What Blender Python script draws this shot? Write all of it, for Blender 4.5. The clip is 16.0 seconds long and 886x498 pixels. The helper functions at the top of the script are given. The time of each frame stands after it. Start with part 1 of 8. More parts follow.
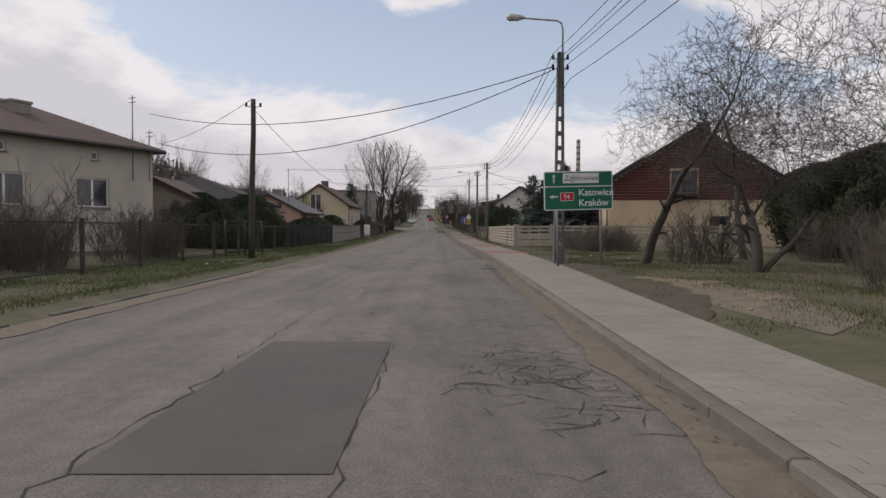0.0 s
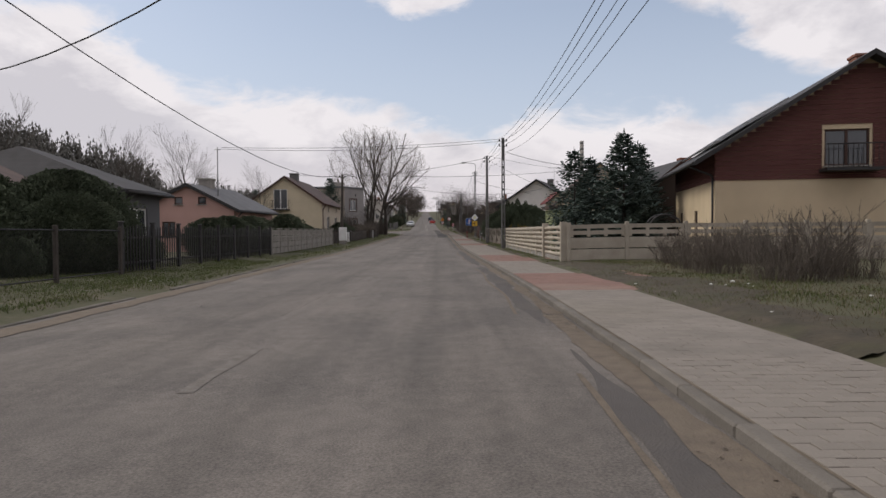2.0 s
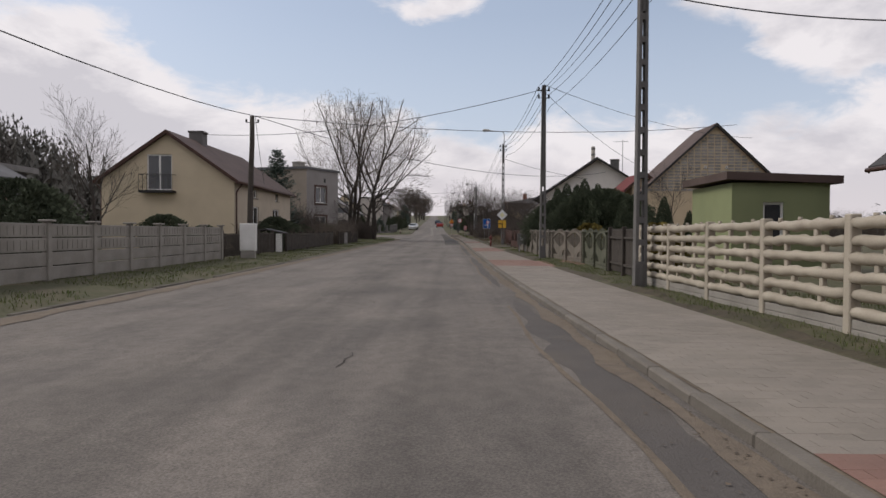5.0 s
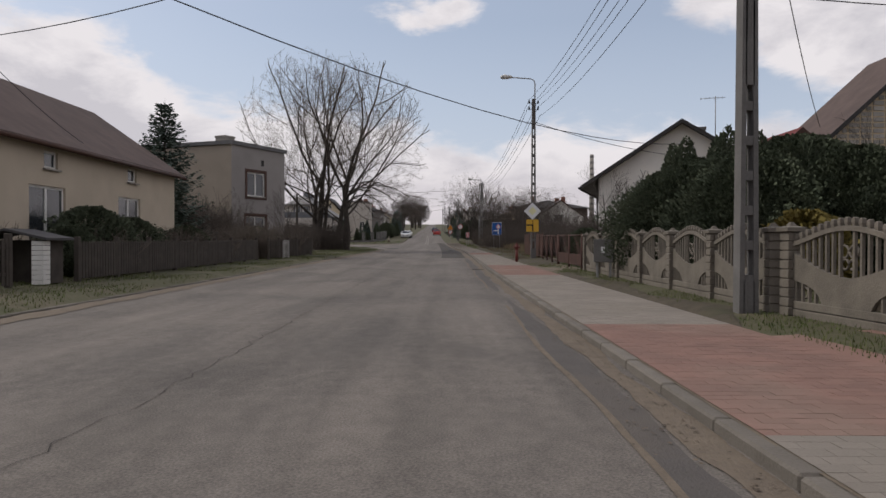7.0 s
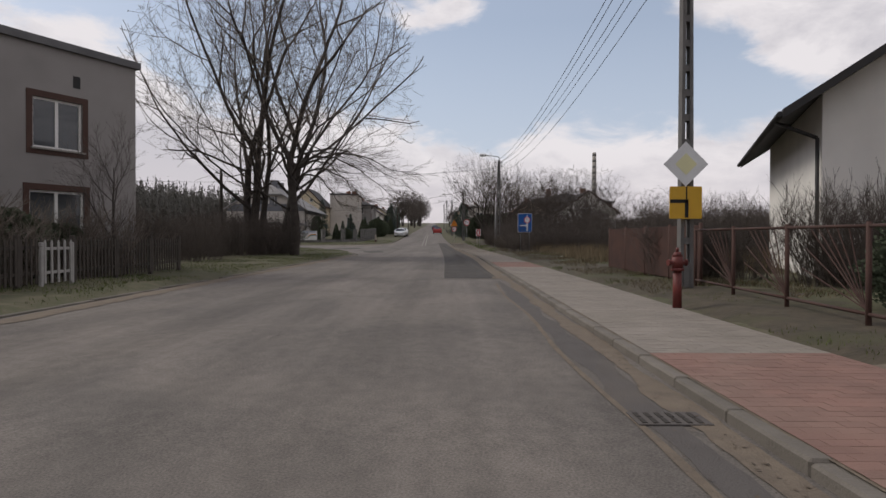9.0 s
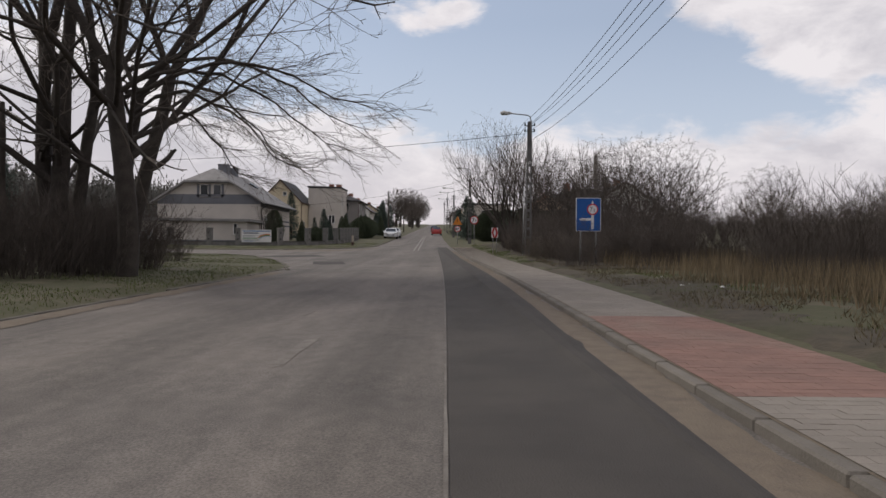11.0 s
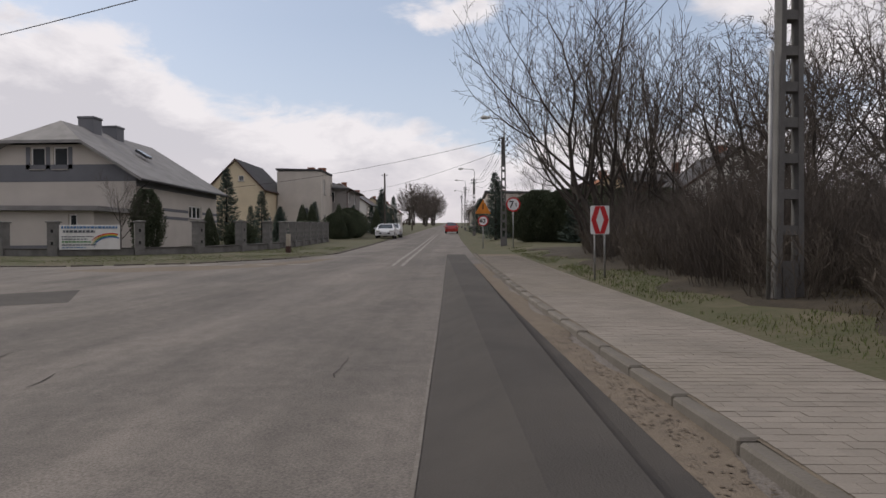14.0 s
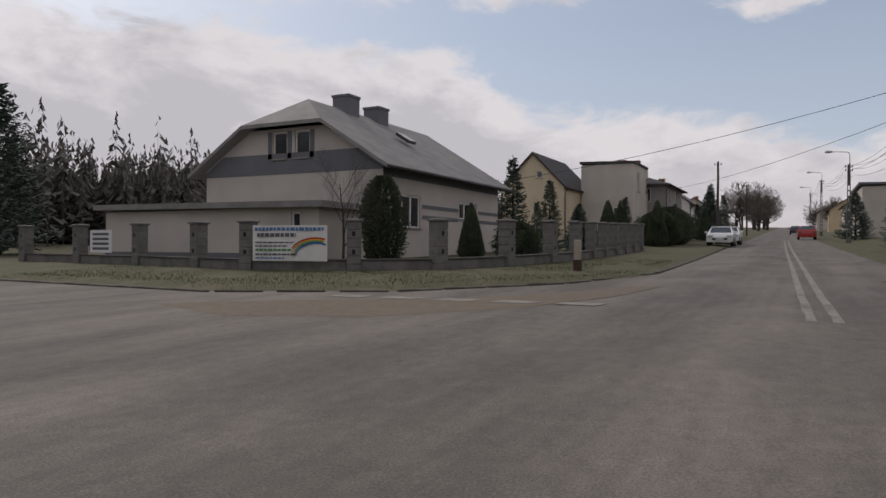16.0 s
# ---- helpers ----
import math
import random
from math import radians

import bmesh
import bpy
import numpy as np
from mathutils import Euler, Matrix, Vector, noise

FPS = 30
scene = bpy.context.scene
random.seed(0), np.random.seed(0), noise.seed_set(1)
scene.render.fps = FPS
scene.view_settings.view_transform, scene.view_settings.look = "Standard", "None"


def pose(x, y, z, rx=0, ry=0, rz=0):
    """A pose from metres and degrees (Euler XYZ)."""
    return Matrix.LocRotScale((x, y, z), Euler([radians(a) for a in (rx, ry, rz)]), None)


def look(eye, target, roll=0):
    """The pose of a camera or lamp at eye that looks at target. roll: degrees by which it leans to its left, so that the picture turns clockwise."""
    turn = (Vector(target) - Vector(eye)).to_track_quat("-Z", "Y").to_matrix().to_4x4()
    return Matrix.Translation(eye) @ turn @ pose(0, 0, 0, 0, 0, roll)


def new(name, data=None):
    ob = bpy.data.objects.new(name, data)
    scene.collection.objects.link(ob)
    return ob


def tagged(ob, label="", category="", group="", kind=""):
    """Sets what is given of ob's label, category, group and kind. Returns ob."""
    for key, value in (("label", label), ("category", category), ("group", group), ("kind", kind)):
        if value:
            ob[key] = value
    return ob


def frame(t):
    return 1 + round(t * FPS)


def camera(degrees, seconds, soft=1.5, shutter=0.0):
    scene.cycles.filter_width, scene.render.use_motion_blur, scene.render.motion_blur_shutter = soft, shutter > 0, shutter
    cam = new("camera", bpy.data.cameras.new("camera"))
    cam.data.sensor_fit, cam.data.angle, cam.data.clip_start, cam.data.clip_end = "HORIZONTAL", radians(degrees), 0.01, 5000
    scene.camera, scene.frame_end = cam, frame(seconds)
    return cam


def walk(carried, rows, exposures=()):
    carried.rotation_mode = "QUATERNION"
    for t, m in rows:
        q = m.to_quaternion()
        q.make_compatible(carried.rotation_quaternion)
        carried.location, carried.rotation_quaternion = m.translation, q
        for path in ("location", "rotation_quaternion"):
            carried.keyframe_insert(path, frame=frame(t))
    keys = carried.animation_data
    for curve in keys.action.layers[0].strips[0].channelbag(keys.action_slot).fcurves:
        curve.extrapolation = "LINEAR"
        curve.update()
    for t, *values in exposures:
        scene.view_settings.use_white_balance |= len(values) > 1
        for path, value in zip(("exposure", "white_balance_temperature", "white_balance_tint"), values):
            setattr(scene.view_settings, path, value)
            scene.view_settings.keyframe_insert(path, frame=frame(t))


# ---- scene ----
cam = camera(65.4, 16.0)
PATH = [
    (0, (-0.507, 1.751, 1.333), (-0.488, 3.75, 1.265), 0.2),
    (0.5, (-0.249, 6.039, 1.364), (-0.246, 8.038, 1.302), 0.1),
    (1, (-0.246, 10.388, 1.287), (-0.231, 12.387, 1.219), -0.2),
    (1.5, (-0.069, 15.108, 1.262), (-0.068, 17.107, 1.205), -0.1),
    (2, (-0.036, 20.127, 1.211), (-0.027, 22.126, 1.153), -0.4),
    (2.5, (0.038, 24.951, 1.147), (0.036, 26.95, 1.092), -0.0),
    (3, (0.086, 29.8, 1.154), (0.083, 31.799, 1.094), -0.1),
    (3.5, (0.071, 34.768, 1.105), (0.058, 36.768, 1.062), 0.5),
    (4, (0.02, 39.861, 1.059), (0.0, 41.86, 1.023), 0.6),
    (4.2, (0.018, 41.868, 1.05), (-0.003, 43.867, 1.006), 0.5),
    (6.3, (-0.126, 63.547, 0.953), (-0.131, 65.547, 0.916), 0.2),
    (6.5, (-0.117, 65.54, 0.939), (-0.127, 67.539, 0.907), 0.0),
    (7, (-0.058, 70.866, 0.953), (-0.067, 72.866, 0.936), 0.1),
    (7.5, (-0.088, 76.156, 0.966), (-0.108, 78.156, 0.946), 0.0),
    (8, (-0.165, 81.555, 1.075), (-0.176, 83.555, 1.054), -0.2),
    (8.5, (-0.192, 87.056, 1.036), (-0.214, 89.056, 1.019), 0.6),
    (9, (-0.264, 92.65, 1.082), (-0.276, 94.65, 1.062), 0.1),
    (11.3, (-0.376, 115.731, 1.257), (-0.388, 117.73, 1.245), 0.5),
    (11.5, (-0.375, 117.76, 1.27), (-0.391, 119.76, 1.261), 0.9),
    (12, (-0.335, 122.736, 1.321), (-0.357, 124.736, 1.303), 1.0),
    (12.5, (-0.332, 127.369, 1.346), (-0.361, 129.368, 1.328), 1.6),
    (13, (-0.398, 132.107, 1.389), (-0.425, 134.107, 1.375), 1.2),
    (13.5, (-0.406, 136.306, 1.382), (-0.446, 138.305, 1.38), 0.7),
    (14, (-0.396, 140.316, 1.473), (-0.461, 142.315, 1.455), -0.3),
    (14.5, (-0.609, 144.11, 1.543), (-0.743, 146.105, 1.551), -0.1),
    (15, (-1.044, 147.495, 1.536), (-1.35, 149.471, 1.536), -0.0),
    (15.5, (-1.863, 150.33, 1.61), (-2.456, 152.24, 1.625), -0.7),
    (16, (-2.962, 152.679, 1.666), (-3.88, 154.456, 1.663), 0.3),
]
EXPOSURES = [(0.0, 0.14), (4.0, 0.18), (6.5, 0.1), (9.0, 0.08), (11.5, 0.17), (12.5, 0.22), (13.5, 0.22), (14.5, 0.12), (15.5, 0.08), (16.0, -0.1)]
walk(cam, [(t, look(eye, aim, lean)) for t, eye, aim, lean in PATH], EXPOSURES)

# ---- world, sun ----
wd = bpy.data.worlds.new("sky")
scene.world = wd
wd.use_nodes = True
wn, wl = wd.node_tree.nodes, wd.node_tree.links
wn.clear()


def wnode(kind, **kw):
    n = wn.new(kind)
    for k, v in kw.items():
        n.inputs[k.replace("_", " ")].default_value = v
    return n


def wmath(op, a, b=None, c=None):
    n = wn.new("ShaderNodeMath")
    n.operation = op
    for i, v in enumerate((a, b, c)):
        if v is None:
            continue
        if isinstance(v, (int, float)):
            n.inputs[i].default_value = v
        else:
            wl.new(v, n.inputs[i])
    return n.outputs[0]


SUN_EL, SUN_AZ = 43, -70          # degrees; azimuth from +y towards +x
sky = wn.new("ShaderNodeTexSky")
sky.sky_type, sky.sun_disc = "NISHITA", False
sky.sun_elevation, sky.sun_rotation = radians(SUN_EL), radians(SUN_AZ)
sky.air_density, sky.dust_density, sky.ozone_density = 1.0, 2.5, 1.5
geo = wn.new("ShaderNodeTexCoord")
sep = wn.new("ShaderNodeSeparateXYZ")
wl.new(geo.outputs["Generated"], sep.inputs[0])
el = wmath("ABSOLUTE", sep.outputs[2])
az = wmath("ARCTAN2", sep.outputs[0], sep.outputs[1])
comb = wn.new("ShaderNodeCombineXYZ")
wl.new(az, comb.inputs[0])
wl.new(wmath("MULTIPLY", el, 2.2), comb.inputs[1])
n0 = wnode("ShaderNodeTexNoise", Scale=3.2, Detail=3.0, Roughness=0.5)
wl.new(comb.outputs[0], n0.inputs["Vector"])
n1 = wnode("ShaderNodeTexNoise", Scale=11.0, Detail=9.0, Roughness=0.6, Distortion=0.35)
wl.new(comb.outputs[0], n1.inputs["Vector"])
n2 = wnode("ShaderNodeTexNoise", Scale=5.0, Detail=8.0, Roughness=0.6, Distortion=0.3)
wl.new(comb.outputs[0], n2.inputs["Vector"])
ragged = wmath("ADD", wmath("MULTIPLY", wmath("SUBTRACT", n1.outputs["Fac"], 0.5), 0.13), wmath("MULTIPLY", wmath("SUBTRACT", n0.outputs["Fac"], 0.5), 0.07))
# a bank of cumulus along the horizon; its top line rises and falls with the azimuth
line = wn.new("ShaderNodeValToRGB")
line.color_ramp.interpolation = "B_SPLINE"
stops = ((0.0, 0.3), (0.12, 0.27), (0.165, 0.29), (0.225, 0.27), (0.28, 0.2), (0.4, 0.19), (0.45, 0.19), (0.48, 0.155), (0.53, 0.13), (0.57, 0.15), (0.61, 0.175), (0.68, 0.165), (0.76, 0.15), (0.86, 0.2), (1.0, 0.3))
for pos, v in stops[1:-1]:
    line.color_ramp.elements.new(pos)
for e_, (pos, v) in zip(line.color_ramp.elements, stops):
    e_.position, e_.color = pos, (v, v, v, 1)
wl.new(wmath("ADD", wmath("MULTIPLY", az, 0.625), 0.5), line.inputs[0])
bank = wmath("ADD", wmath("SUBTRACT", line.outputs[0], el), ragged)
# a tall cloud to the right of the street, a long one high to the left, and small puffs
low = wmath("MAXIMUM", wmath("SUBTRACT", 0.315, wmath("MULTIPLY", wmath("SUBTRACT", az, 0.31), 0.75)), 0.19)
tall = wmath("ADD", wmath("MINIMUM", wmath("SUBTRACT", az, 0.325), wmath("SUBTRACT", el, low)), ragged)
high = wmath("ADD", wmath("MINIMUM", wmath("MULTIPLY", wmath("SUBTRACT", -0.26, az), 0.5), wmath("SUBTRACT", el, 0.335)), ragged)


def puff(a0, e0, wa, we):
    da, de = wmath("DIVIDE", wmath("SUBTRACT", az, a0), wa), wmath("DIVIDE", wmath("SUBTRACT", el, e0), we)
    r2 = wmath("ADD", wmath("MULTIPLY", da, da), wmath("MULTIPLY", de, de))
    return wmath("ADD", wmath("MULTIPLY", wmath("SUBTRACT", 1.0, r2), 0.035), wmath("MULTIPLY", ragged, 1.2))


cover = wmath("MAXIMUM", wmath("MAXIMUM", bank, tall), wmath("MAXIMUM", high, wmath("MAXIMUM", puff(-0.035, 0.315, 0.085, 0.022), puff(0.02, 0.43, 0.3, 0.03))))
mask = wn.new("ShaderNodeMapRange")
mask.interpolation_type = "SMOOTHSTEP"
mask.inputs["From Min"].default_value, mask.inputs["From Max"].default_value = -0.012, 0.03
wl.new(cover, mask.inputs["Value"])
# sunlit rims, greyer bodies with darker bellies
body = wn.new("ShaderNodeMapRange")
body.inputs["From Min"].default_value, body.inputs["From Max"].default_value = 0.015, 0.11
wl.new(wmath("ADD", cover, wmath("MULTIPLY", wmath("SUBTRACT", n2.outputs["Fac"], 0.5), 0.5)), body.inputs["Value"])
cloud = wn.new("ShaderNodeMix")
cloud.data_type = "RGBA"
cloud.inputs[6].default_value, cloud.inputs[7].default_value = (7.7, 7.35, 7.55, 1), (5.6, 5.4, 5.8, 1)
wl.new(body.outputs[0], cloud.inputs[0])
near_h = wn.new("ShaderNodeMapRange")
near_h.inputs["From Min"].default_value, near_h.inputs["From Max"].default_value = 0.02, 0.13
near_h.inputs["To Min"].default_value, near_h.inputs["To Max"].default_value = 0.75, 0.0
wl.new(el, near_h.inputs["Value"])
veil = wn.new("ShaderNodeMix")
veil.data_type = "RGBA"
veil.inputs[7].default_value = (6.6, 6.05, 6.25, 1)
wl.new(near_h.outputs[0], veil.inputs[0])
wl.new(cloud.outputs[2], veil.inputs[6])
haze = wn.new("ShaderNodeMix")
haze.data_type = "RGBA"
haze.inputs[7].default_value = (6.0, 6.55, 7.75, 1)
hz = wn.new("ShaderNodeMapRange")
hz.inputs["From Min"].default_value, hz.inputs["From Max"].default_value = 0.0, 0.3
hz.inputs["To Min"].default_value, hz.inputs["To Max"].default_value = 0.85, 0.4
wl.new(el, hz.inputs["Value"])
wl.new(hz.outputs[0], haze.inputs[0])
wl.new(sky.outputs[0], haze.inputs[6])
both = wn.new("ShaderNodeMix")
both.data_type = "RGBA"
wl.new(mask.outputs[0], both.inputs[0])
wl.new(haze.outputs[2], both.inputs[6])
wl.new(veil.outputs[2], both.inputs[7])
bg = wn.new("ShaderNodeBackground")
bg.inputs["Strength"].default_value = 0.1
wl.new(both.outputs[2], bg.inputs["Color"])
out = wn.new("ShaderNodeOutputWorld")
wl.new(bg.outputs[0], out.inputs["Surface"])

sun = new("sun", bpy.data.lights.new("sun", "SUN"))
sun.data.energy, sun.data.angle, sun.data.color = 1.6, radians(20), (1.0, 0.94, 0.86)
ce, se = math.cos(radians(SUN_EL)), math.sin(radians(SUN_EL))
sun.matrix_world = look((60 * ce * math.sin(radians(SUN_AZ)), 60 * ce * math.cos(radians(SUN_AZ)), 60 * se), (0, 0, 0))


# ---- materials ----
def mat(name, a, b=None, scale=3.0, rough=0.85, bump=0.3, fine=60.0, metal=0.0, spec=0.3, island=0.0, c=None, stain=0.6, stretch=None):
    """Two-scale noise between colours a and b (stains c), with fine bump."""
    m = bpy.data.materials.new(name)
    m.use_nodes = True
    n, l = m.node_tree.nodes, m.node_tree.links
    p = n["Principled BSDF"]
    tc = n.new("ShaderNodeTexCoord")
    t1, t2 = n.new("ShaderNodeTexNoise"), n.new("ShaderNodeTexNoise")
    t1.inputs["Scale"].default_value, t1.inputs["Detail"].default_value = scale, 6.0
    t2.inputs["Scale"].default_value, t2.inputs["Detail"].default_value = fine, 4.0
    vec = tc.outputs["Object"]
    if stretch:
        mp = n.new("ShaderNodeMapping")
        mp.inputs["Scale"].default_value = stretch
        l.new(vec, mp.inputs["Vector"])
        vec = mp.outputs[0]
    l.new(vec, t1.inputs["Vector"])
    l.new(tc.outputs["Object"], t2.inputs["Vector"])
    b = b or tuple(v * 0.75 for v in a)
    add = n.new("ShaderNodeMath")
    add.operation = "MULTIPLY_ADD"
    l.new(t2.outputs["Fac"], add.inputs[0])
    add.inputs[1].default_value = 0.45
    l.new(t1.outputs["Fac"], add.inputs[2])
    mr = n.new("ShaderNodeMapRange")
    mr.inputs["From Min"].default_value, mr.inputs["From Max"].default_value = 0.5, 0.95
    l.new(add.outputs[0], mr.inputs["Value"])
    mx = n.new("ShaderNodeMix")
    mx.data_type = "RGBA"
    mx.inputs[6].default_value, mx.inputs[7].default_value = (*a, 1), (*b, 1)
    l.new(mr.outputs[0], mx.inputs[0])
    col = mx.outputs[2]
    if c:
        t3 = n.new("ShaderNodeTexNoise")
        t3.inputs["Scale"].default_value, t3.inputs["Detail"].default_value = scale * 0.23, 5.0
        t3.inputs["Distortion"].default_value = 0.6
        l.new(vec, t3.inputs["Vector"])
        m3 = n.new("ShaderNodeMapRange")
        m3.inputs["From Min"].default_value, m3.inputs["From Max"].default_value = 0.5, 0.72
        m3.inputs["To Max"].default_value = stain
        l.new(t3.outputs["Fac"], m3.inputs["Value"])
        x3 = n.new("ShaderNodeMix")
        x3.data_type = "RGBA"
        x3.inputs[7].default_value = (*c, 1)
        l.new(m3.outputs[0], x3.inputs[0])
        l.new(col, x3.inputs[6])
        col = x3.outputs[2]
    if island:
        src = n.new("ShaderNodeObjectInfo").outputs["Random"] if island < 0 else n.new("ShaderNodeNewGeometry").outputs["Random Per Island"]
        hv = n.new("ShaderNodeHueSaturation")
        m4 = n.new("ShaderNodeMapRange")
        m4.inputs["To Min"].default_value, m4.inputs["To Max"].default_value = 1 - abs(island), 1 + abs(island)
        l.new(src, m4.inputs["Value"])
        l.new(m4.outputs[0], hv.inputs["Value"])
        l.new(col, hv.inputs["Color"])
        col = hv.outputs[0]
    l.new(col, p.inputs["Base Color"])
    p.inputs["Roughness"].default_value, p.inputs["Metallic"].default_value = rough, metal
    p.inputs["Specular IOR Level"].default_value = spec
    if bump:
        bp = n.new("ShaderNodeBump")
        bp.inputs["Strength"].default_value, bp.inputs["Distance"].default_value = bump, 0.01
        l.new(t2.outputs["Fac"], bp.inputs["Height"])
        l.new(bp.outputs[0], p.inputs["Normal"])
    return m


def asphalt_mat(name):
    """Worn asphalt: stone grain, blotches, long wheel tracks and dusty drag marks."""
    m = bpy.data.materials.new(name)
    m.use_nodes = True
    n, l = m.node_tree.nodes, m.node_tree.links
    p = n["Principled BSDF"]
    tc = n.new("ShaderNodeTexCoord")

    def field(scale, detail, stretch, lo, hi, to0, to1, dist=0.0):
        mp = n.new("ShaderNodeMapping")
        mp.inputs["Scale"].default_value = stretch
        l.new(tc.outputs["Object"], mp.inputs["Vector"])
        t = n.new("ShaderNodeTexNoise")
        t.inputs["Scale"].default_value, t.inputs["Detail"].default_value, t.inputs["Distortion"].default_value = scale, detail, dist
        l.new(mp.outputs[0], t.inputs["Vector"])
        r = n.new("ShaderNodeMapRange")
        r.inputs["From Min"].default_value, r.inputs["From Max"].default_value = lo, hi
        r.inputs["To Min"].default_value, r.inputs["To Max"].default_value = to0, to1
        l.new(t.outputs["Fac"], r.inputs["Value"])
        return r.outputs[0], t.outputs["Fac"]

    def times(a, b):
        x = n.new("ShaderNodeMath")
        x.operation = "MULTIPLY"
        l.new(a, x.inputs[0])
        l.new(b, x.inputs[1])
        return x.outputs[0]
    tracks, _ = field(1.1, 3.0, (1.0, 0.012, 1.0), 0.35, 0.65, 0.84, 1.14)
    drag, _ = field(5.0, 4.0, (1.0, 0.05, 1.0), 0.3, 0.7, 0.93, 1.07)
    blot, bl = field(0.55, 7.0, (1.0, 0.55, 1.0), 0.32, 0.68, 0.82, 1.16, 0.8)
    mid, _ = field(7.0, 5.0, (1.0, 0.7, 1.0), 0.3, 0.7, 0.88, 1.12)
    grain, gr = field(70.0, 3.0, (1.0, 1.0, 1.0), 0.3, 0.7, 0.7, 1.3)
    v = times(times(times(tracks, drag), times(blot, mid)), grain)
    hue = n.new("ShaderNodeMix")
    hue.data_type = "RGBA"
    hue.inputs[6].default_value, hue.inputs[7].default_value = (0.13, 0.118, 0.109, 1), (0.153, 0.134, 0.116, 1)
    l.new(bl, hue.inputs[0])
    sc = n.new("ShaderNodeVectorMath")
    sc.operation = "SCALE"
    l.new(hue.outputs[2], sc.inputs[0])
    l.new(v, sc.inputs["Scale"])
    l.new(sc.outputs[0], p.inputs["Base Color"])
    p.inputs["Roughness"].default_value, p.inputs["Specular IOR Level"].default_value = 0.88, 0.3
    bp = n.new("ShaderNodeBump")
    bp.inputs["Strength"].default_value, bp.inputs["Distance"].default_value = 0.8, 0.008
    l.new(gr, bp.inputs["Height"])
    l.new(bp.outputs[0], p.inputs["Normal"])
    return m


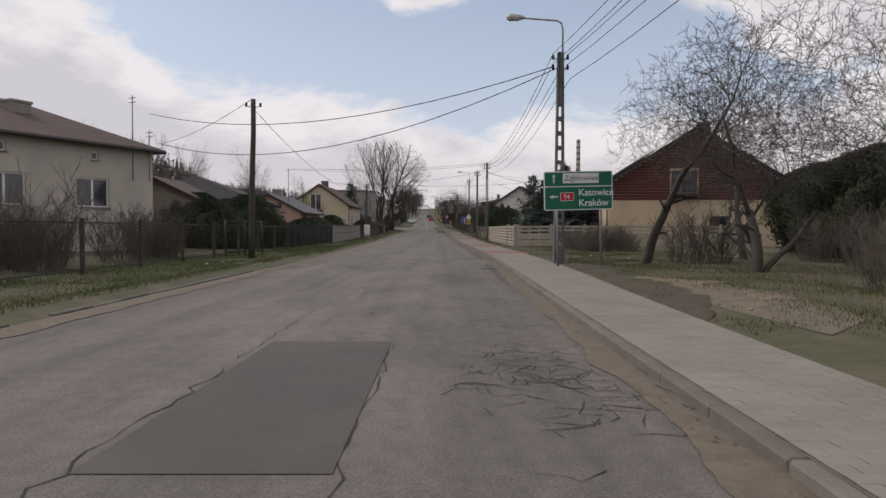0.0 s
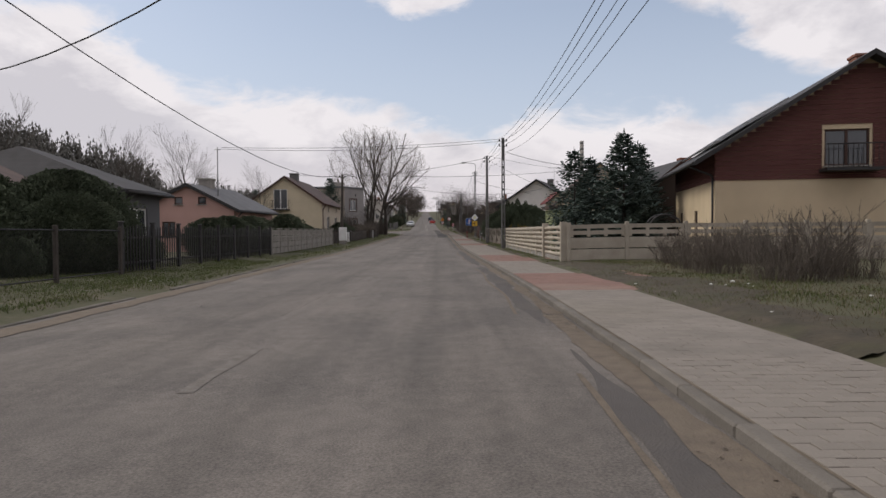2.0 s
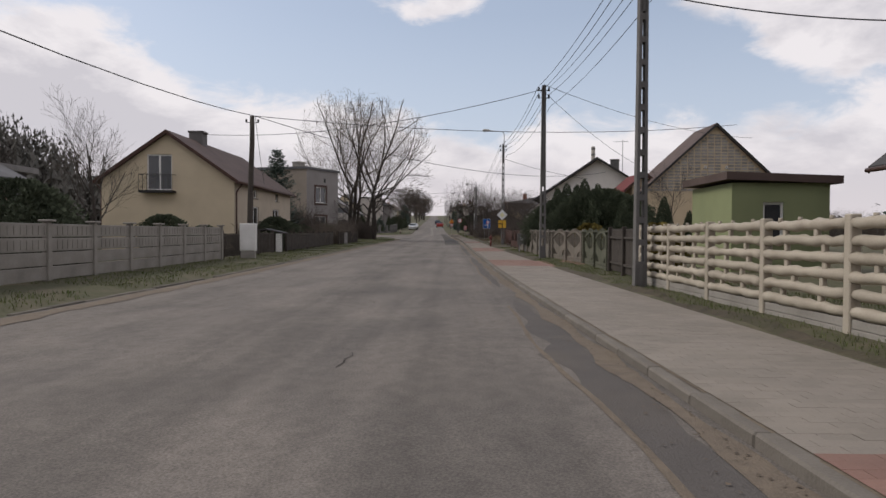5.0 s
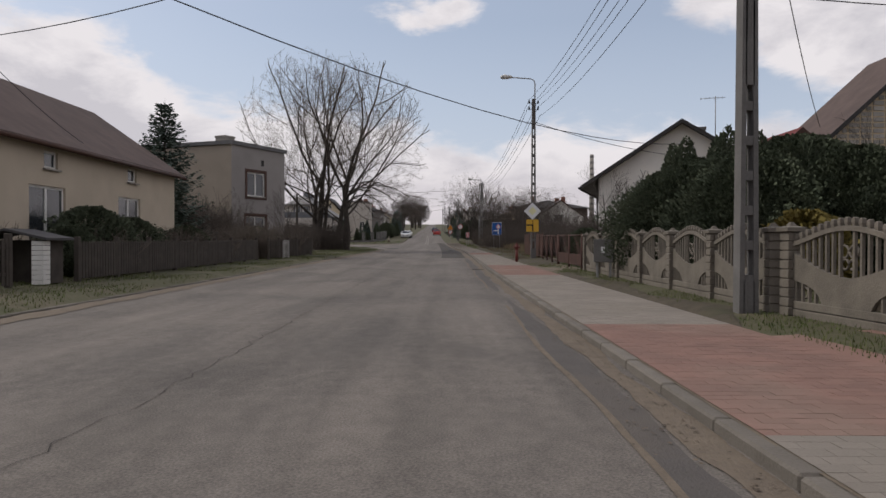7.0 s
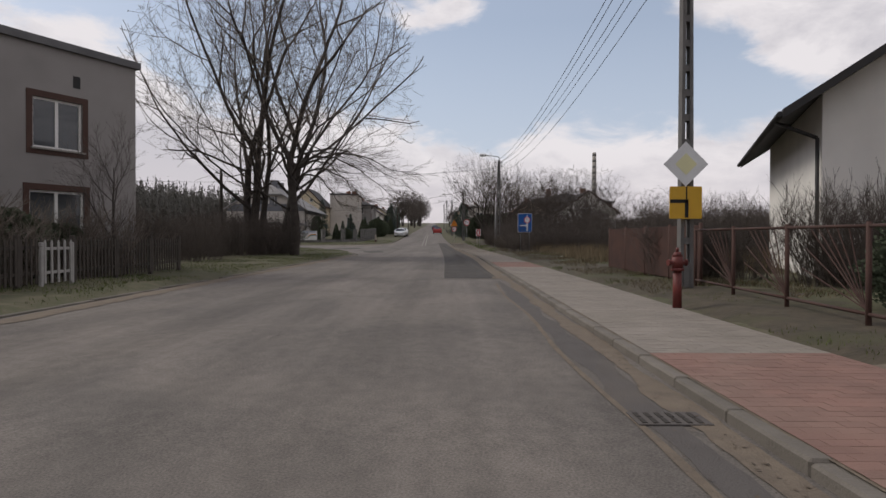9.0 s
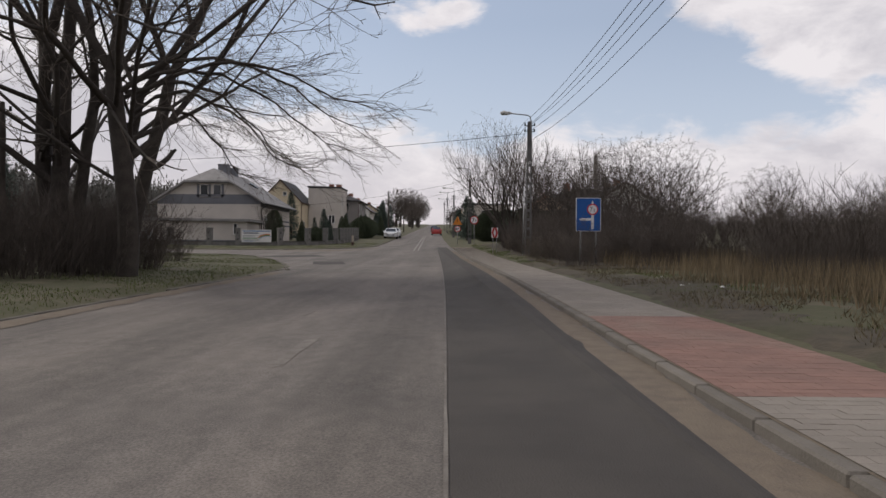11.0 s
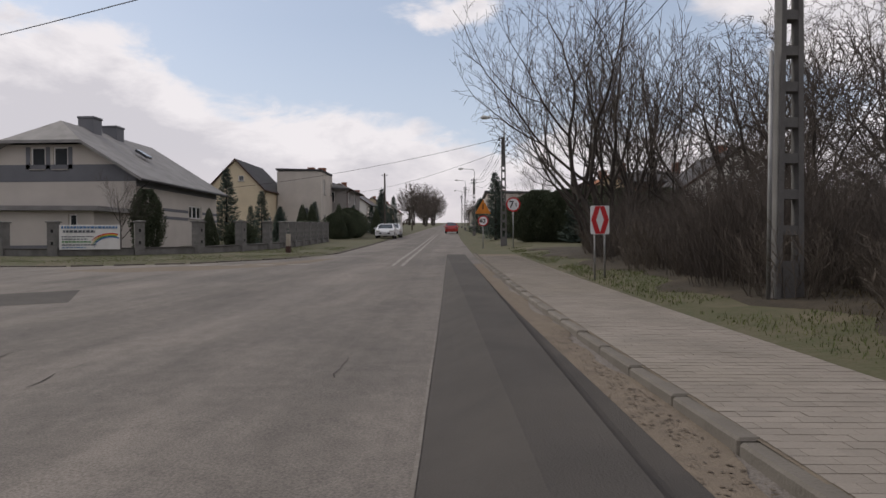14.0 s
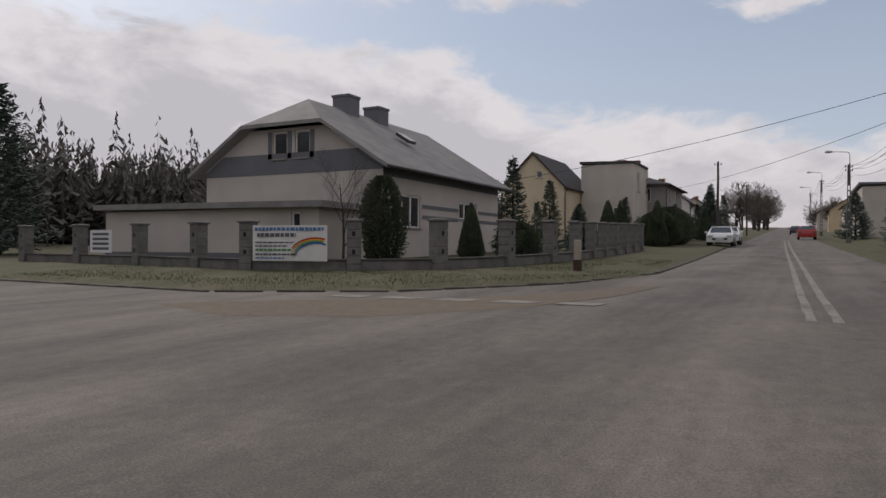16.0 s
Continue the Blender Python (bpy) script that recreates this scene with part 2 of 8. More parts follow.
M = dict(
    asphalt=asphalt_mat("asphalt"),
    patch=mat("patch_asphalt", (0.069, 0.062, 0.056), (0.053, 0.048, 0.044), 2.0, 0.9, 0.9, 80, c=(0.09, 0.08, 0.07)),
    oldpatch=mat("old_patch_asphalt", (0.102, 0.092, 0.086), (0.086, 0.078, 0.073), 3.0, 0.9, 0.9, 60, c=(0.125, 0.107, 0.09)),
    crack=mat("crack", (0.052, 0.046, 0.041), None, 5, 0.95, 0.2, 80),
    paint=mat("road_paint", (0.3, 0.28, 0.255), (0.15, 0.135, 0.12), 5, 0.8, 0.4, 40, c=(0.13, 0.115, 0.1)),
    faint=mat("worn_paint", (0.215, 0.198, 0.175), (0.12, 0.105, 0.092), 6, 0.85, 0.6, 45, c=(0.115, 0.1, 0.088), stain=0.8),
    sand=mat("sand", (0.18, 0.148, 0.112), (0.12, 0.098, 0.075), 5, 0.95, 0.9, 50),
    dust=mat("gutter_dust", (0.175, 0.142, 0.108), (0.125, 0.102, 0.08), 6, 0.95, 1.0, 50, c=(0.17, 0.14, 0.105)),
    ornate=mat("weathered_cast_concrete", (0.2, 0.178, 0.148), (0.125, 0.112, 0.095), 3, 0.95, 0.7, 40, c=(0.09, 0.082, 0.068)),
    mossy=mat("mossy_cast_concrete", (0.125, 0.125, 0.092), (0.075, 0.08, 0.055), 3, 0.95, 0.7, 40, c=(0.06, 0.068, 0.04)),
    buffstone=mat("buff_cast_stone", (0.25, 0.21, 0.155), (0.16, 0.135, 0.105), 5, 0.95, 0.7, 40, c=(0.11, 0.1, 0.08)),
    rosestone=mat("rose_cast_stone", (0.225, 0.165, 0.13), (0.145, 0.11, 0.09), 5, 0.95, 0.7, 40, c=(0.1, 0.09, 0.075)),
    earth=mat("bare_earth", (0.088, 0.072, 0.05), (0.048, 0.041, 0.03), 3.5, 0.95, 1.0, 18, c=(0.06, 0.062, 0.03), stain=0.8),
    leaf=mat("dead_leaf", (0.13, 0.102, 0.075), (0.085, 0.066, 0.05), 6, 0.9, 0, 20, island=0.4),
    pillar=mat("split_grey_block", (0.2, 0.195, 0.185), (0.13, 0.127, 0.12), 4, 0.95, 0.8, 30, c=(0.1, 0.098, 0.09)),
    coping=mat("dark_coping", (0.07, 0.066, 0.064), (0.1, 0.095, 0.09), 4, 0.85, 0.4, 30),
    litterfloor=mat("leaf_litter", (0.062, 0.05, 0.036), (0.034, 0.029, 0.022), 4.0, 0.95, 1.0, 26, c=(0.09, 0.074, 0.05), stain=0.6),
    soil=mat("soil", (0.105, 0.1, 0.055), (0.075, 0.062, 0.042), 0.8, 0.95, 0.8, 30, c=(0.17, 0.14, 0.09)),
    paver=mat("paver", (0.25, 0.222, 0.192), (0.19, 0.168, 0.145), 1.2, 0.9, 0.5, 60, island=0.06, c=(0.21, 0.185, 0.15)),
    paver_one=mat("paver_single", (0.25, 0.222, 0.192), (0.19, 0.168, 0.145), 1.2, 0.9, 0.5, 60, island=-0.06, c=(0.21, 0.185, 0.15)),
    redpaver=mat("red_paver", (0.235, 0.138, 0.112), (0.185, 0.115, 0.095), 1.5, 0.9, 0.5, 60, island=0.07, c=(0.25, 0.2, 0.16)),
    kerb=mat("kerb_concrete", (0.18, 0.163, 0.142), (0.13, 0.116, 0.1), 2.5, 0.95, 0.6, 50, island=-0.12, c=(0.12, 0.105, 0.088)),
    concrete=mat("concrete", (0.33, 0.31, 0.28), (0.22, 0.205, 0.185), 1.6, 0.9, 0.5, 45, c=(0.17, 0.16, 0.14)),
    cream=mat("cream_concrete", (0.43, 0.385, 0.315), (0.33, 0.29, 0.235), 2.0, 0.85, 0.4, 45, island=-0.08, c=(0.3, 0.26, 0.2)),
    polec=mat("pole_concrete", (0.165, 0.16, 0.155), (0.11, 0.107, 0.104), 2, 0.9, 0.4, 40),
    wood=mat("weathered_wood", (0.08, 0.069, 0.059), (0.048, 0.041, 0.036), 3, 0.9, 0.5, 30),
    bark=mat("bark", (0.075, 0.065, 0.056), (0.042, 0.036, 0.032), 4, 0.95, 0.8, 25),
    twig=mat("twig", (0.16, 0.135, 0.112), (0.1, 0.083, 0.07), 3, 0.95, 0, 20),
    twigdark=mat("dark_twig", (0.11, 0.092, 0.08), (0.065, 0.055, 0.049), 3, 0.95, 0, 20),
    spruce=mat("spruce_needles", (0.112, 0.14, 0.12), (0.078, 0.104, 0.09), 2, 0.8, 0, 20, spec=0.08, island=0.3),
    thuja=mat("thuja_foliage", (0.1, 0.116, 0.076), (0.066, 0.082, 0.055), 2, 0.8, 0, 20, spec=0.08, island=0.3),
    golden=mat("golden_foliage", (0.2, 0.16, 0.05), (0.12, 0.1, 0.035), 2, 0.8, 0, 20, spec=0.08, island=0.3),
    grass=mat("grass", (0.075, 0.105, 0.032), (0.11, 0.118, 0.045), 0.7, 0.9, 0, 20, island=0.4),
    deadgrass=mat("dead_grass", (0.15, 0.115, 0.072), (0.085, 0.078, 0.042), 1.2, 0.95, 0, 20, island=0.4),
    sandy=mat("sandy_soil", (0.235, 0.178, 0.122), (0.16, 0.12, 0.082), 5.0, 0.95, 1.0, 30, c=(0.11, 0.09, 0.062), stain=0.6),
    drygrass=mat("dry_grass", (0.215, 0.168, 0.105), (0.13, 0.1, 0.062), 0.8, 0.95, 0, 20, island=0.35),
    steel=mat("galvanised_steel", (0.33, 0.33, 0.33), (0.24, 0.24, 0.24), 4, 0.55, 0.1, 40, metal=0.6),
    black=mat("black_metal", (0.025, 0.025, 0.027), (0.04, 0.036, 0.033), 4, 0.6, 0.1, 40),
    rust=mat("rusty_red_metal", (0.085, 0.044, 0.035), (0.055, 0.034, 0.03), 2, 0.8, 0.3, 40),
    hydrant=mat("red_paint", (0.16, 0.035, 0.03), (0.1, 0.03, 0.027), 4, 0.5, 0.2, 40),
    wire=mat("wire", (0.03, 0.03, 0.033), None, 3, 0.7, 0, 20),
    glass=mat("window_glass", (0.03, 0.035, 0.04), (0.05, 0.055, 0.06), 0.8, 0.06, 0, 20, spec=0.8),
    white=mat("white_paint", (0.75, 0.75, 0.73), (0.62, 0.61, 0.58), 2, 0.5, 0.05, 40),
    curtain=mat("net_curtain", (0.4, 0.39, 0.37), (0.3, 0.29, 0.28), 4, 0.9, 0.1, 30),
    brownframe=mat("brown_trim", (0.07, 0.035, 0.025), None, 3, 0.6, 0.1, 40),
    signgreen=mat("sign_green", (0.01, 0.145, 0.075), (0.012, 0.12, 0.065), 2, 0.45, 0.02, 30),
    signwhite=mat("sign_white", (0.72, 0.73, 0.74), (0.62, 0.63, 0.64), 3, 0.45, 0.02, 30),
    signred=mat("sign_red", (0.5, 0.02, 0.025), (0.42, 0.02, 0.025), 3, 0.45, 0.02, 30),
    signblue=mat("sign_blue", (0.015, 0.1, 0.35), (0.012, 0.085, 0.3), 3, 0.45, 0.02, 30),
    signyellow=mat("sign_yellow", (0.62, 0.37, 0.04), (0.54, 0.32, 0.035), 3, 0.45, 0.02, 30),
    signpale=mat("faded_yellow", (0.72, 0.7, 0.42), (0.66, 0.64, 0.4), 3, 0.5, 0.02, 30),
    orange=mat("sign_orange", (0.62, 0.22, 0.03), None, 3, 0.5, 0.02, 30),
    signblack=mat("sign_black", (0.015, 0.015, 0.015), None, 3, 0.5, 0.02, 30),
    lampglass=mat("lamp_glass", (0.5, 0.5, 0.48), (0.4, 0.4, 0.38), 3, 0.25, 0, 30),
    brick=mat("brick", (0.28, 0.13, 0.09), (0.19, 0.09, 0.065), 3, 0.9, 0.4, 40, island=0.2),
    block=mat("gasblock", (0.35, 0.33, 0.305), (0.26, 0.245, 0.225), 3, 0.9, 0.4, 40, island=0.18),
    mortar=mat("mortar", (0.33, 0.31, 0.28), None, 3, 0.95, 0.4, 40),
    carwhite=mat("car_white", (0.72, 0.73, 0.74), (0.66, 0.67, 0.68), 2, 0.25, 0, 20, spec=0.6),
    carred=mat("car_red", (0.4, 0.035, 0.03), None, 2, 0.25, 0, 20, spec=0.6),
    cardark=mat("car_dark", (0.03, 0.035, 0.05), None, 2, 0.25, 0, 20, spec=0.6),
    rubber=mat("rubber", (0.02, 0.02, 0.02), None, 3, 0.85, 0.1, 40),
)


def wallmat(name, a, c=None, k=0.82):
    return mat(name, a, tuple(v * k for v in a), 0.7, 0.92, 0.5, 55, c=c or tuple(v * 0.7 for v in a), stain=0.45)


def roofmat(name, a):
    """Roof covering with horizontal courses, in the object's height."""
    m = mat(name, a, tuple(v * 0.7 for v in a), 1.5, 0.8, 0.4, 30, c=tuple(v * 0.6 for v in a), stain=0.5)
    n, l = m.node_tree.nodes, m.node_tree.links
    tc = n.new("ShaderNodeTexCoord")
    wv = n.new("ShaderNodeTexWave")
    wv.wave_type, wv.bands_direction, wv.wave_profile = "BANDS", "Z", "SAW"
    wv.inputs["Scale"].default_value, wv.inputs["Distortion"].default_value = 1.9, 0.15
    l.new(tc.outputs["Object"], wv.inputs["Vector"])
    b2 = n.new("ShaderNodeBump")
    b2.inputs["Strength"].default_value, b2.inputs["Distance"].default_value = 0.5, 0.02
    l.new(wv.outputs["Fac"], b2.inputs["Height"])
    l.new(b2.outputs[0], n["Principled BSDF"].inputs["Normal"])
    return m


# ---- plan: ground height, kerb lines ----
GY = [-60, 0, 10, 20, 30, 42, 64, 71, 82, 93, 116, 127, 136, 144, 150, 160, 169, 180, 207, 900, 1600]
GZ = [0.75, 0.17, 0.12, 0.04, -0.02, -0.11, -0.21, -0.20, -0.13, -0.08, 0.09, 0.17, 0.22, 0.34, 0.43, 0.64, 0.86, 1.13, 1.85, 23.3, 23.3]
RY = [-60, 0, 8, 15, 25, 36, 45, 60, 71, 80, 93, 110, 129, 136, 143, 150, 170, 200, 900, 1600]
RX = [0.3, 1.1, 1.22, 1.4, 1.66, 1.82, 1.78, 1.64, 1.55, 1.54, 1.49, 1.52, 1.52, 1.4, 1.1, 0.72, 0.0, -0.75, -14.2, -27.6]
OY = [-60, 0, 8, 14, 20, 26, 45, 65, 80, 100, 120, 135, 150, 170, 200]
OX = [1.9, 2.4, 2.62, 2.88, 3.3, 3.52, 3.65, 3.65, 3.52, 3.3, 3.25, 3.12, 2.44, 1.72, 0.97]
LY = [-60, 0, 30, 45, 60, 100, 130, 150, 175, 200, 900, 1600]
LX = [-6.2, -5.6, -5.6, -6.05, -6.3, -6.62, -6.5, -6.2, -6.6, -7.2, -20.6, -34]


def smooth(y, ys, xs, w=7.0):
    return float(np.mean([np.interp(y + k * w / 3, ys, xs) for k in (-3, -2, -1, 0, 1, 2, 3)]))


def table(ys, xs, w=7.0):
    """Smoothed line, kept every quarter metre from y = -400."""
    at_ = np.arange(-400, 2000, 0.25)
    vals = np.mean([np.interp(at_ + k * w / 3, ys, xs) for k in (-3, -2, -1, 0, 1, 2, 3)], axis=0).tolist()

    def line(y):
        f = (y + 400) * 4
        i = min(max(int(f), 0), 9598)
        return vals[i] + (vals[i + 1] - vals[i]) * (f - i)
    return line


gz, kr, kl, ko = table(GY, GZ), table(RY, RX, 4.0), table(LY, LX), table(OY, OX, 4.0)


def near_edge(x):
    return float(np.interp(x, [-80, -20, -13, -10.8, -8.5, -7.2, -6.0], [160, 155.5, 152.6, 150.2, 145.5, 141.5, 136]))


def far_edge(x):
    return float(np.interp(x, [-80, -25, -13.9, -10.3, -7.8, -6.6, -6.0], [168, 163.8, 163.2, 164.8, 168.2, 172, 177]))


def street_depth(x, y):
    """How far inside the paved area a point lies (negative: outside)."""
    main = min(kr(y) - x, x - kl(y))
    side = -99.0
    if x < -5.0:
        side = min((y - near_edge(x)) * 0.8, (far_edge(x) - y) * 0.8)
    return max(main, side)


def gh(x, y):
    """Height of the ground beside the road."""
    z = gz(y)
    d = -street_depth(x, y)
    if d < 0:
        return z - 0.07
    if d < 0.5:
        return z - 0.07 + (0.1 if x > 0 else 0.19) * d / 0.5
    off = 0.12
    if x > 0:
        e = x - ko(y)
        off = 0.03 + 0.08 * min(1, max(0, e / 0.25))
        off += 0.07 * min(1, max(0, e / 2.0)) + 0.12 * min(1, max(0, (y - 140) / 12)) * min(1, max(0, e / 2))
    else:
        off += 0.06 * min(1, max(0, (d - 1) / 2.5))
    if d > 25:
        off += 0.035 * (d - 25) * (1 if x < 0 else 0.3)
    if x < -40 and d > 6:
        # wooded hill behind the houses
        off += 7.5 * min(1, (-40 - x) / 26) * min(1, (d - 6) / 15) * min(1, max(0, (y - 40) / 50)) * min(1, max(0, (190 - y) / 30))
    return z + off


# ---- mesh helpers ----
def thing(name, x, y, z, rz, label, category, group="", kind=""):
    ob = new(name)
    ob.empty_display_size = 0.2
    ob.matrix_basis = pose(x, y, z, 0, 0, rz)
    return tagged(ob, label, category, group, kind)


def mesh_from(bm, name, material):
    me = bpy.data.meshes.new(name)
    bmesh.ops.recalc_face_normals(bm, faces=bm.faces)
    bm.to_mesh(me)
    bm.free()
    for m in material if isinstance(material, (list, tuple)) else [material]:
        me.materials.append(m)
    return me


def part(name, bm, material, parent, label=""):
    ob = new(name, mesh_from(bm, name, material))
    ob.parent = parent
    if label:
        ob["label"] = label
    return ob


def raw(name, verts, faces, material, parent=None, smoothed=False):
    me = bpy.data.meshes.new(name)
    me.from_pydata(verts, [], faces)
    me.materials.append(material)
    if smoothed:
        me.polygons.foreach_set("use_smooth", [True] * len(me.polygons))
    me.update()
    ob = new(name, me)
    ob.parent = parent
    return ob


def B():
    return bmesh.new()


def box(bm, x0, x1, y0, y1, z0, z1, m=None, bevel=0.0, mi=0):
    vs = [bm.verts.new(v) for v in ((x0, y0, z0), (x1, y0, z0), (x1, y1, z0), (x0, y1, z0), (x0, y0, z1), (x1, y0, z1), (x1, y1, z1), (x0, y1, z1))]
    fs = [bm.faces.new([vs[i] for i in f]) for f in ((3, 2, 1, 0), (4, 5, 6, 7), (0, 1, 5, 4), (1, 2, 6, 5), (2, 3, 7, 6), (3, 0, 4, 7))]
    for f in fs:
        f.material_index = mi
    if bevel:
        es = list({e for f in fs for e in f.edges})
        r = bmesh.ops.bevel(bm, geom=es, offset=bevel, segments=1, affect="EDGES")
        vs = list({v for f in r["faces"] for v in f.verts} | {v for v in vs if v.is_valid})
    if m is not None:
        bmesh.ops.transform(bm, matrix=m, verts=[v for v in vs if v.is_valid])
    return bm


def tube(bm, p0, p1, r0, r1=None, n=8, caps=True):
    p0, p1 = Vector(p0), Vector(p1)
    r1 = r0 if r1 is None else r1
    d = (p1 - p0).normalized()
    a = d.orthogonal().normalized()
    b = d.cross(a)
    ra, rb = [], []
    for i in range(n):
        t = 2 * math.pi * i / n
        o = a * math.cos(t) + b * math.sin(t)
        ra.append(bm.verts.new(p0 + o * r0))
        rb.append(bm.verts.new(p1 + o * r1))
    for i in range(n):
        bm.faces.new((ra[i], ra[(i + 1) % n], rb[(i + 1) % n], rb[i])).smooth = n > 5
    if caps:
        bm.faces.new(ra[::-1])
        bm.faces.new(rb)
    return bm


def poly(bm, pts, thick, d=(0, 0, -1)):
    """A flat polygon with thickness along d."""
    d = Vector(d) * thick
    a = [bm.verts.new(p) for p in pts]
    b = [bm.verts.new(Vector(p) + d) for p in pts]
    bm.faces.new(a)
    bm.faces.new(b[::-1])
    for i in range(len(pts)):
        j = (i + 1) % len(pts)
        bm.faces.new((a[j], a[i], b[i], b[j]))
    return bm


def pipe(bm, pts, radii, n=6, caps=True):
    """One continuous tube along pts."""
    rings = []
    m = len(pts)
    pts = [Vector(p) for p in pts]
    for i, p in enumerate(pts):
        d = (pts[min(i + 1, m - 1)] - pts[max(i - 1, 0)]).normalized()
        a = d.cross(Vector((0, 0, 1)))
        a = a.normalized() if a.length > 0.05 else Vector((1, 0, 0))
        b = d.cross(a)
        r = radii[i] if isinstance(radii, (list, tuple)) else radii
        rings.append([bm.verts.new(p + (a * math.cos(2 * math.pi * k / n) + b * math.sin(2 * math.pi * k / n)) * r) for k in range(n)])
    for A, C in zip(rings, rings[1:]):
        for k in range(n):
            bm.faces.new((A[k], A[(k + 1) % n], C[(k + 1) % n], C[k])).smooth = True
    if caps:
        bm.faces.new(rings[0][::-1])
        bm.faces.new(rings[-1])
    return bm


def stack(bm, prof, m=None):
    """A square tower from (height, half width) steps, as one skin."""
    rings = [[bm.verts.new((sx_ * w, sy_ * w, z)) for sx_, sy_ in ((-1, -1), (1, -1), (1, 1), (-1, 1))] for z, w in prof]
    for A, C in zip(rings, rings[1:]):
        for k in range(4):
            bm.faces.new((A[k], A[(k + 1) % 4], C[(k + 1) % 4], C[k]))
    bm.faces.new(rings[0][::-1])
    bm.faces.new(rings[-1])
    return bm


def block_pillar(w, n, ch, cap):
    """Courses with recessed joints, and a cap."""
    prof = []
    for k in range(n):
        prof += [(k * ch, w - 0.018), (k * ch + 0.006, w), (k * ch + ch - 0.02, w), (k * ch + ch - 0.014, w - 0.018)]
    t = n * ch
    return prof + [(t, w + cap), (t + 0.05, w + cap), (t + 0.075, w * 0.5)]


def corrugated(bm, L, z0, z1, pitch=0.09, d=0.03):
    n = int(L / pitch)
    pts = [(L * k / n, d if k % 2 else 0.0) for k in range(n + 1)]
    lo = [[bm.verts.new((u, y + o, z0)) for u, y in pts] for o in (0, 0.008)]
    hi = [[bm.verts.new((u, y + o, z1)) for u, y in pts] for o in (0, 0.008)]
    for k in range(n):
        for s in (0, 1):
            bm.faces.new((lo[s][k], lo[s][k + 1], hi[s][k + 1], hi[s][k]))
        bm.faces.new((hi[0][k], hi[0][k + 1], hi[1][k + 1], hi[1][k]))
    return bm


# ---- ground, road, pavement ----
def steps(a, b, fine, coarse, f0, f1):
    v, out_ = a, []
    while v < b:
        out_.append(v)
        v += fine if f0 <= v < f1 else coarse
    return out_ + [b]


gx = [-900, -500, -300, -200, -140, -100, -75, -60, -50, -42, -36] + steps(-32, 22, 0.55, 2.0, -12, 8) + [26, 32, 40, 55, 75, 110, 160, 240, 400, 900]
gy = [-300, -150, -80, -50] + steps(-30, 230, 1.0, 2.0, -5, 180) + [240, 255, 275, 300, 340, 400, 480, 580, 700, 800, 900, 1000, 1300, 1900, 2600, 3600]
gv, gf = [], []
nx = len(gx)
for yy in gy:
    for xx in gx:
        gv.append((xx, yy, gh(xx, yy) + 0.025 * (noise.noise((xx * 0.5, yy * 0.5, 0)) if street_depth(xx, yy) < -1 else 0)))
for j in range(len(gy) - 1):
    for i in range(nx - 1):
        k = j * nx + i
        gf.append((k, k + 1, k + nx + 1, k + nx))
gm = mat("verge_ground", (0.062, 0.068, 0.032), (0.092, 0.082, 0.05), 5.0, 0.95, 1.0, 14, c=(0.135, 0.11, 0.078), stain=0.7)
ground = tagged(raw("ground", gv, gf, gm, smoothed=True), "patchy spring grass and bare sandy soil", "ground", kind="structure")


def ribbon(name, ys, x0, x1, dz, material, parent=None, cols=1, zf=None):
    v, f = [], []
    zf = zf or (lambda x, y: gz(y))
    for y in ys:
        a, b = x0(y), x1(y)
        for c in range(cols + 1):
            x = a + (b - a) * c / cols
            v.append((x, y, zf(x, y) + dz))
    for j in range(len(ys) - 1):
        for c in range(cols):
            k = j * (cols + 1) + c
            f.append((k, k + 1, k + cols + 2, k + cols + 1))
    return raw(name, v, f, material, parent, True)


road_ys = steps(-60, 260, 2.0, 5.0, -10, 200) + [280, 310, 350, 400, 470, 560, 680, 800, 900, 1000]
road = tagged(ribbon("road", road_ys, lambda y: kl(y), lambda y: kr(y), 0.0, M["asphalt"], cols=4), "worn dusty grey-brown asphalt road", "road", kind="structure")
# side street
sv, sf = [], []
sx = [-80, -60, -45, -35, -28, -24, -20, -17, -15, -13, -12, -11, -10, -9, -8, -7.4, -6.8, -6.3, -5.8]
for x in sx:
    for k in range(41):
        y = near_edge(x) - 0.2 + (far_edge(x) - near_edge(x) + 0.4) * k / 40
        sv.append((x, y, gz(y) + (0.004 if x < -6.5 else -0.012)))
for i in range(len(sx) - 1):
    for k in range(40):
        a = i * 41 + k
        sf.append((a, a + 41, a + 42, a + 1))
tagged(raw("side_road", sv, sf, M["asphalt"], smoothed=True), "worn asphalt side road joining from the left verge", "road", kind="structure")


def lens(name, pts, dz, material, label, cat="road patch"):
    """A flat shape lying on the road, from its outline."""
    v = [(x, y, gz(y) + dz) for x, y in pts]
    return tagged(raw(name, v, [tuple(range(len(v)))], material, road), label)


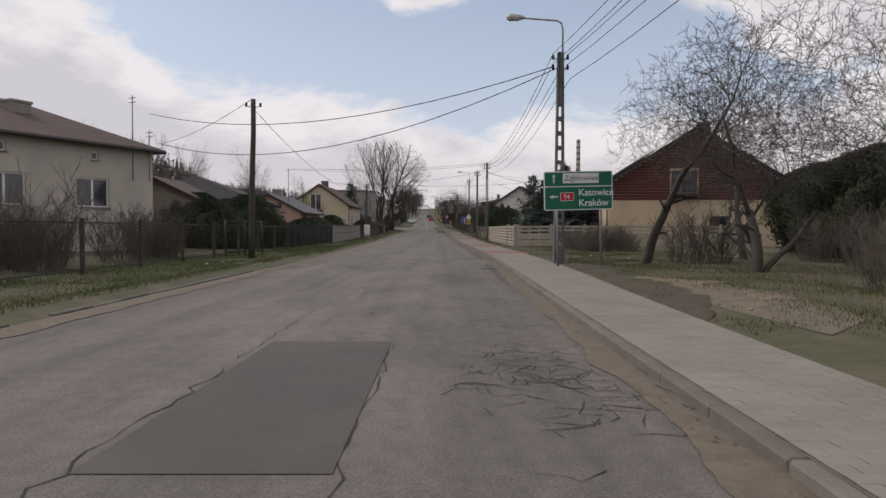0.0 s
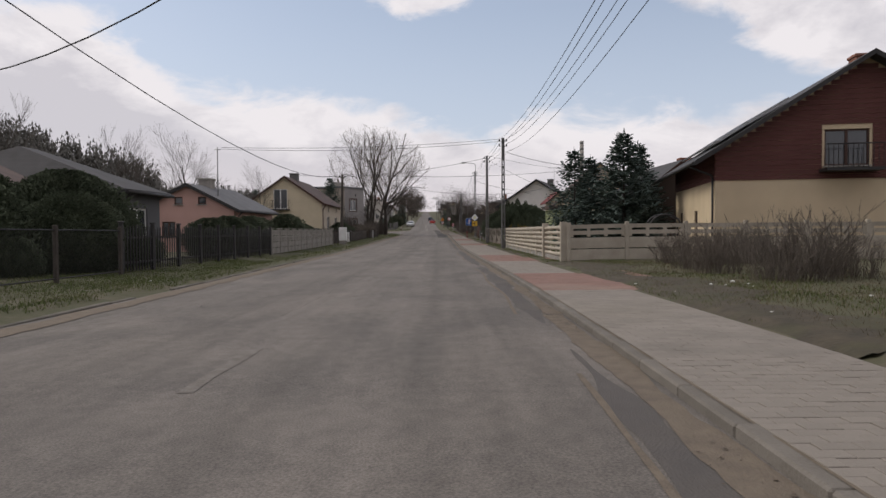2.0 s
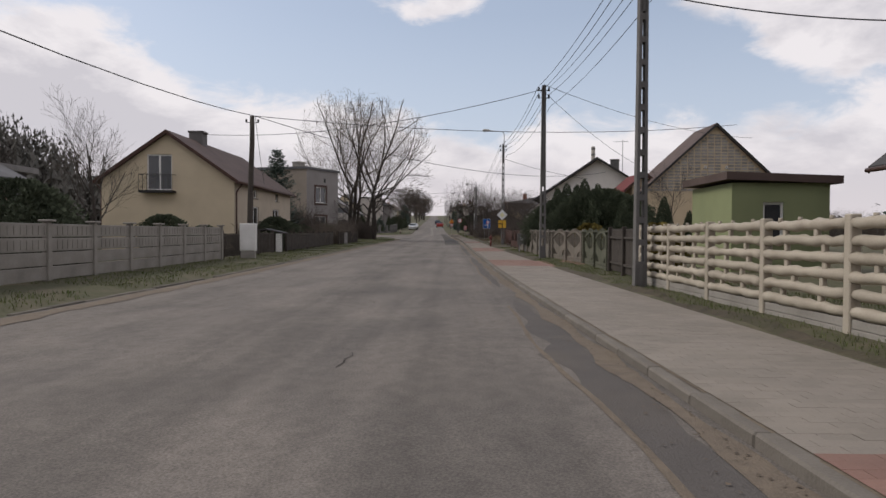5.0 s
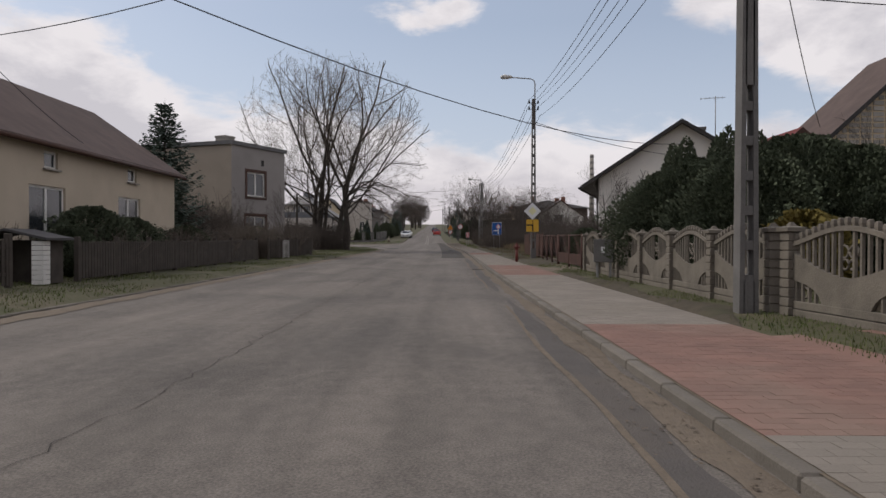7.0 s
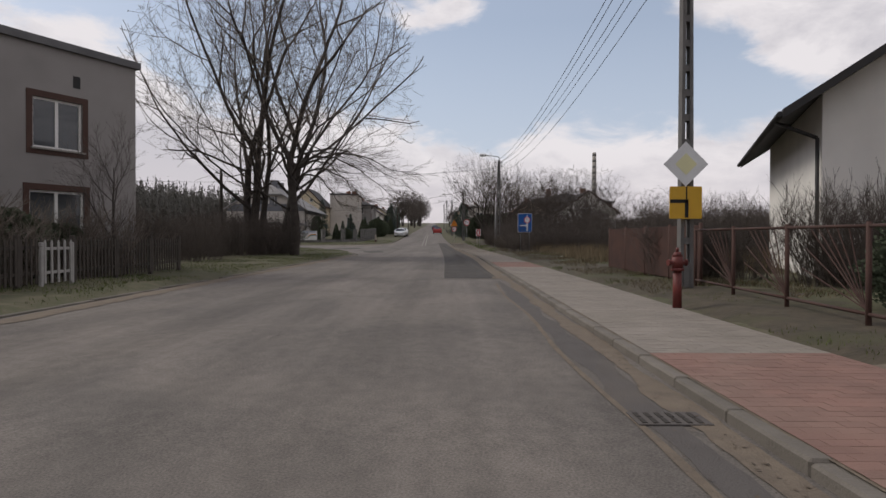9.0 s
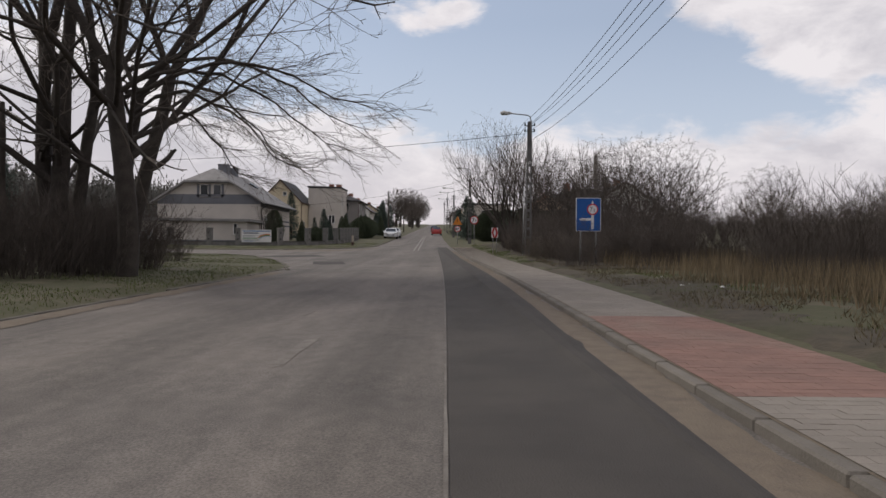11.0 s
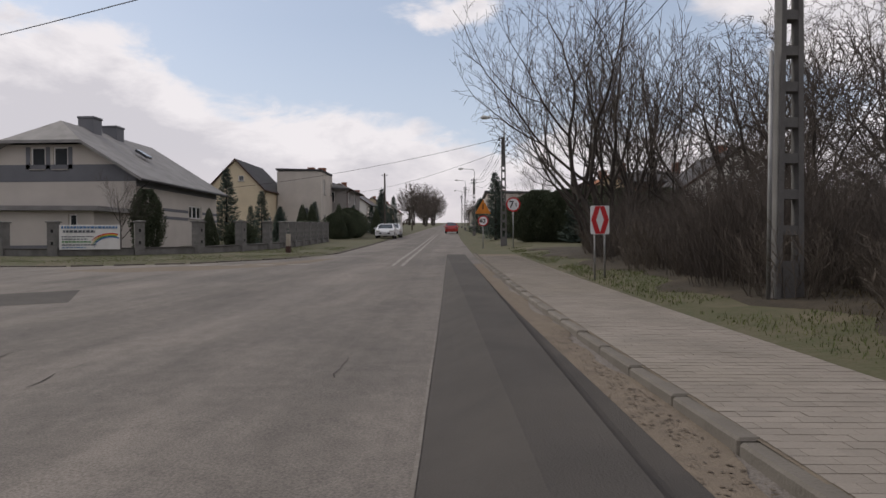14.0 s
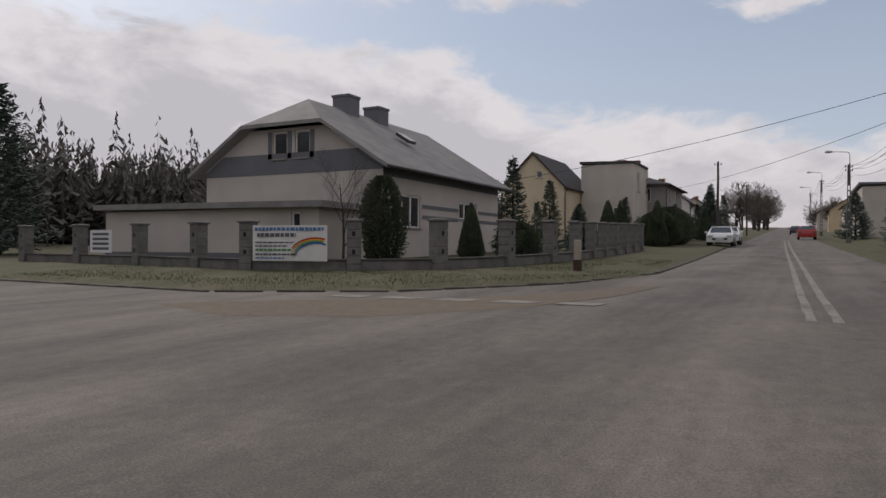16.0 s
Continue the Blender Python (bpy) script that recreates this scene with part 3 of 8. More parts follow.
def rough_strip(name, y0, y1, xf, wf, dz, material, seed, step=0.6):
    rnd = random.Random(seed)
    ys = [y0 + k * step for k in range(int((y1 - y0) / step) + 1)]
    o_ = rnd.uniform(0, 50)
    jl = [1.6 * noise.noise((y * 1.1, o_, 0.0)) + rnd.uniform(-0.25, 0.25) for y in ys]
    jr = [1.6 * noise.noise((y * 1.1, o_ + 9, 0.0)) + rnd.uniform(-0.25, 0.25) for y in ys]
    v, f = [], []
    for y, a, b in zip(ys, jl, jr):
        w = wf(y)
        v += [(xf(y) - w * (0.5 + 0.2 * a), y, gz(y) + dz), (xf(y) + w * (0.5 + 0.2 * b), y, gz(y) + dz)]
    for k in range(len(ys) - 1):
        f.append((2 * k, 2 * k + 1, 2 * k + 3, 2 * k + 2))
    return raw(name, v, f, material, road)


def seam_x(y):
    return smooth(y, [100, 112, 130, 146, 163, 178], [-0.35, -0.36, -0.42, -0.68, -1.07, -1.4])


# dark resurfaced strip beside the kerb, with a pale seam
lens("asphalt_patch", [(seam_x(y) + 0.02, y) for y in range(112, 173, 3)] + [(kr(y) - 0.36, y) for y in range(172, 111, -3)], 0.006, M["patch"], "dark resurfaced asphalt strip")
rough_strip("seam", 112, 172, seam_x, lambda y: 0.022, 0.01, M["faint"], 5, 0.25)
lens("asphalt_patch", [(-2.25, 5.0), (-1.0, 5.0), (-0.97, 8.9), (-2.2, 8.9)], 0.006, M["oldpatch"], "square dark asphalt repair")
lens("asphalt_patch", [(-6.24, 142.8), (-5.74, 142.3), (-4.8, 142.9), (-5.3, 145.4), (-6.78, 145.8)], 0.003, M["patch"], "square dark asphalt repair")
lens("asphalt_patch", [(-11.3, 152.0), (-9.7, 150.2), (-7.2, 151.9), (-8.4, 154.4)], 0.007, M["patch"], "long dark asphalt repair")
for y0, y1, w in ((16, 27, 0.3), (29, 44, 0.42), (45, 63, 0.5), (66, 84, 0.28), (86, 111, 0.32)):
    rough_strip("gutter_patch", y0, y1, lambda y: kr(y) - 0.42, lambda y, w=w, y0=y0, y1=y1: w * min(1, 0.08 + 0.4 * min(y - y0, y1 - y)) * (0.85 + 0.22 * math.sin(y * 0.9) + 0.12 * math.sin(y * 3.1)), 0.003, M["oldpatch"], int(y0), 0.25)
    rough_strip("gutter_seam", y0 + 1, y1 - 1, lambda y, w=w: kr(y) - 0.44 - w * (0.48 + 0.11 * math.sin(y * 0.9)), lambda y: 0.05, 0.0055, M["dust"], int(y0) + 60, 0.22)
for y0, y1, w in ((2, 30, 0.26), (30, 66, 0.2), (66, 112, 0.22), (112, 164, 0.42)):
    rough_strip("gutter_sand", y0, y1, lambda y, w=w: kr(y) - 0.04 - w * 0.5, lambda y, w=w: w * (1 + 0.25 * math.sin(1.7 * y)), 0.007, M["dust"], int(y0) + 3, 0.15)
rough_strip("gutter_sand", 0, 136, lambda y: kl(y) + 0.3, lambda y: 0.42, 0.008, M["dust"], 71, 0.3)
lens("dirt_patch", [(-13.0, 161.0), (-10.5, 160.2), (-8.4, 161.0), (-7.0, 162.8), (-6.0, 165.5), (-5.6, 168.5), (-6.3, 168.0), (-7.3, 165.6), (-9.0, 163.6), (-11.0, 162.6)], 0.0065, M["dust"], "thin brown dirt washed over the junction")
# centre dashes and double line
for y0 in (7.2, 13.2, 19.2, 25.2, 31.2, 37.2, 43.2, 119.0):
    rough_strip("lane_dash", y0, y0 + 2.0, lambda y: -1.93, lambda y: 0.12, 0.004, M["faint"], int(y0), 0.25)
for dx in (-0.16, 0.16):
    rough_strip("lane_line", 163, 230, lambda y, dx=dx: (kl(y) + kr(y)) / 2 + dx + 0.42, lambda y: 0.13, 0.005, M["paint"], 9, 0.8)
for k in range(5):
    lens("lane_dash", [(-11 + k * 1.1, 163.4 + 0.08 * k), (-10.3 + k * 1.1, 163.4 + 0.08 * k), (-10.2 + k * 1.1, 163.8 + 0.08 * k), (-10.9 + k * 1.1, 163.8 + 0.08 * k)], 0.012, M["paint"], "worn give-way dash")


def crack(pts, w, seed):
    rnd = random.Random(seed)
    v, f = [], []
    fine = []
    for (x0, y0), (x1, y1) in zip(pts, pts[1:]):
        n = max(2, int(math.hypot(x1 - x0, y1 - y0) / 0.18))
        for k in range(n):
            t = k / n
            fine.append((x0 + (x1 - x0) * t + rnd.uniform(-0.05, 0.05), y0 + (y1 - y0) * t + rnd.uniform(-0.03, 0.03)))
    for i, (x, y) in enumerate(fine):
        a, b = fine[max(i - 1, 0)], fine[min(i + 1, len(fine) - 1)]
        d = Vector((b[0] - a[0], b[1] - a[1]))
        d = d.normalized() if d.length > 1e-6 else Vector((0, 1))
        ww = w * rnd.uniform(0.1, 1.0) * 0.26
        v += [(x - d.y * ww, y + d.x * ww, gz(y) + 0.005), (x + d.y * ww, y - d.x * ww, gz(y) + 0.005)]
    for i in range(len(fine) - 1):
        f.append((2 * i, 2 * i + 1, 2 * i + 3, 2 * i + 2))
    raw("crack", v, f, M["crack"], road)


crack([(-2.3, 3), (-2.28, 9), (-2.3, 12)], 0.04, 1)
crack([(-0.99, 3.5), (-0.96, 8.9)], 0.03, 2)
crack([(-2.3, 30), (-2.25, 36), (-2.4, 41)], 0.032, 3)
crack([(-2.2, 63), (-2.3, 70), (-2.2, 76), (-2.25, 84), (-2.3, 92)], 0.02, 4)
crack([(-0.7, 46.6), (0.3, 46.5)], 0.04, 5)
crack([(-0.6, 51.6), (-0.1, 51.7), (0.2, 51.5)], 0.03, 6)
for i in range(120):
    rr = random.Random(100 + i)
    cx, cy = (rr.gauss(0.3, 0.28), rr.gauss(7.3, 0.75)) if i < 70 else (rr.uniform(-0.2, 1.3), rr.uniform(5.5, 12.5))
    a = rr.uniform(0, 6.28)
    crack([(cx, cy), (cx + 0.3 * math.cos(a), cy + 0.3 * math.sin(a)), (cx + 0.5 * math.cos(a + 0.7), cy + 0.5 * math.sin(a + 0.7))], 0.026, 200 + i)
for i in range(36):
    rr = random.Random(500 + i)
    cx, cy = rr.uniform(-1.75, -1.1), rr.uniform(9.0, 12.6)
    crack([(cx, cy), (cx + rr.uniform(-0.4, 0.4), cy + rr.uniform(-0.2, 0.2))], 0.045, 600 + i)
for i in range(26):
    rr = random.Random(300 + i)
    cx, cy = rr.uniform(-5, 1.2), rr.uniform(16, 150)
    crack([(cx, cy), (cx + rr.uniform(-0.3, 0.3), cy + rr.uniform(0.3, 1.6))], 0.03, 400 + i)

# drain grates and manholes
for x, y in ((1.15, 97.05), (1.1, 22.5)):
    bm = B()
    box(bm, x - 0.23, x + 0.23, y - 0.16, y + 0.16, gz(y) - 0.02, gz(y) + 0.012)
    for i in range(6):
        for j in range(2):
            box(bm, x - 0.2 + i * 0.07, x - 0.17 + i * 0.07, y - 0.13 + j * 0.14, y - 0.02 + j * 0.14, gz(y) + 0.012, gz(y) + 0.017, mi=1)
    ob = new("drain_grate", mesh_from(bm, "drain_grate", [M["oldpatch"], M["crack"]]))
    tagged(ob, "slotted iron drain grate in the road edge", "drain grate", "drain grates")

# footway on the right: base slab, paver rows, kerb stones
foot = tagged(ribbon("pavement", steps(-40, 170, 2.0, 4.0, -10, 170), lambda y: kr(y) + 0.1, lambda y: ko(y), 0.083, M["sand"]), "grey concrete block footway with red driveway strips", "pavement", kind="structure")
RED = ((33.0, 38.5), (46.5, 53.5), (74.5, 79.5), (91.5, 99.0), (117.5, 122.5))
pv, pf, rv, rf = [], [], [], []
near_blocks = []
y = 2.0
row = 0
while y < 168:
    k0 = kr(y) + 0.12
    wide = ko(y) - k0
    ncol = max(4, round(wide / 0.2))
    PW = wide / ncol
    isred = any(a < y < b for a, b in RED)
    V, F = (rv, rf) if isred else (pv, pf)
    for i in range(ncol + 1):
        xa = k0 + max(0.0, i * PW - (PW / 2 if row % 2 else 0.0)) + 0.0018
        xb = k0 + min(wide, (i + 1) * PW - (PW / 2 if row % 2 else 0.0)) - 0.0018
        if xb - xa < 0.03:
            continue
        if 22.0 < y < 26.0:
            near_blocks.append((xa, xb, y, row))
            continue
        zz = gz(y) + 0.09 + random.uniform(-0.0015, 0.0015)
        b0 = len(V)
        for px_, py_, pz_ in ((xa, y + 0.0015, zz), (xb, y + 0.0015, zz), (xb, y + 0.1185, zz), (xa, y + 0.1185, zz), (xa, y, zz - 0.002), (xb, y, zz - 0.002), (xb, y + 0.12, zz - 0.002), (xa, y + 0.12, zz - 0.002)):
            V.append((px_, py_, pz_))
        F += [(b0, b0 + 1, b0 + 2, b0 + 3), (b0, b0 + 4, b0 + 5, b0 + 1), (b0 + 1, b0 + 5, b0 + 6, b0 + 2), (b0 + 2, b0 + 6, b0 + 7, b0 + 3), (b0 + 3, b0 + 7, b0 + 4, b0)]
    y += 0.12
    row += 1
tagged(raw("paver_blocks", pv, pf, M["paver"], foot), "grey concrete paving blocks", kind="stuff")
tagged(raw("red_paver_blocks", rv, rf, M["redpaver"], foot), "red concrete paving blocks at driveways", kind="stuff")
block_meshes = {}
for xa, xb, yb, rw_ in near_blocks:
    key = round((xb - xa) * 50)
    if key not in block_meshes:
        bm = B()
        box(bm, 0, xb - xa, 0.002, 0.118, -0.03, 0.0, bevel=0.003)
        block_meshes[key] = mesh_from(bm, "paver", M["paver_one"])
    o = new("paver", block_meshes[key])
    o.matrix_basis = pose(xa, yb, gz(yb) + 0.09 + random.uniform(-0.003, 0.003), 0, 0, 0)
    o.parent = foot
# driveways between footway and fences
for a, b, w in ((33.2, 38.3, 1.2), (46.3, 50.0, 1.2), (74.5, 78.5, 1.3), (94.0, 98.5, 1.2)):
    ys = [a - 0.25] + [a + (b - a) * k / 12 for k in range(13)] + [b + 0.25]
    dv_, df_ = [], []
    for yy in ys:
        for c in range(8):
            xx = ko(yy) - 0.01 + w * min(c, 6) / 6 + (0.25 if c == 7 else 0)
            rim = yy in (ys[0], ys[-1]) or c == 7
            dv_.append((xx, yy, gz(yy) + (0.0 if rim else 0.086 + 0.014 * c)))
    for r_ in range(len(ys) - 1):
        for c in range(7):
            k = r_ * 8 + c
            df_.append((k, k + 1, k + 9, k + 8))
    raw("driveway", dv_, df_, M["redpaver"] if a < 90 else M["sand"], foot, True)

pts = [(3.4, 8.5), (4.3, 9.4), (5.0, 11.5), (4.9, 14.0), (4.2, 16.0), (3.7, 17.5), (3.42, 15.0), (3.3, 12.0)]
sand_v = [(4.0, 12.6, gh(4.0, 12.6) + 0.035)] + [(x, y, gh(x, y) + 0.004) for x, y in pts]
raw("bare_sand", sand_v, [(0, 1 + k, 1 + (k + 1) % len(pts)) for k in range(len(pts))], M["sand"], ground)
km = B()
box(km, -0.06, 0.075, -0.498, 0.498, -0.14, 0.08, bevel=0.016)
kerb_mesh = mesh_from(km, "kerb_stone", M["kerb"])
kerb_worn = kerb_mesh.copy()
kerb_worn.materials.clear()
kerb_worn.materials.append(mat("worn_kerb", (0.15, 0.135, 0.115), (0.09, 0.08, 0.066), 2.5, 0.95, 0.6, 40, island=-0.25, c=(0.075, 0.075, 0.045)))
kerb_r = tagged(new("kerb_right"), "grey concrete kerb along the footway", "kerb", kind="structure")
kerb_l = tagged(new("kerb_left"), "worn low concrete kerb along the verge", "kerb", kind="structure")


def kerb_piece(parent, x, y, dz, dirx, diry, rnd):
    o = new("kerb_stone", kerb_mesh if parent is kerb_r else kerb_worn)
    a = math.degrees(math.atan2(-dirx, diry))
    o.matrix_basis = pose(x, y, gz(y) + dz + rnd.uniform(-0.004, 0.004), 0, rnd.uniform(-0.6, 0.6), a + rnd.uniform(-0.15, 0.15))
    o.parent = parent


rk = random.Random(4)
for i in range(172):
    y = 0.5 + i
    kerb_piece(kerb_r, kr(y) + 0.06, y, 0.0, kr(y + 0.5) - kr(y - 0.5), 1, rk)
for i in range(138):
    y = 0.5 + i
    if rk.random() < 0.9:
        kerb_piece(kerb_l, kl(y) - 0.06, y, -0.045 - 0.02 * rk.random(), kl(y + 0.5) - kl(y - 0.5), 1, rk)
edge = [(-6.1, 137.5), (-7.2, 141.5), (-8.5, 145.5), (-10.8, 150.2), (-13, 152.6), (-20, 155.5)]
edge2 = [(-25, 163.8), (-13.9, 163.2), (-10.3, 164.8), (-7.8, 168.2), (-6.6, 173), (-6.85, 185), (-7.5, 205)]
for E in (edge, edge2):
    for (x0, y0), (x1, y1) in zip(E, E[1:]):
        n = int(math.hypot(x1 - x0, y1 - y0))
        for k in range(n):
            t = (k + 0.5) / n
            kerb_piece(kerb_l, x0 + (x1 - x0) * t, y0 + (y1 - y0) * t, -0.03, x1 - x0, y1 - y0, rk)


# ---- houses ----
def facade(bm, o, ud, nd, length, top, holes, breaks=(), thick=0.24):
    """A wall face with openings. o: base corner, ud: along, nd: outward; top(u): height; holes (u0, u1, v0, v1)."""
    o, ud, nd, up = Vector(o), Vector(ud), Vector(nd), Vector((0, 0, 1))
    us = sorted({0.0, length, *breaks, *[h[0] for h in holes], *[h[1] for h in holes]})
    for a, b in zip(us, us[1:]):
        if b - a < 1e-5:
            continue
        mid = (a + b) / 2
        cuts = sorted((h[2], h[3]) for h in holes if h[0] < mid < h[1])
        spans, lo = [], -0.6
        for c0, c1 in cuts:
            spans.append((lo, lo, c0, c0))
            lo = c1
        spans.append((lo, lo, top(a), top(b)))
        for v0, v1, w0, w1 in spans:
            q = [o + ud * a + up * v0, o + ud * b + up * v1, o + ud * b + up * w1, o + ud * a + up * w0]
            bm.faces.new([bm.verts.new(p) for p in q])
            bm.faces.new([bm.verts.new(p - nd * thick) for p in reversed(q)])
    for u0, u1, v0, v1 in holes:
        c = [o + ud * u0 + up * v0, o + ud * u1 + up * v0, o + ud * u1 + up * v1, o + ud * u0 + up * v1]
        for i in range(4):
            p, q = c[i], c[(i + 1) % 4]
            bm.faces.new([bm.verts.new(w) for w in (p, q, q - nd * thick, p - nd * thick)])


def window(parent, o, ud, nd, h, frame_mat, style, sill_mat):
    """A window set in its opening: frame with mullions, pane, sill, curtain."""
    o, ud, nd = Vector(o), Vector(ud), Vector(nd)
    u0, u1, v0, v1 = h
    w, t = u1 - u0, v1 - v0
    base = o + ud * u0 + Vector((0, 0, v0)) - nd * 0.1
    m = Matrix((ud, nd, Vector((0, 0, 1)))).transposed().to_4x4()
    m.translation = base
    bm = B()
    fr = 0.07
    box(bm, 0, w, -0.03, 0.03, 0, fr, m)
    box(bm, 0, w, -0.03, 0.03, t - fr, t, m)
    box(bm, 0, fr, -0.03, 0.03, fr, t - fr, m)
    box(bm, w - fr, w, -0.03, 0.03, fr, t - fr, m)
    n = 1 if w < 0.8 else (2 if w < 1.9 else 3)
    for k in range(1, n):
        box(bm, w * k / n - 0.05, w * k / n + 0.05, -0.032, 0.034, fr, t - fr, m)
    win = part("window", bm, frame_mat, parent, style)
    bm = B()
    box(bm, fr, w - fr, -0.012, 0.004, fr, t - fr, m)
    part("pane", bm, M["glass"], win)
    if w > 0.75:
        for a, b in ((0.02, 0.3), (0.7, 0.98)):
            bm = B()
            k = 8
            for i in range(k):
                ua, ub = w * (a + (b - a) * i / k), w * (a + (b - a) * (i + 1) / k)
                ya, yb = (-0.1, -0.14) if i % 2 else (-0.14, -0.1)
                q = [m @ Vector(p) for p in ((ua, ya, 0.03), (ub, yb, 0.03), (ub, yb, t - 0.03), (ua, ya, t - 0.03))]
                bm.faces.new([bm.verts.new(p) for p in q])
            bmesh.ops.remove_doubles(bm, verts=bm.verts, dist=0.001)
            part("curtain", bm, M["curtain"], win)
    bm = B()
    box(bm, -0.06, w + 0.06, -0.02, 0.19, -0.05, 0.0, m)
    part("sill", bm, sill_mat, win)
    return win


def house(name, x, y, z, rz, W, D, eave, rise, walls, roofm, label, cat="house", wins=(), oh=0.5, of=0.35, roof="gable", jerk=None,
          chimneys=(), frame_mat=None, trim=None, gutter=True, sidewall=None, sill=None, chim_mat=None, roof_label=""):
    """Front faces local -y; wins: (side, u0, u1, v0, v1) with side in front, right, left, back."""
    h = thing(name, x, y, z, rz, label, cat)
    frame_mat, sill, chim_mat = frame_mat or M["white"], sill or M["concrete"], chim_mat or M["brick"]
    zr = eave + rise
    if roof == "gable":
        def gtop(u):
            t = eave + rise * (1 - abs(u - W / 2) / (W / 2))
            if jerk:
                t = min(t, zr - rise * jerk / (W / 2) * 1.0)
            return t
    else:
        def gtop(u):
            return eave
    sides = dict(front=((0, 0, 0), (1, 0, 0), (0, -1, 0), W, gtop), back=((W, D, 0), (-1, 0, 0), (0, 1, 0), W, gtop),
                 right=((W, 0, 0), (0, 1, 0), (1, 0, 0), D, lambda u: eave), left=((0, D, 0), (0, -1, 0), (-1, 0, 0), D, lambda u: eave))
    jb = [W / 2 - jerk, W / 2 + jerk] if jerk else []
    for k, (o, ud, nd, ln, top) in sides.items():
        holes = [w[1:5] for w in wins if w[0] == k]
        bm = B()
        facade(bm, o, ud, nd, ln, top, holes, ([W / 2] + jb) if k in ("front", "back") and roof == "gable" else ())
        part("wall", bm, (sidewall or {}).get(k, walls), h)
        for w in holes:
            window(h, o, ud, nd, w, frame_mat, "", sill)
    bm = B()
    s = rise / (W / 2) if W else 0
    ze = eave - s * oh
    th = 0.16
    if roof == "gable":
        for sg in (-1, 1):
            xe, xr = W / 2 + sg * (W / 2 + oh), W / 2
            if jerk:
                zk = zr - s * jerk
                pts = [(xe, -of, ze), (xe, D + of, ze), (xr, D + of, zr), (xr, 1.3, zr), (xr + sg * jerk, -of, zk)]
            else:
                pts = [(xe, -of, ze), (xe, D + of, ze), (xr, D + of, zr), (xr, -of, zr)]
            poly(bm, [(a, b, c + th) for a, b, c in pts], th)
        if jerk:
            zk = zr - s * jerk
            poly(bm, [(W / 2, 1.3, zr + th), (W / 2 - jerk, -of, zk + th), (W / 2 + jerk, -of, zk + th)], th)
    elif roof == "hip":
        rl = max(D - W, 0.35 * D) / 2
        zr = eave + rise
        c0, c1 = D / 2 - rl, D / 2 + rl
        e = [(-oh, -oh, ze), (W + oh, -oh, ze), (W + oh, D + oh, ze), (-oh, D + oh, ze)]
        r0, r1 = (W / 2, c0, zr), (W / 2, c1, zr)
        for pts in ([e[0], e[1], r0], [e[1], e[2], r1, r0], [e[2], e[3], r1], [e[3], e[0], r0, r1]):
            poly(bm, [(a, b, c + th) for a, b, c in pts], th)
    else:
        poly(bm, [(-oh, -oh, eave + rise + 0.2), (W + oh, -oh, eave + 0.2), (W + oh, D + oh, eave + 0.2), (-oh, D + oh, eave + rise + 0.2)], 0.22)
    part("roof", bm, roofm, h, roof_label)
    if roof == "gable" and not jerk:
        for yb in (-of - 0.03, D + of):
            for sg in (-1, 1):
                bm = B()
                xe, xr = W / 2 + sg * (W / 2 + oh), W / 2
                poly(bm, [(xe, yb, ze + th), (xr, yb, zr + th), (xr, yb, zr - 0.04), (xe, yb, ze - 0.04)], 0.03, (0, 1, 0))
                part("bargeboard", bm, trim or M["brownframe"], h)
    if gutter and roof != "flat":
        for sg in (-1, 1):
            xe = W / 2 + sg * (W / 2 + oh + 0.06)
            bm = B()
            tube(bm, (xe, -of, ze + 0.05), (xe, D + of, ze + 0.05), 0.065, n=8)
            part("gutter", bm, trim or M["brownframe"], h)
            bm = B()
            xw = W / 2 + sg * (W / 2 + 0.08)
            tube(bm, (xe, 0.15, ze), (xw, 0.12, ze - 0.4), 0.045)
            tube(bm, (xw, 0.12, ze - 0.4), (xw, 0.12, 0.1), 0.045)
            part("downpipe", bm, trim or M["brownframe"], h)
    for cx, cy, cw, top in chimneys:
        bm = B()
        box(bm, cx - cw / 2, cx + cw / 2, cy - cw / 2, cy + cw / 2, eave, top - 0.12)
        box(bm, cx - cw / 2 - 0.05, cx + cw / 2 + 0.05, cy - cw / 2 - 0.05, cy + cw / 2 + 0.05, top - 0.12, top, bevel=0.015)
        part("chimney", bm, chim_mat, h)
    return h


W_A = wallmat("beige_render", (0.52, 0.48, 0.42))
W_tan = wallmat("tan_render", (0.34, 0.295, 0.245))
W_tan2 = wallmat("sand_render", (0.54, 0.47, 0.37))
W_pink = wallmat("pink_render", (0.5, 0.315, 0.27))
W_yel = wallmat("yellow_render", (0.62, 0.53, 0.38))
W_grey = wallmat("grey_render", (0.29, 0.275, 0.265), c=(0.22, 0.205, 0.195))
W_beige2 = wallmat("greyish_render", (0.54, 0.5, 0.45))
W_dark = wallmat("dark_render", (0.13, 0.13, 0.135))
W_white = wallmat("white_render", (0.8, 0.775, 0.73), c=(0.7, 0.67, 0.62))
W_cream = wallmat("cream_render", (0.62, 0.5, 0.34))
W_red = wallmat("red_boards", (0.125, 0.05, 0.044))
W_brown = wallmat("brown_boards", (0.075, 0.055, 0.045))
W_green = wallmat("green_render", (0.27, 0.3, 0.16))
W_band = wallmat("slate_band", (0.17, 0.175, 0.19))
R_grey = roofmat("grey_roofing", (0.16, 0.16, 0.165))
R_brown = roofmat("brown_roofing", (0.12, 0.085, 0.075))
R_dark = roofmat("dark_roofing", (0.075, 0.072, 0.074))
R_red = roofmat("red_tile_sheet", (0.16, 0.035, 0.033))
R_light = roofmat("light_grey_roofing", (0.28, 0.272, 0.265))
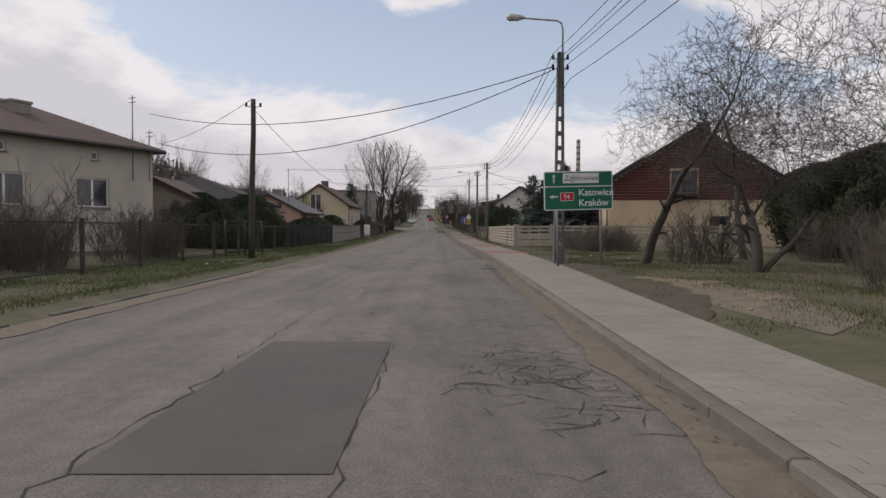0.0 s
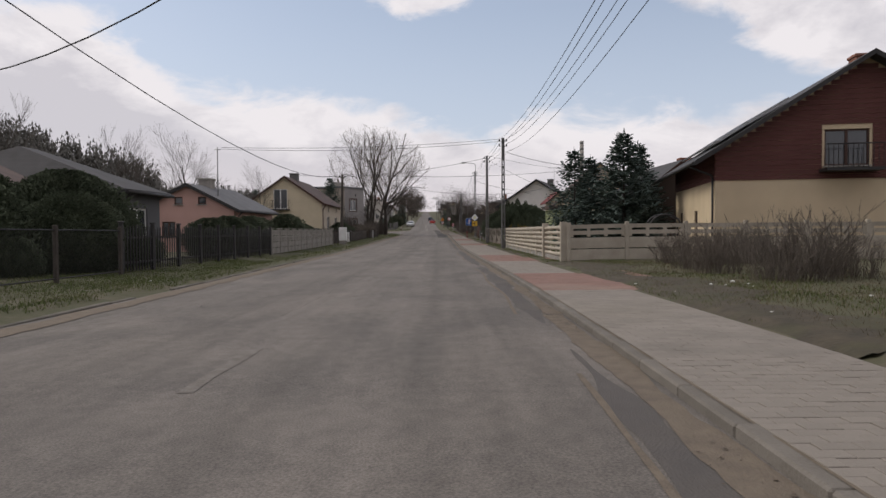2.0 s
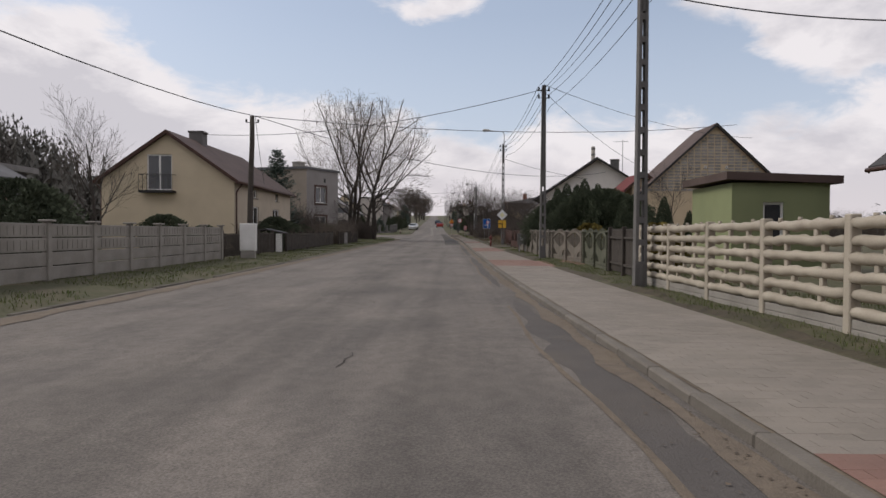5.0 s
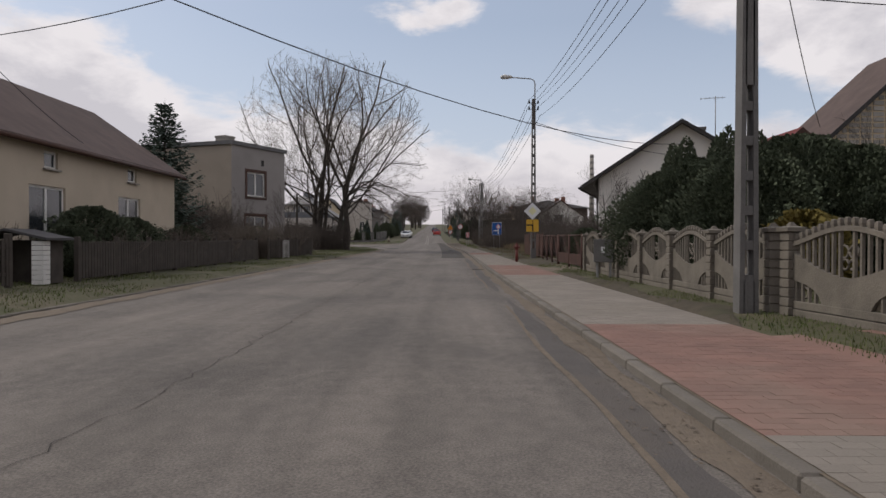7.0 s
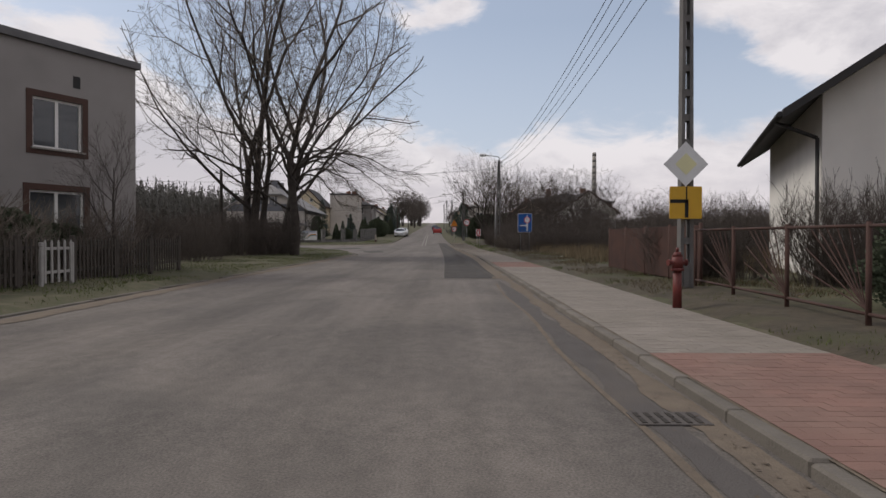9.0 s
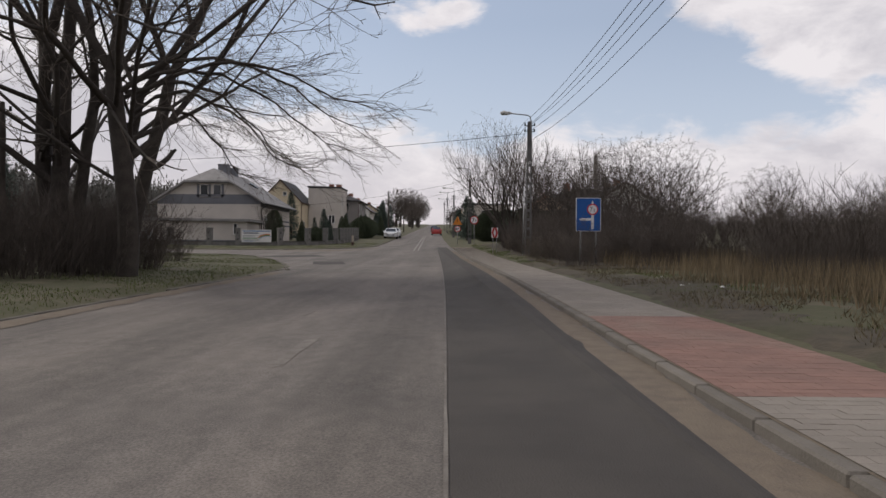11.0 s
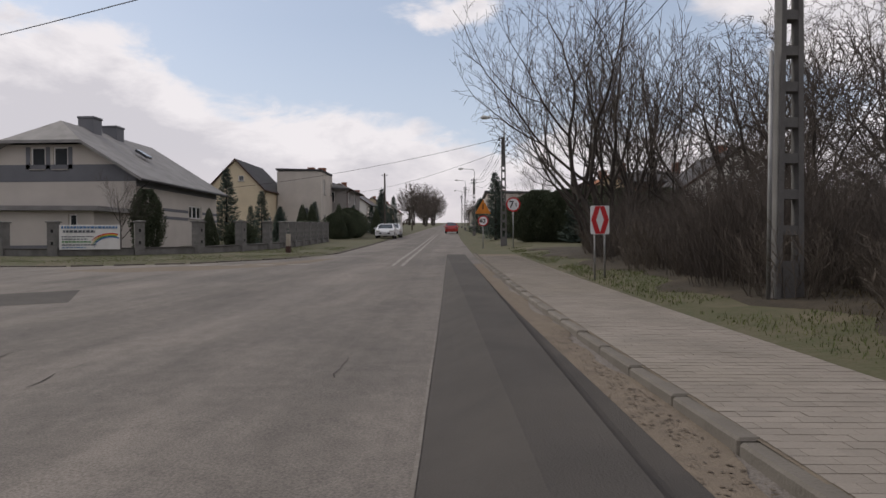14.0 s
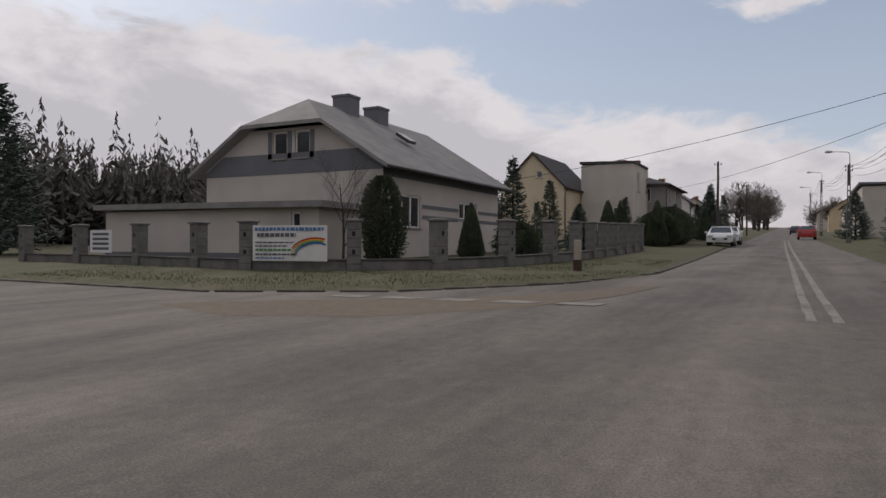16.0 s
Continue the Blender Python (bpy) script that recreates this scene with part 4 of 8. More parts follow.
R_orange = roofmat("orange_roofing", (0.36, 0.15, 0.07))

# left side
hA = house("house", -27.45, 28.4, 0.0, -23, 9.0, 12.0, 5.0, 1.9, W_A, R_brown, "beige rendered house with a shallow brown roof", wins=[("right", 7.7, 9.4, 2.1, 3.4), ("right", 3.6, 5.35, 2.1, 3.4), ("right", 8.5, 8.85, 4.2, 4.6), ("right", 4.2, 4.55, 4.2, 4.6)], roof="hip", oh=0.45, chimneys=[(6.1, 7.0, 0.95, 6.75)], trim=M["black"], chim_mat=M["concrete"])
bm = B()
for px_, h0, h1 in ((9.2, 3.4, 7.4), (9.2, 3.4, 5.9)):
    yy = 10.6 if h1 > 6 else 11.6
    tube(bm, (px_, yy, h0), (px_, yy, h1), 0.03)
    for k in range(2):
        tube(bm, (px_ - 0.2, yy, h1 - 0.12 - 0.2 * k), (px_ + 0.2, yy, h1 - 0.12 - 0.2 * k), 0.02)
part("service_mast", bm, M["steel"], hA, "steel mast with insulators for the supply wires")
house("shed", -18.6, 39.2, 0.05, 0, 5.5, 4.0, 2.45, 1.3, W_tan, R_brown, "small tan rendered shed with a brown pitched roof", "shed", oh=0.25, of=0.25, gutter=False)
house("house", -20.5, 45.6, 0.0, 0, 8.7, 3.6, 2.75, 1.6, W_dark, R_dark, "dark low house with a dark hipped roof", wins=[("front", 5.6, 6.7, 0.9, 2.1), ("front", 7.4, 7.9, 1.2, 2.0), ("right", 0.8, 2.4, 1.0, 2.1)], roof="hip", oh=0.4, trim=M["black"])
house("garage", -25.5, 71.0, 0.1, 0, 9.0, 6.0, 3.2, 0.1, W_dark, R_light, "flat-roofed dark outbuilding with a pale roof edge", "garage", roof="flat", oh=0.3)
hP = house("house", -17.55, 60.8, 0.0, -2, 5.5, 8.0, 2.45, 1.4, W_pink, R_grey, "pink rendered bungalow with a grey pitched roof", wins=[("front", 1.95, 2.45, 2.75, 3.2), ("front", 3.35, 3.85, 2.75, 3.2), ("front", 1.2, 2.0, 0.9, 1.75)], oh=0.35, of=0.25, chimneys=[(2.7, 3.2, 0.75, 4.5)], frame_mat=M["brownframe"], trim=M["black"], chim_mat=M["concrete"])
bm = B()
tube(bm, (4.2, 1.0, 2.8), (4.2, 1.0, 6.2), 0.035)
tube(bm, (4.0, 1.0, 6.05), (4.4, 1.0, 6.05), 0.02)
part("service_mast", bm, M["steel"], hP, "thin steel mast on the roof")
hY = house("house", -18.4, 86.6, 0.05, 0, 7.05, 12.9, 3.75, 2.45, W_yel, R_brown, "yellow rendered house with a brown pitched roof",
           wins=[("front", 2.4, 3.75, 3.2, 5.1), ("right", 3.6, 4.3, 3.0, 3.5), ("right", 8.7, 9.4, 3.05, 3.55), ("right", 2.9, 4.7, 0.85, 2.5), ("right", 8.0, 9.7, 0.85, 2.5)],
           oh=0.3, of=0.3, chimneys=[(3.5, 4.5, 0.8, 6.95)], chim_mat=M["polec"], sidewall={"right": W_tan2}, trim=M["brownframe"])
bm = B()
for k in range(9):
    tube(bm, (2.2 + k * 0.22, -0.55, 3.15), (2.2 + k * 0.22, -0.55, 4.0), 0.014, n=5)
for zz in (3.15, 4.0):
    tube(bm, (2.2, -0.55, zz), (3.96, -0.55, zz), 0.02, n=5)
    for xx in (2.2, 3.96):
        tube(bm, (xx, -0.55, zz), (xx, 0.0, zz), 0.02, n=5)
box(bm, 2.2, 3.96, -0.57, 0.0, 3.05, 3.13)
part("balcony", bm, M["black"], hY, "small black railed balcony")
hG = house("house", -20.6, 114.8, 0.15, -26, 9.0, 4.75, 6.55, 0.15, W_grey, R_grey, "plain grey flat-roofed two-storey house with brown window surrounds",
           wins=[("right", 1.3, 2.85, 3.6, 5.05), ("right", 1.2, 2.9, 0.9, 2.4), ], roof="flat", oh=0.12, chimneys=[(6.4, 2.2, 0.8, 7.45)], chim_mat=M["concrete"], sidewall={"front": W_tan})
for a, b, c, d in ((1.12, 3.03, 3.42, 5.23), (1.02, 3.08, 0.72, 2.58)):
    for q in ((a, b, c, c + 0.18), (a, b, d - 0.18, d), (a, a + 0.18, c + 0.18, d - 0.18), (b - 0.18, b, c + 0.18, d - 0.18)):
        bm = B()
        box(bm, 9.0, 9.02, q[0], q[1], q[2], q[3])
        part("window_surround", bm, M["brownframe"], hG, "brown painted window surround")

bm = B()
box(bm, 9.0, 9.012, 2.55, 2.78, 5.5, 5.85)
part("vent", bm, M["signblack"], hG, "dark attic vent")
# corner house
hH = house("house", -26.8, 175.5, 0.95, 0, 9.4, 11.5, 4.1, 2.95, W_beige2, R_light, "pale corner house with a half-hipped grey roof and slate bands",
           wins=[("front", 3.85, 4.62, 4.45, 5.6), ("front", 5.04, 5.82, 4.45, 5.6), ("right", 1.5, 3.0, 1.55, 2.9), ("right", 6.8, 8.8, 2.1, 2.9)], oh=0.55, of=0.6, jerk=2.1,
           chimneys=[(4.8, 4.0, 0.9, 7.85), (4.8, 6.6, 0.9, 7.75)], trim=M["black"], chim_mat=W_band)
bm = B()
poly(bm, [(0.0, -0.02, 3.8), (9.4, -0.02, 3.8), (9.4, -0.02, 4.02), (8.36, -0.02, 4.68), (1.04, -0.02, 4.68), (0.0, -0.02, 4.02)], 0.02, (0, 1, 0))
box(bm, 9.4, 9.42, 0.0, 11.5, 3.55, 4.08)
for zz in (2.4, 1.95):
    for a, b in ((0, 1.35), (3.15, 6.65), (8.95, 11.5)):
        box(bm, 9.4, 9.42, a, b, zz, zz + 0.17)
for fx in (3.6, 4.66, 5.84):
    box(bm, fx, fx + 0.22 if fx < 5.9 else fx + 0.22, -0.02, 0.0, 4.45, 5.6)
part("band", bm, W_band, hH, "dark slate-grey painted bands")
bm = B()
m45 = Matrix.Translation((7.3, 5.3, 5.85)) @ Matrix.Rotation(math.atan2(2.95, 4.7), 4, "Y")
box(bm, -0.4, 0.4, -0.35, 0.35, -0.05, 0.1, m45)
part("skylight", bm, M["glass"], hH, "roof window in the grey slope")
hN = house("annex", -28.4, 171.6, 0.9, 0, 10.9, 3.9, 2.15, 0.1, W_beige2, R_light, "low pale flat-roofed annex behind the pillar fence", "annex", wins=[("front", 9.7, 10.1, 1.0, 2.0)], roof="flat", oh=0.35)
bm = B()
box(bm, -0.02, 10.92, -0.02, 0.0, -0.3, 0.55)
part("plinth_band", bm, W_band, hN, "dark grey painted base band")
# houses up the hill
house("house", -27.2, 211.5, 2.0, 0, 5.8, 9.5, 5.2, 3.0, W_yel, R_dark, "yellow gabled house up the hill", wins=[("front", 3.2, 3.8, 6.0, 6.6), ("right", 2, 3.2, 1.0, 2.4)], oh=0.25, of=0.2)
house("house", -21.3, 216.5, 2.0, 0, 4.9, 6.0, 7.5, 0.15, W_beige2, R_dark, "cream flat-roofed house block", wins=[("right", 1.4, 2.4, 5.0, 6.8), ("right", 5.4, 6.6, 5.2, 6.6), ("front", 3.0, 4.0, 2.2, 3.5), ("right", 1.4, 2.6, 1.4, 2.8)], roof="flat", oh=0.12, chimneys=[(2.4, 6.5, 0.7, 8.6)])
house("house", -21.5, 223.0, 2.2, 0, 6.8, 10.5, 5.9, 1.2, W_grey, R_dark, "grey rendered two-storey house", wins=[("right", 1.5, 2.7, 4.2, 5.6), ("right", 6.0, 7.2, 4.2, 5.6), ("right", 6.5, 7.8, 1.2, 2.6), ("front", 4.2, 5.4, 4.2, 5.5)], roof="hip", oh=0.5, chimneys=[(3.4, 2.5, 0.8, 8.6)])
for k, (hx_, hy_, wm, rm) in enumerate(((-23, 242, W_white, R_grey), (-25, 268, W_A, R_brown), (-26, 300, W_yel, R_dark), (-28, 345, W_white, R_red))):
    house("house", hx_, hy_, gz(hy_), 0, 8, 10, 4.5, 2.8, wm, rm, "far house among garden trees", wins=[("front", 2, 3.2, 1.5, 2.8), ("right", 2, 3.4, 1.4, 2.7), ("right", 6, 7.4, 1.4, 2.7)], chimneys=[(4, 4, 0.7, 7.9)])

# right side
hR = house("house", 10.9, 47.5, 0.0, -10, 11.0, 9.5, 4.2, 3.45, W_cream, R_dark, "cream and dark-red boarded house with a dark roof",
           wins=[("front", 4.0, 5.6, 3.55, 4.95), ("front", 6.4, 7.6, 0.9, 2.0), ("left", 1.2, 2.1, 0.8, 1.95), ("left", 5.2, 5.9, 0.8, 1.95)], oh=0.9, of=0.7, frame_mat=M["brownframe"], trim=M["black"], chimneys=[(6.5, 3, 0.8, 8.4)])
bm = B()
for k in range(25):
    z0 = 3.05 + k * 0.19
    if z0 > 7.45:
        break
    hw = 5.5 if z0 < 4.2 else 5.5 * (1 - (z0 + 0.19 - 4.2) / 3.45)
    if hw < 0.3:
        break
    spans = [(5.5 - hw, 5.5 + hw)]
    if 3.4 < z0 + 0.1 < 5.05:
        spans = [(5.5 - hw, 3.9), (5.7, 5.5 + hw)] if hw > 1.7 else []
    for a, b in spans:
        box(bm, a, b, -0.035, 0.0, z0, z0 + 0.175)
    if z0 < 4.05:
        box(bm, -0.035, 0.0, 0.0, 9.5, z0, z0 + 0.175)
part("cladding", bm, W_red, hR, "dark red horizontal boards")
bm = B()
box(bm, 3.8, 5.8, -0.9, 0.0, 3.3, 3.42)
for k in range(12):
    tube(bm, (3.85 + k * 0.173, -0.86, 3.42), (3.85 + k * 0.173, -0.86, 4.3), 0.015, n=5)
tube(bm, (3.8, -0.86, 4.3), (5.8, -0.86, 4.3), 0.025, n=6)
part("balcony", bm, M["black"], hR, "small dark railed balcony")
for k in range(5):
    bm = B()
    sl = math.atan2(3.45, 5.5)
    ms = Matrix.Translation((0.2, 1.0 + k * 1.72, 4.2 + 0.2 * 3.45 / 5.5 + 0.3)) @ Matrix.Rotation(-sl, 4, "Y")
    box(bm, 0.0, 3.0, -0.82, 0.82, 0.0, 0.04, ms)
    pnl = part("solar_panel", bm, M["glass"], hR, "dark glossy solar panel in a pale frame")
    bm = B()
    for q in ((-0.03, 3.03, -0.86, -0.82), (-0.03, 3.03, 0.82, 0.86), (-0.03, 0.0, -0.82, 0.82), (3.0, 3.03, -0.82, 0.82)):
        box(bm, q[0], q[1], q[2], q[3], -0.02, 0.05, ms)
    part("panel_frame", bm, M["steel"], pnl)
house("barn", 11.6, 60.5, 0.0, 0, 5.0, 8.0, 3.0, 2.0, W_brown, R_dark, "dark brown boarded barn behind the spruces", "barn", oh=0.3, chimneys=[(3.2, 1.5, 0.6, 5.4)])
house("shed", 8.1, 70.0, 0.0, 0, 2.8, 3.2, 2.55, 0.1, W_green, R_brown, "small green rendered shed with a brown flat roof", "shed", wins=[("front", 0.9, 1.5, 0.9, 2.0)], roof="flat", oh=0.25)
hB = house("house", 12.9, 95.8, 0.05, 0, 9.2, 3.6, 4.0, 4.2, W_cream, R_brown, "unfinished gabled house with bare block gable and dark roof", wins=[("front", 7.0, 8.4, 1.0, 2.3), ("front", 3.9, 4.1, 5.4, 5.6), ("front", 5.3, 5.5, 5.4, 5.6)], oh=0.5, of=0.3, trim=M["black"])
bv, bf = [], []
rb = random.Random(8)
zc = 3.9
rowi = 0
while zc < 7.7:
    hw = 4.6 * (1 - (zc + 0.24 - 4.0) / 4.2) if zc > 3.8 else 4.6
    u = 4.6 - hw + 0.05 - (0.22 if rowi % 2 else 0)
    while u < 4.6 + hw - 0.1:
        a, b = max(u, 4.6 - hw + 0.03), min(u + 0.37, 4.6 + hw - 0.03)
        if b - a > 0.12 and not (5.3 < zc + 0.12 < 5.75 and (3.8 < (a + b) / 2 < 4.2 or 5.2 < (a + b) / 2 < 5.6)):
            d = -0.03 - rb.uniform(0, 0.012)
            k = len(bv)
            bv += [(a, 0, zc), (b, 0, zc), (b, 0, zc + 0.145), (a, 0, zc + 0.145), (a, d, zc), (b, d, zc), (b, d, zc + 0.145), (a, d, zc + 0.145)]
            bf += [(k + 4, k + 5, k + 6, k + 7), (k, k + 1, k + 5, k + 4), (k + 1, k + 2, k + 6, k + 5), (k + 2, k + 3, k + 7, k + 6), (k + 3, k, k + 4, k + 7)]
        u += 0.44
    zc += 0.2
    rowi += 1
tagged(raw("blockwork", bv, bf, M["block"], hB), "bare grey building blocks with pale joints", kind="stuff")
house("porch", 12.4, 97.0, 0.05, 0, 1.6, 4.0, 4.4, 0.7, W_cream, R_red, "side porch with a red sheet roof", "porch", oh=0.6, gutter=False)
W_plinth = wallmat("red_brown_plinth", (0.16, 0.075, 0.055))
hW = house("house", 8.2, 108.3, 0.05, -18.4, 8.5, 9.3, 4.4, 2.75, W_white, R_dark, "white rendered house with a plain gable and dark eaves", wins=[], oh=0.9, of=0.7, chimneys=[(5.2, 4.5, 0.7, 7.6)], trim=M["black"], chim_mat=M["polec"])
bm = B()
tube(bm, (6.0, 2.6, 6.0), (6.0, 2.6, 9.0), 0.025)
tube(bm, (5.2, 2.6, 8.9), (6.5, 2.6, 8.9), 0.015)
for k in range(6):
    tube(bm, (5.25 + k * 0.22, 2.3, 8.9), (5.25 + k * 0.22, 2.9, 8.9), 0.01, n=4)
part("aerial", bm, M["steel"], hW, "rooftop television aerial")
bm = B()
box(bm, 0.0, 8.5, -0.03, 0.0, -0.3, 1.0)
part("plinth_band", bm, W_plinth, hW, "red-brown painted base band")
house("house", 15, 228, 2.4, 0, 17, 10, 6.6, 1.8, W_brown, R_dark, "long dark house behind the thicket", wins=[("front", 3, 4.4, 3.5, 5), ("front", 9, 10.4, 3.5, 5)], chimneys=[(5, 3, 0.9, 9.3), (12, 3, 0.9, 9.3)], roof="hip")
house("house", 9.0, 204, 1.8, 0, 8, 9, 3.2, 2.6, W_cream, R_orange, "cream house with an orange roof", wins=[("left", 2, 3.3, 1, 2.2), ("left", 5.5, 6.8, 1, 2.2), ("front", 3, 4.4, 1, 2.2)], chimneys=[(4, 4, 0.7, 6.6)])
house("house", 16.0, 192, 1.4, 0, 8, 9, 4.2, 2.8, W_white, R_dark, "white gabled house behind a hedge", wins=[("front", 3, 4.4, 3.4, 4.6), ("left", 2, 3.4, 1, 2.4)], chimneys=[(4, 4, 0.7, 7.7)])
house("house", 2.5, 232, 2.55, 0, 8, 14, 5.4, 0.2, W_beige2, R_grey, "long pale flat-roofed house up the hill", wins=[("left", 2, 3.4, 3.2, 4.5), ("left", 6, 7.4, 3.2, 4.5), ("left", 10, 11.4, 3.2, 4.5), ("front", 3, 4.5, 3.2, 4.5)], roof="flat", oh=0.3)
for hx_, hy_, wm, rm in ((3, 268, W_white, R_dark), (2, 300, W_cream, R_brown), (1, 350, W_A, R_dark)):
    house("house", hx_, hy_, gz(hy_), 0, 8, 10, 4.5, 2.6, wm, rm, "far house beside the rising road", wins=[("left", 2, 3.4, 1.4, 2.7), ("left", 6, 7.4, 1.4, 2.7), ("front", 3, 4.4, 1.4, 2.7)], chimneys=[(4, 4, 0.7, 7.7)])


# ---- poles, lamps, wires ----
def lattice_pole(x, y, h, label, w0=0.36, w1=0.2, solid_top=1.6, lean=0.0, lamp=None, cross=True, lift=1.08):
    """Concrete lattice pole: two flanges, rungs, solid head; lamp: arm reach towards the road."""
    z = gh(x, y) - 0.05
    t = thing("utility_pole", x, y, z, 0, label, "utility pole", "roadside utility poles")
    t.matrix_basis = pose(x, y, z, 0, lean, 0)
    bm = B()
    dep = 0.11

    def wid(s):
        return w0 + (w1 - w0) * s / h
    for sg in (-1, 1):
        bm = B()
        rings = []
        for s_, fl in ((0, 0.07), (h * 0.5, 0.065), (h, 0.06)):
            a, f = sg * wid(s_) / 2, sg * (wid(s_) / 2 - fl)
            rings.append([bm.verts.new(p) for p in ((a, -dep, s_), (f, -dep, s_), (f, dep, s_), (a, dep, s_))])
        for A, C in zip(rings, rings[1:]):
            for k in range(4):
                bm.faces.new((A[k], A[(k + 1) % 4], C[(k + 1) % 4], C[k]))
        bm.faces.new(rings[-1])
        part("shaft", bm, M["polec"], t)
    s = 0.45
    bm = B()
    box(bm, -w0 / 2 + 0.06, w0 / 2 - 0.06, -dep, dep, 0, 0.5)
    part("foot", bm, M["polec"], t)
    while s < h - solid_top:
        ww = wid(s) / 2 - 0.055
        bm = B()
        box(bm, -ww, ww, -dep * 0.9, dep * 0.9, s, s + 0.13)
        part("rung", bm, M["polec"], t)
        s += 0.48
    ww = wid(h - solid_top) / 2 - 0.05
    bm = B()
    box(bm, -ww, ww, -dep, dep, h - solid_top, h)
    part("solid_head", bm, M["polec"], t)
    if cross:
        for k in range(4):
            bm = B()
            zz = h - 0.15 - 0.32 * (k // 2)
            sg = -1 if k % 2 else 1
            xa = sg * (w1 / 2 + 0.14)
            tube(bm, (0, 0, zz - 0.06), (xa, 0, zz - 0.06), 0.015, n=5)
            tube(bm, (xa, 0, zz - 0.08), (xa, 0, zz + 0.02), 0.04, 0.05)
            tube(bm, (xa, 0, zz + 0.02), (xa, 0, zz + 0.09), 0.035, 0.03)
            part("insulator", bm, M["signblack"], t)
    if lamp:
        bm = B()
        pts = [(0.05, -0.12, h - 1.0), (0.05, -0.12, h + lift - 0.33), (0.0, -0.12, h + lift - 0.16), (-0.14, -0.12, h + lift - 0.08), (-lamp, -0.12, h + lift)]
        pipe(bm, pts, 0.03, 8)
        arm = part("lamp_arm", bm, M["steel"], t, "bent grey steel lamp arm")
        bm = B()
        for x0, x1, r0, r1 in ((0.05, -0.12, 0.05, 0.1), (-0.12, -0.4, 0.1, 0.13), (-0.4, -0.55, 0.13, 0.06)):
            tube(bm, (-lamp + x0, -0.12, h + lift), (-lamp + x1, -0.12, h + lift + 0.03), r0, r1, 10)
        part("lamp_head", bm, M["lampglass"], arm, "pale lamp housing")
    return t


def round_pole(x, y, h, label, r=0.12, lean=0.0):
    z = gh(x, y) - 0.05
    t = thing("wooden_pole", x, y, z, 0, label, "utility pole", "roadside utility poles")
    t.matrix_basis = pose(x, y, z, 0, lean, 0)
    bm = B()
    pipe(bm, [(0.012 * math.sin(2 * k), 0.01 * math.cos(3 * k), h * k / 5) for k in range(6)], [r * (1 - 0.06 * k) for k in range(6)], 10)
    part("shaft", bm, M["wood"], t)
    for sg in (-1, 1):
        bm = B()
        tube(bm, (0, 0, h - 0.3), (sg * 0.25, 0, h - 0.25), 0.015, n=5)
        tube(bm, (sg * 0.25, 0, h - 0.27), (sg * 0.25, 0, h - 0.13), 0.04)
        part("insulator", bm, M["signblack"], t)
    return t


POLES = [(3.55, 24.6, 7.0), (4.1, 65.0, 7.2), (4.12, 80.5, 7.6), (4.4, 106.2, 8.2), (3.95, 149.8, 7.2), (1.8, 180.0, 6.3), (0.6, 218.0, 6.5), (-0.4, 258.0, 7.5)]
lattice_pole(3.55, 24.6, 7.0, "grey concrete lattice pole with a street lamp", lamp=1.25, solid_top=1.7)
lattice_pole(4.1, 65.0, 7.2, "slim grey concrete lattice pole by the fence", w0=0.26, w1=0.17, solid_top=1.3)
lattice_pole(4.12, 80.5, 7.6, "weathered concrete pole beside the ornamental fence", w0=0.27, w1=0.16, solid_top=4.4)
lattice_pole(4.4, 106.2, 8.2, "concrete lattice pole with lamp and road signs", w0=0.26, w1=0.17, solid_top=1.4, lamp=1.15)
pole_e = lattice_pole(3.95, 149.8, 7.2, "concrete lattice pole with a street lamp at the thicket", w0=0.36, w1=0.22, lamp=1.05, solid_top=2.1, lean=0.5, lift=0.4)
bm = B()
tube(bm, (-0.27, -0.05, 0.0), (-0.25, -0.05, 3.4), 0.03)
part("cable_pipe", bm, M["steel"], pole_e, "thin grey cable pipe up the pole")
lattice_pole(1.8, 180.0, 6.3, "concrete lattice pole with a lamp up the hill", lamp=0.75, solid_top=1.7)
lattice_pole(0.6, 218.0, 6.5, "far concrete lattice pole with a lamp", lamp=1.2)
lattice_pole(-0.4, 258.0, 7.5, "far concrete lattice pole with a lamp", lamp=1.2)
lattice_pole(-1.2, 298.0, 7.5, "far concrete lattice pole with a lamp", lamp=1.2)
round_pole(-7.1, 26.4, 5.7, "dark wooden utility pole on the grass verge", lean=1.0)
round_pole(-8.45, 79.3, 6.0, "dark wooden utility pole beside a grey cabinet", 0.14, lean=1.2)
round_pole(-13.5, 133.0, 5.0, "wooden pole among the roadside trees")
round_pole(-48.0, 176.2, 6.2, "wooden pole along the side street")
round_pole(-9.0, 214.0, 6.8, "far wooden utility pole")
round_pole(-9.8, 262.0, 7.5, "far wooden utility pole")


def wire(a, b, sag, name="overhead_wire", r=0.011, label="thin black overhead wire"):
    a, b = Vector(a), Vector(b)
    bm = B()
    n = 14
    pts = []
    for k in range(n + 1):
        t = k / n
        p = a.lerp(b, t)
        p.z -= sag * 4 * t * (1 - t)
        pts.append(p)
    pipe(bm, pts, r, 4)
    return tagged(new(name, mesh_from(bm, name, M["wire"])), label, "wire", "overhead wires")


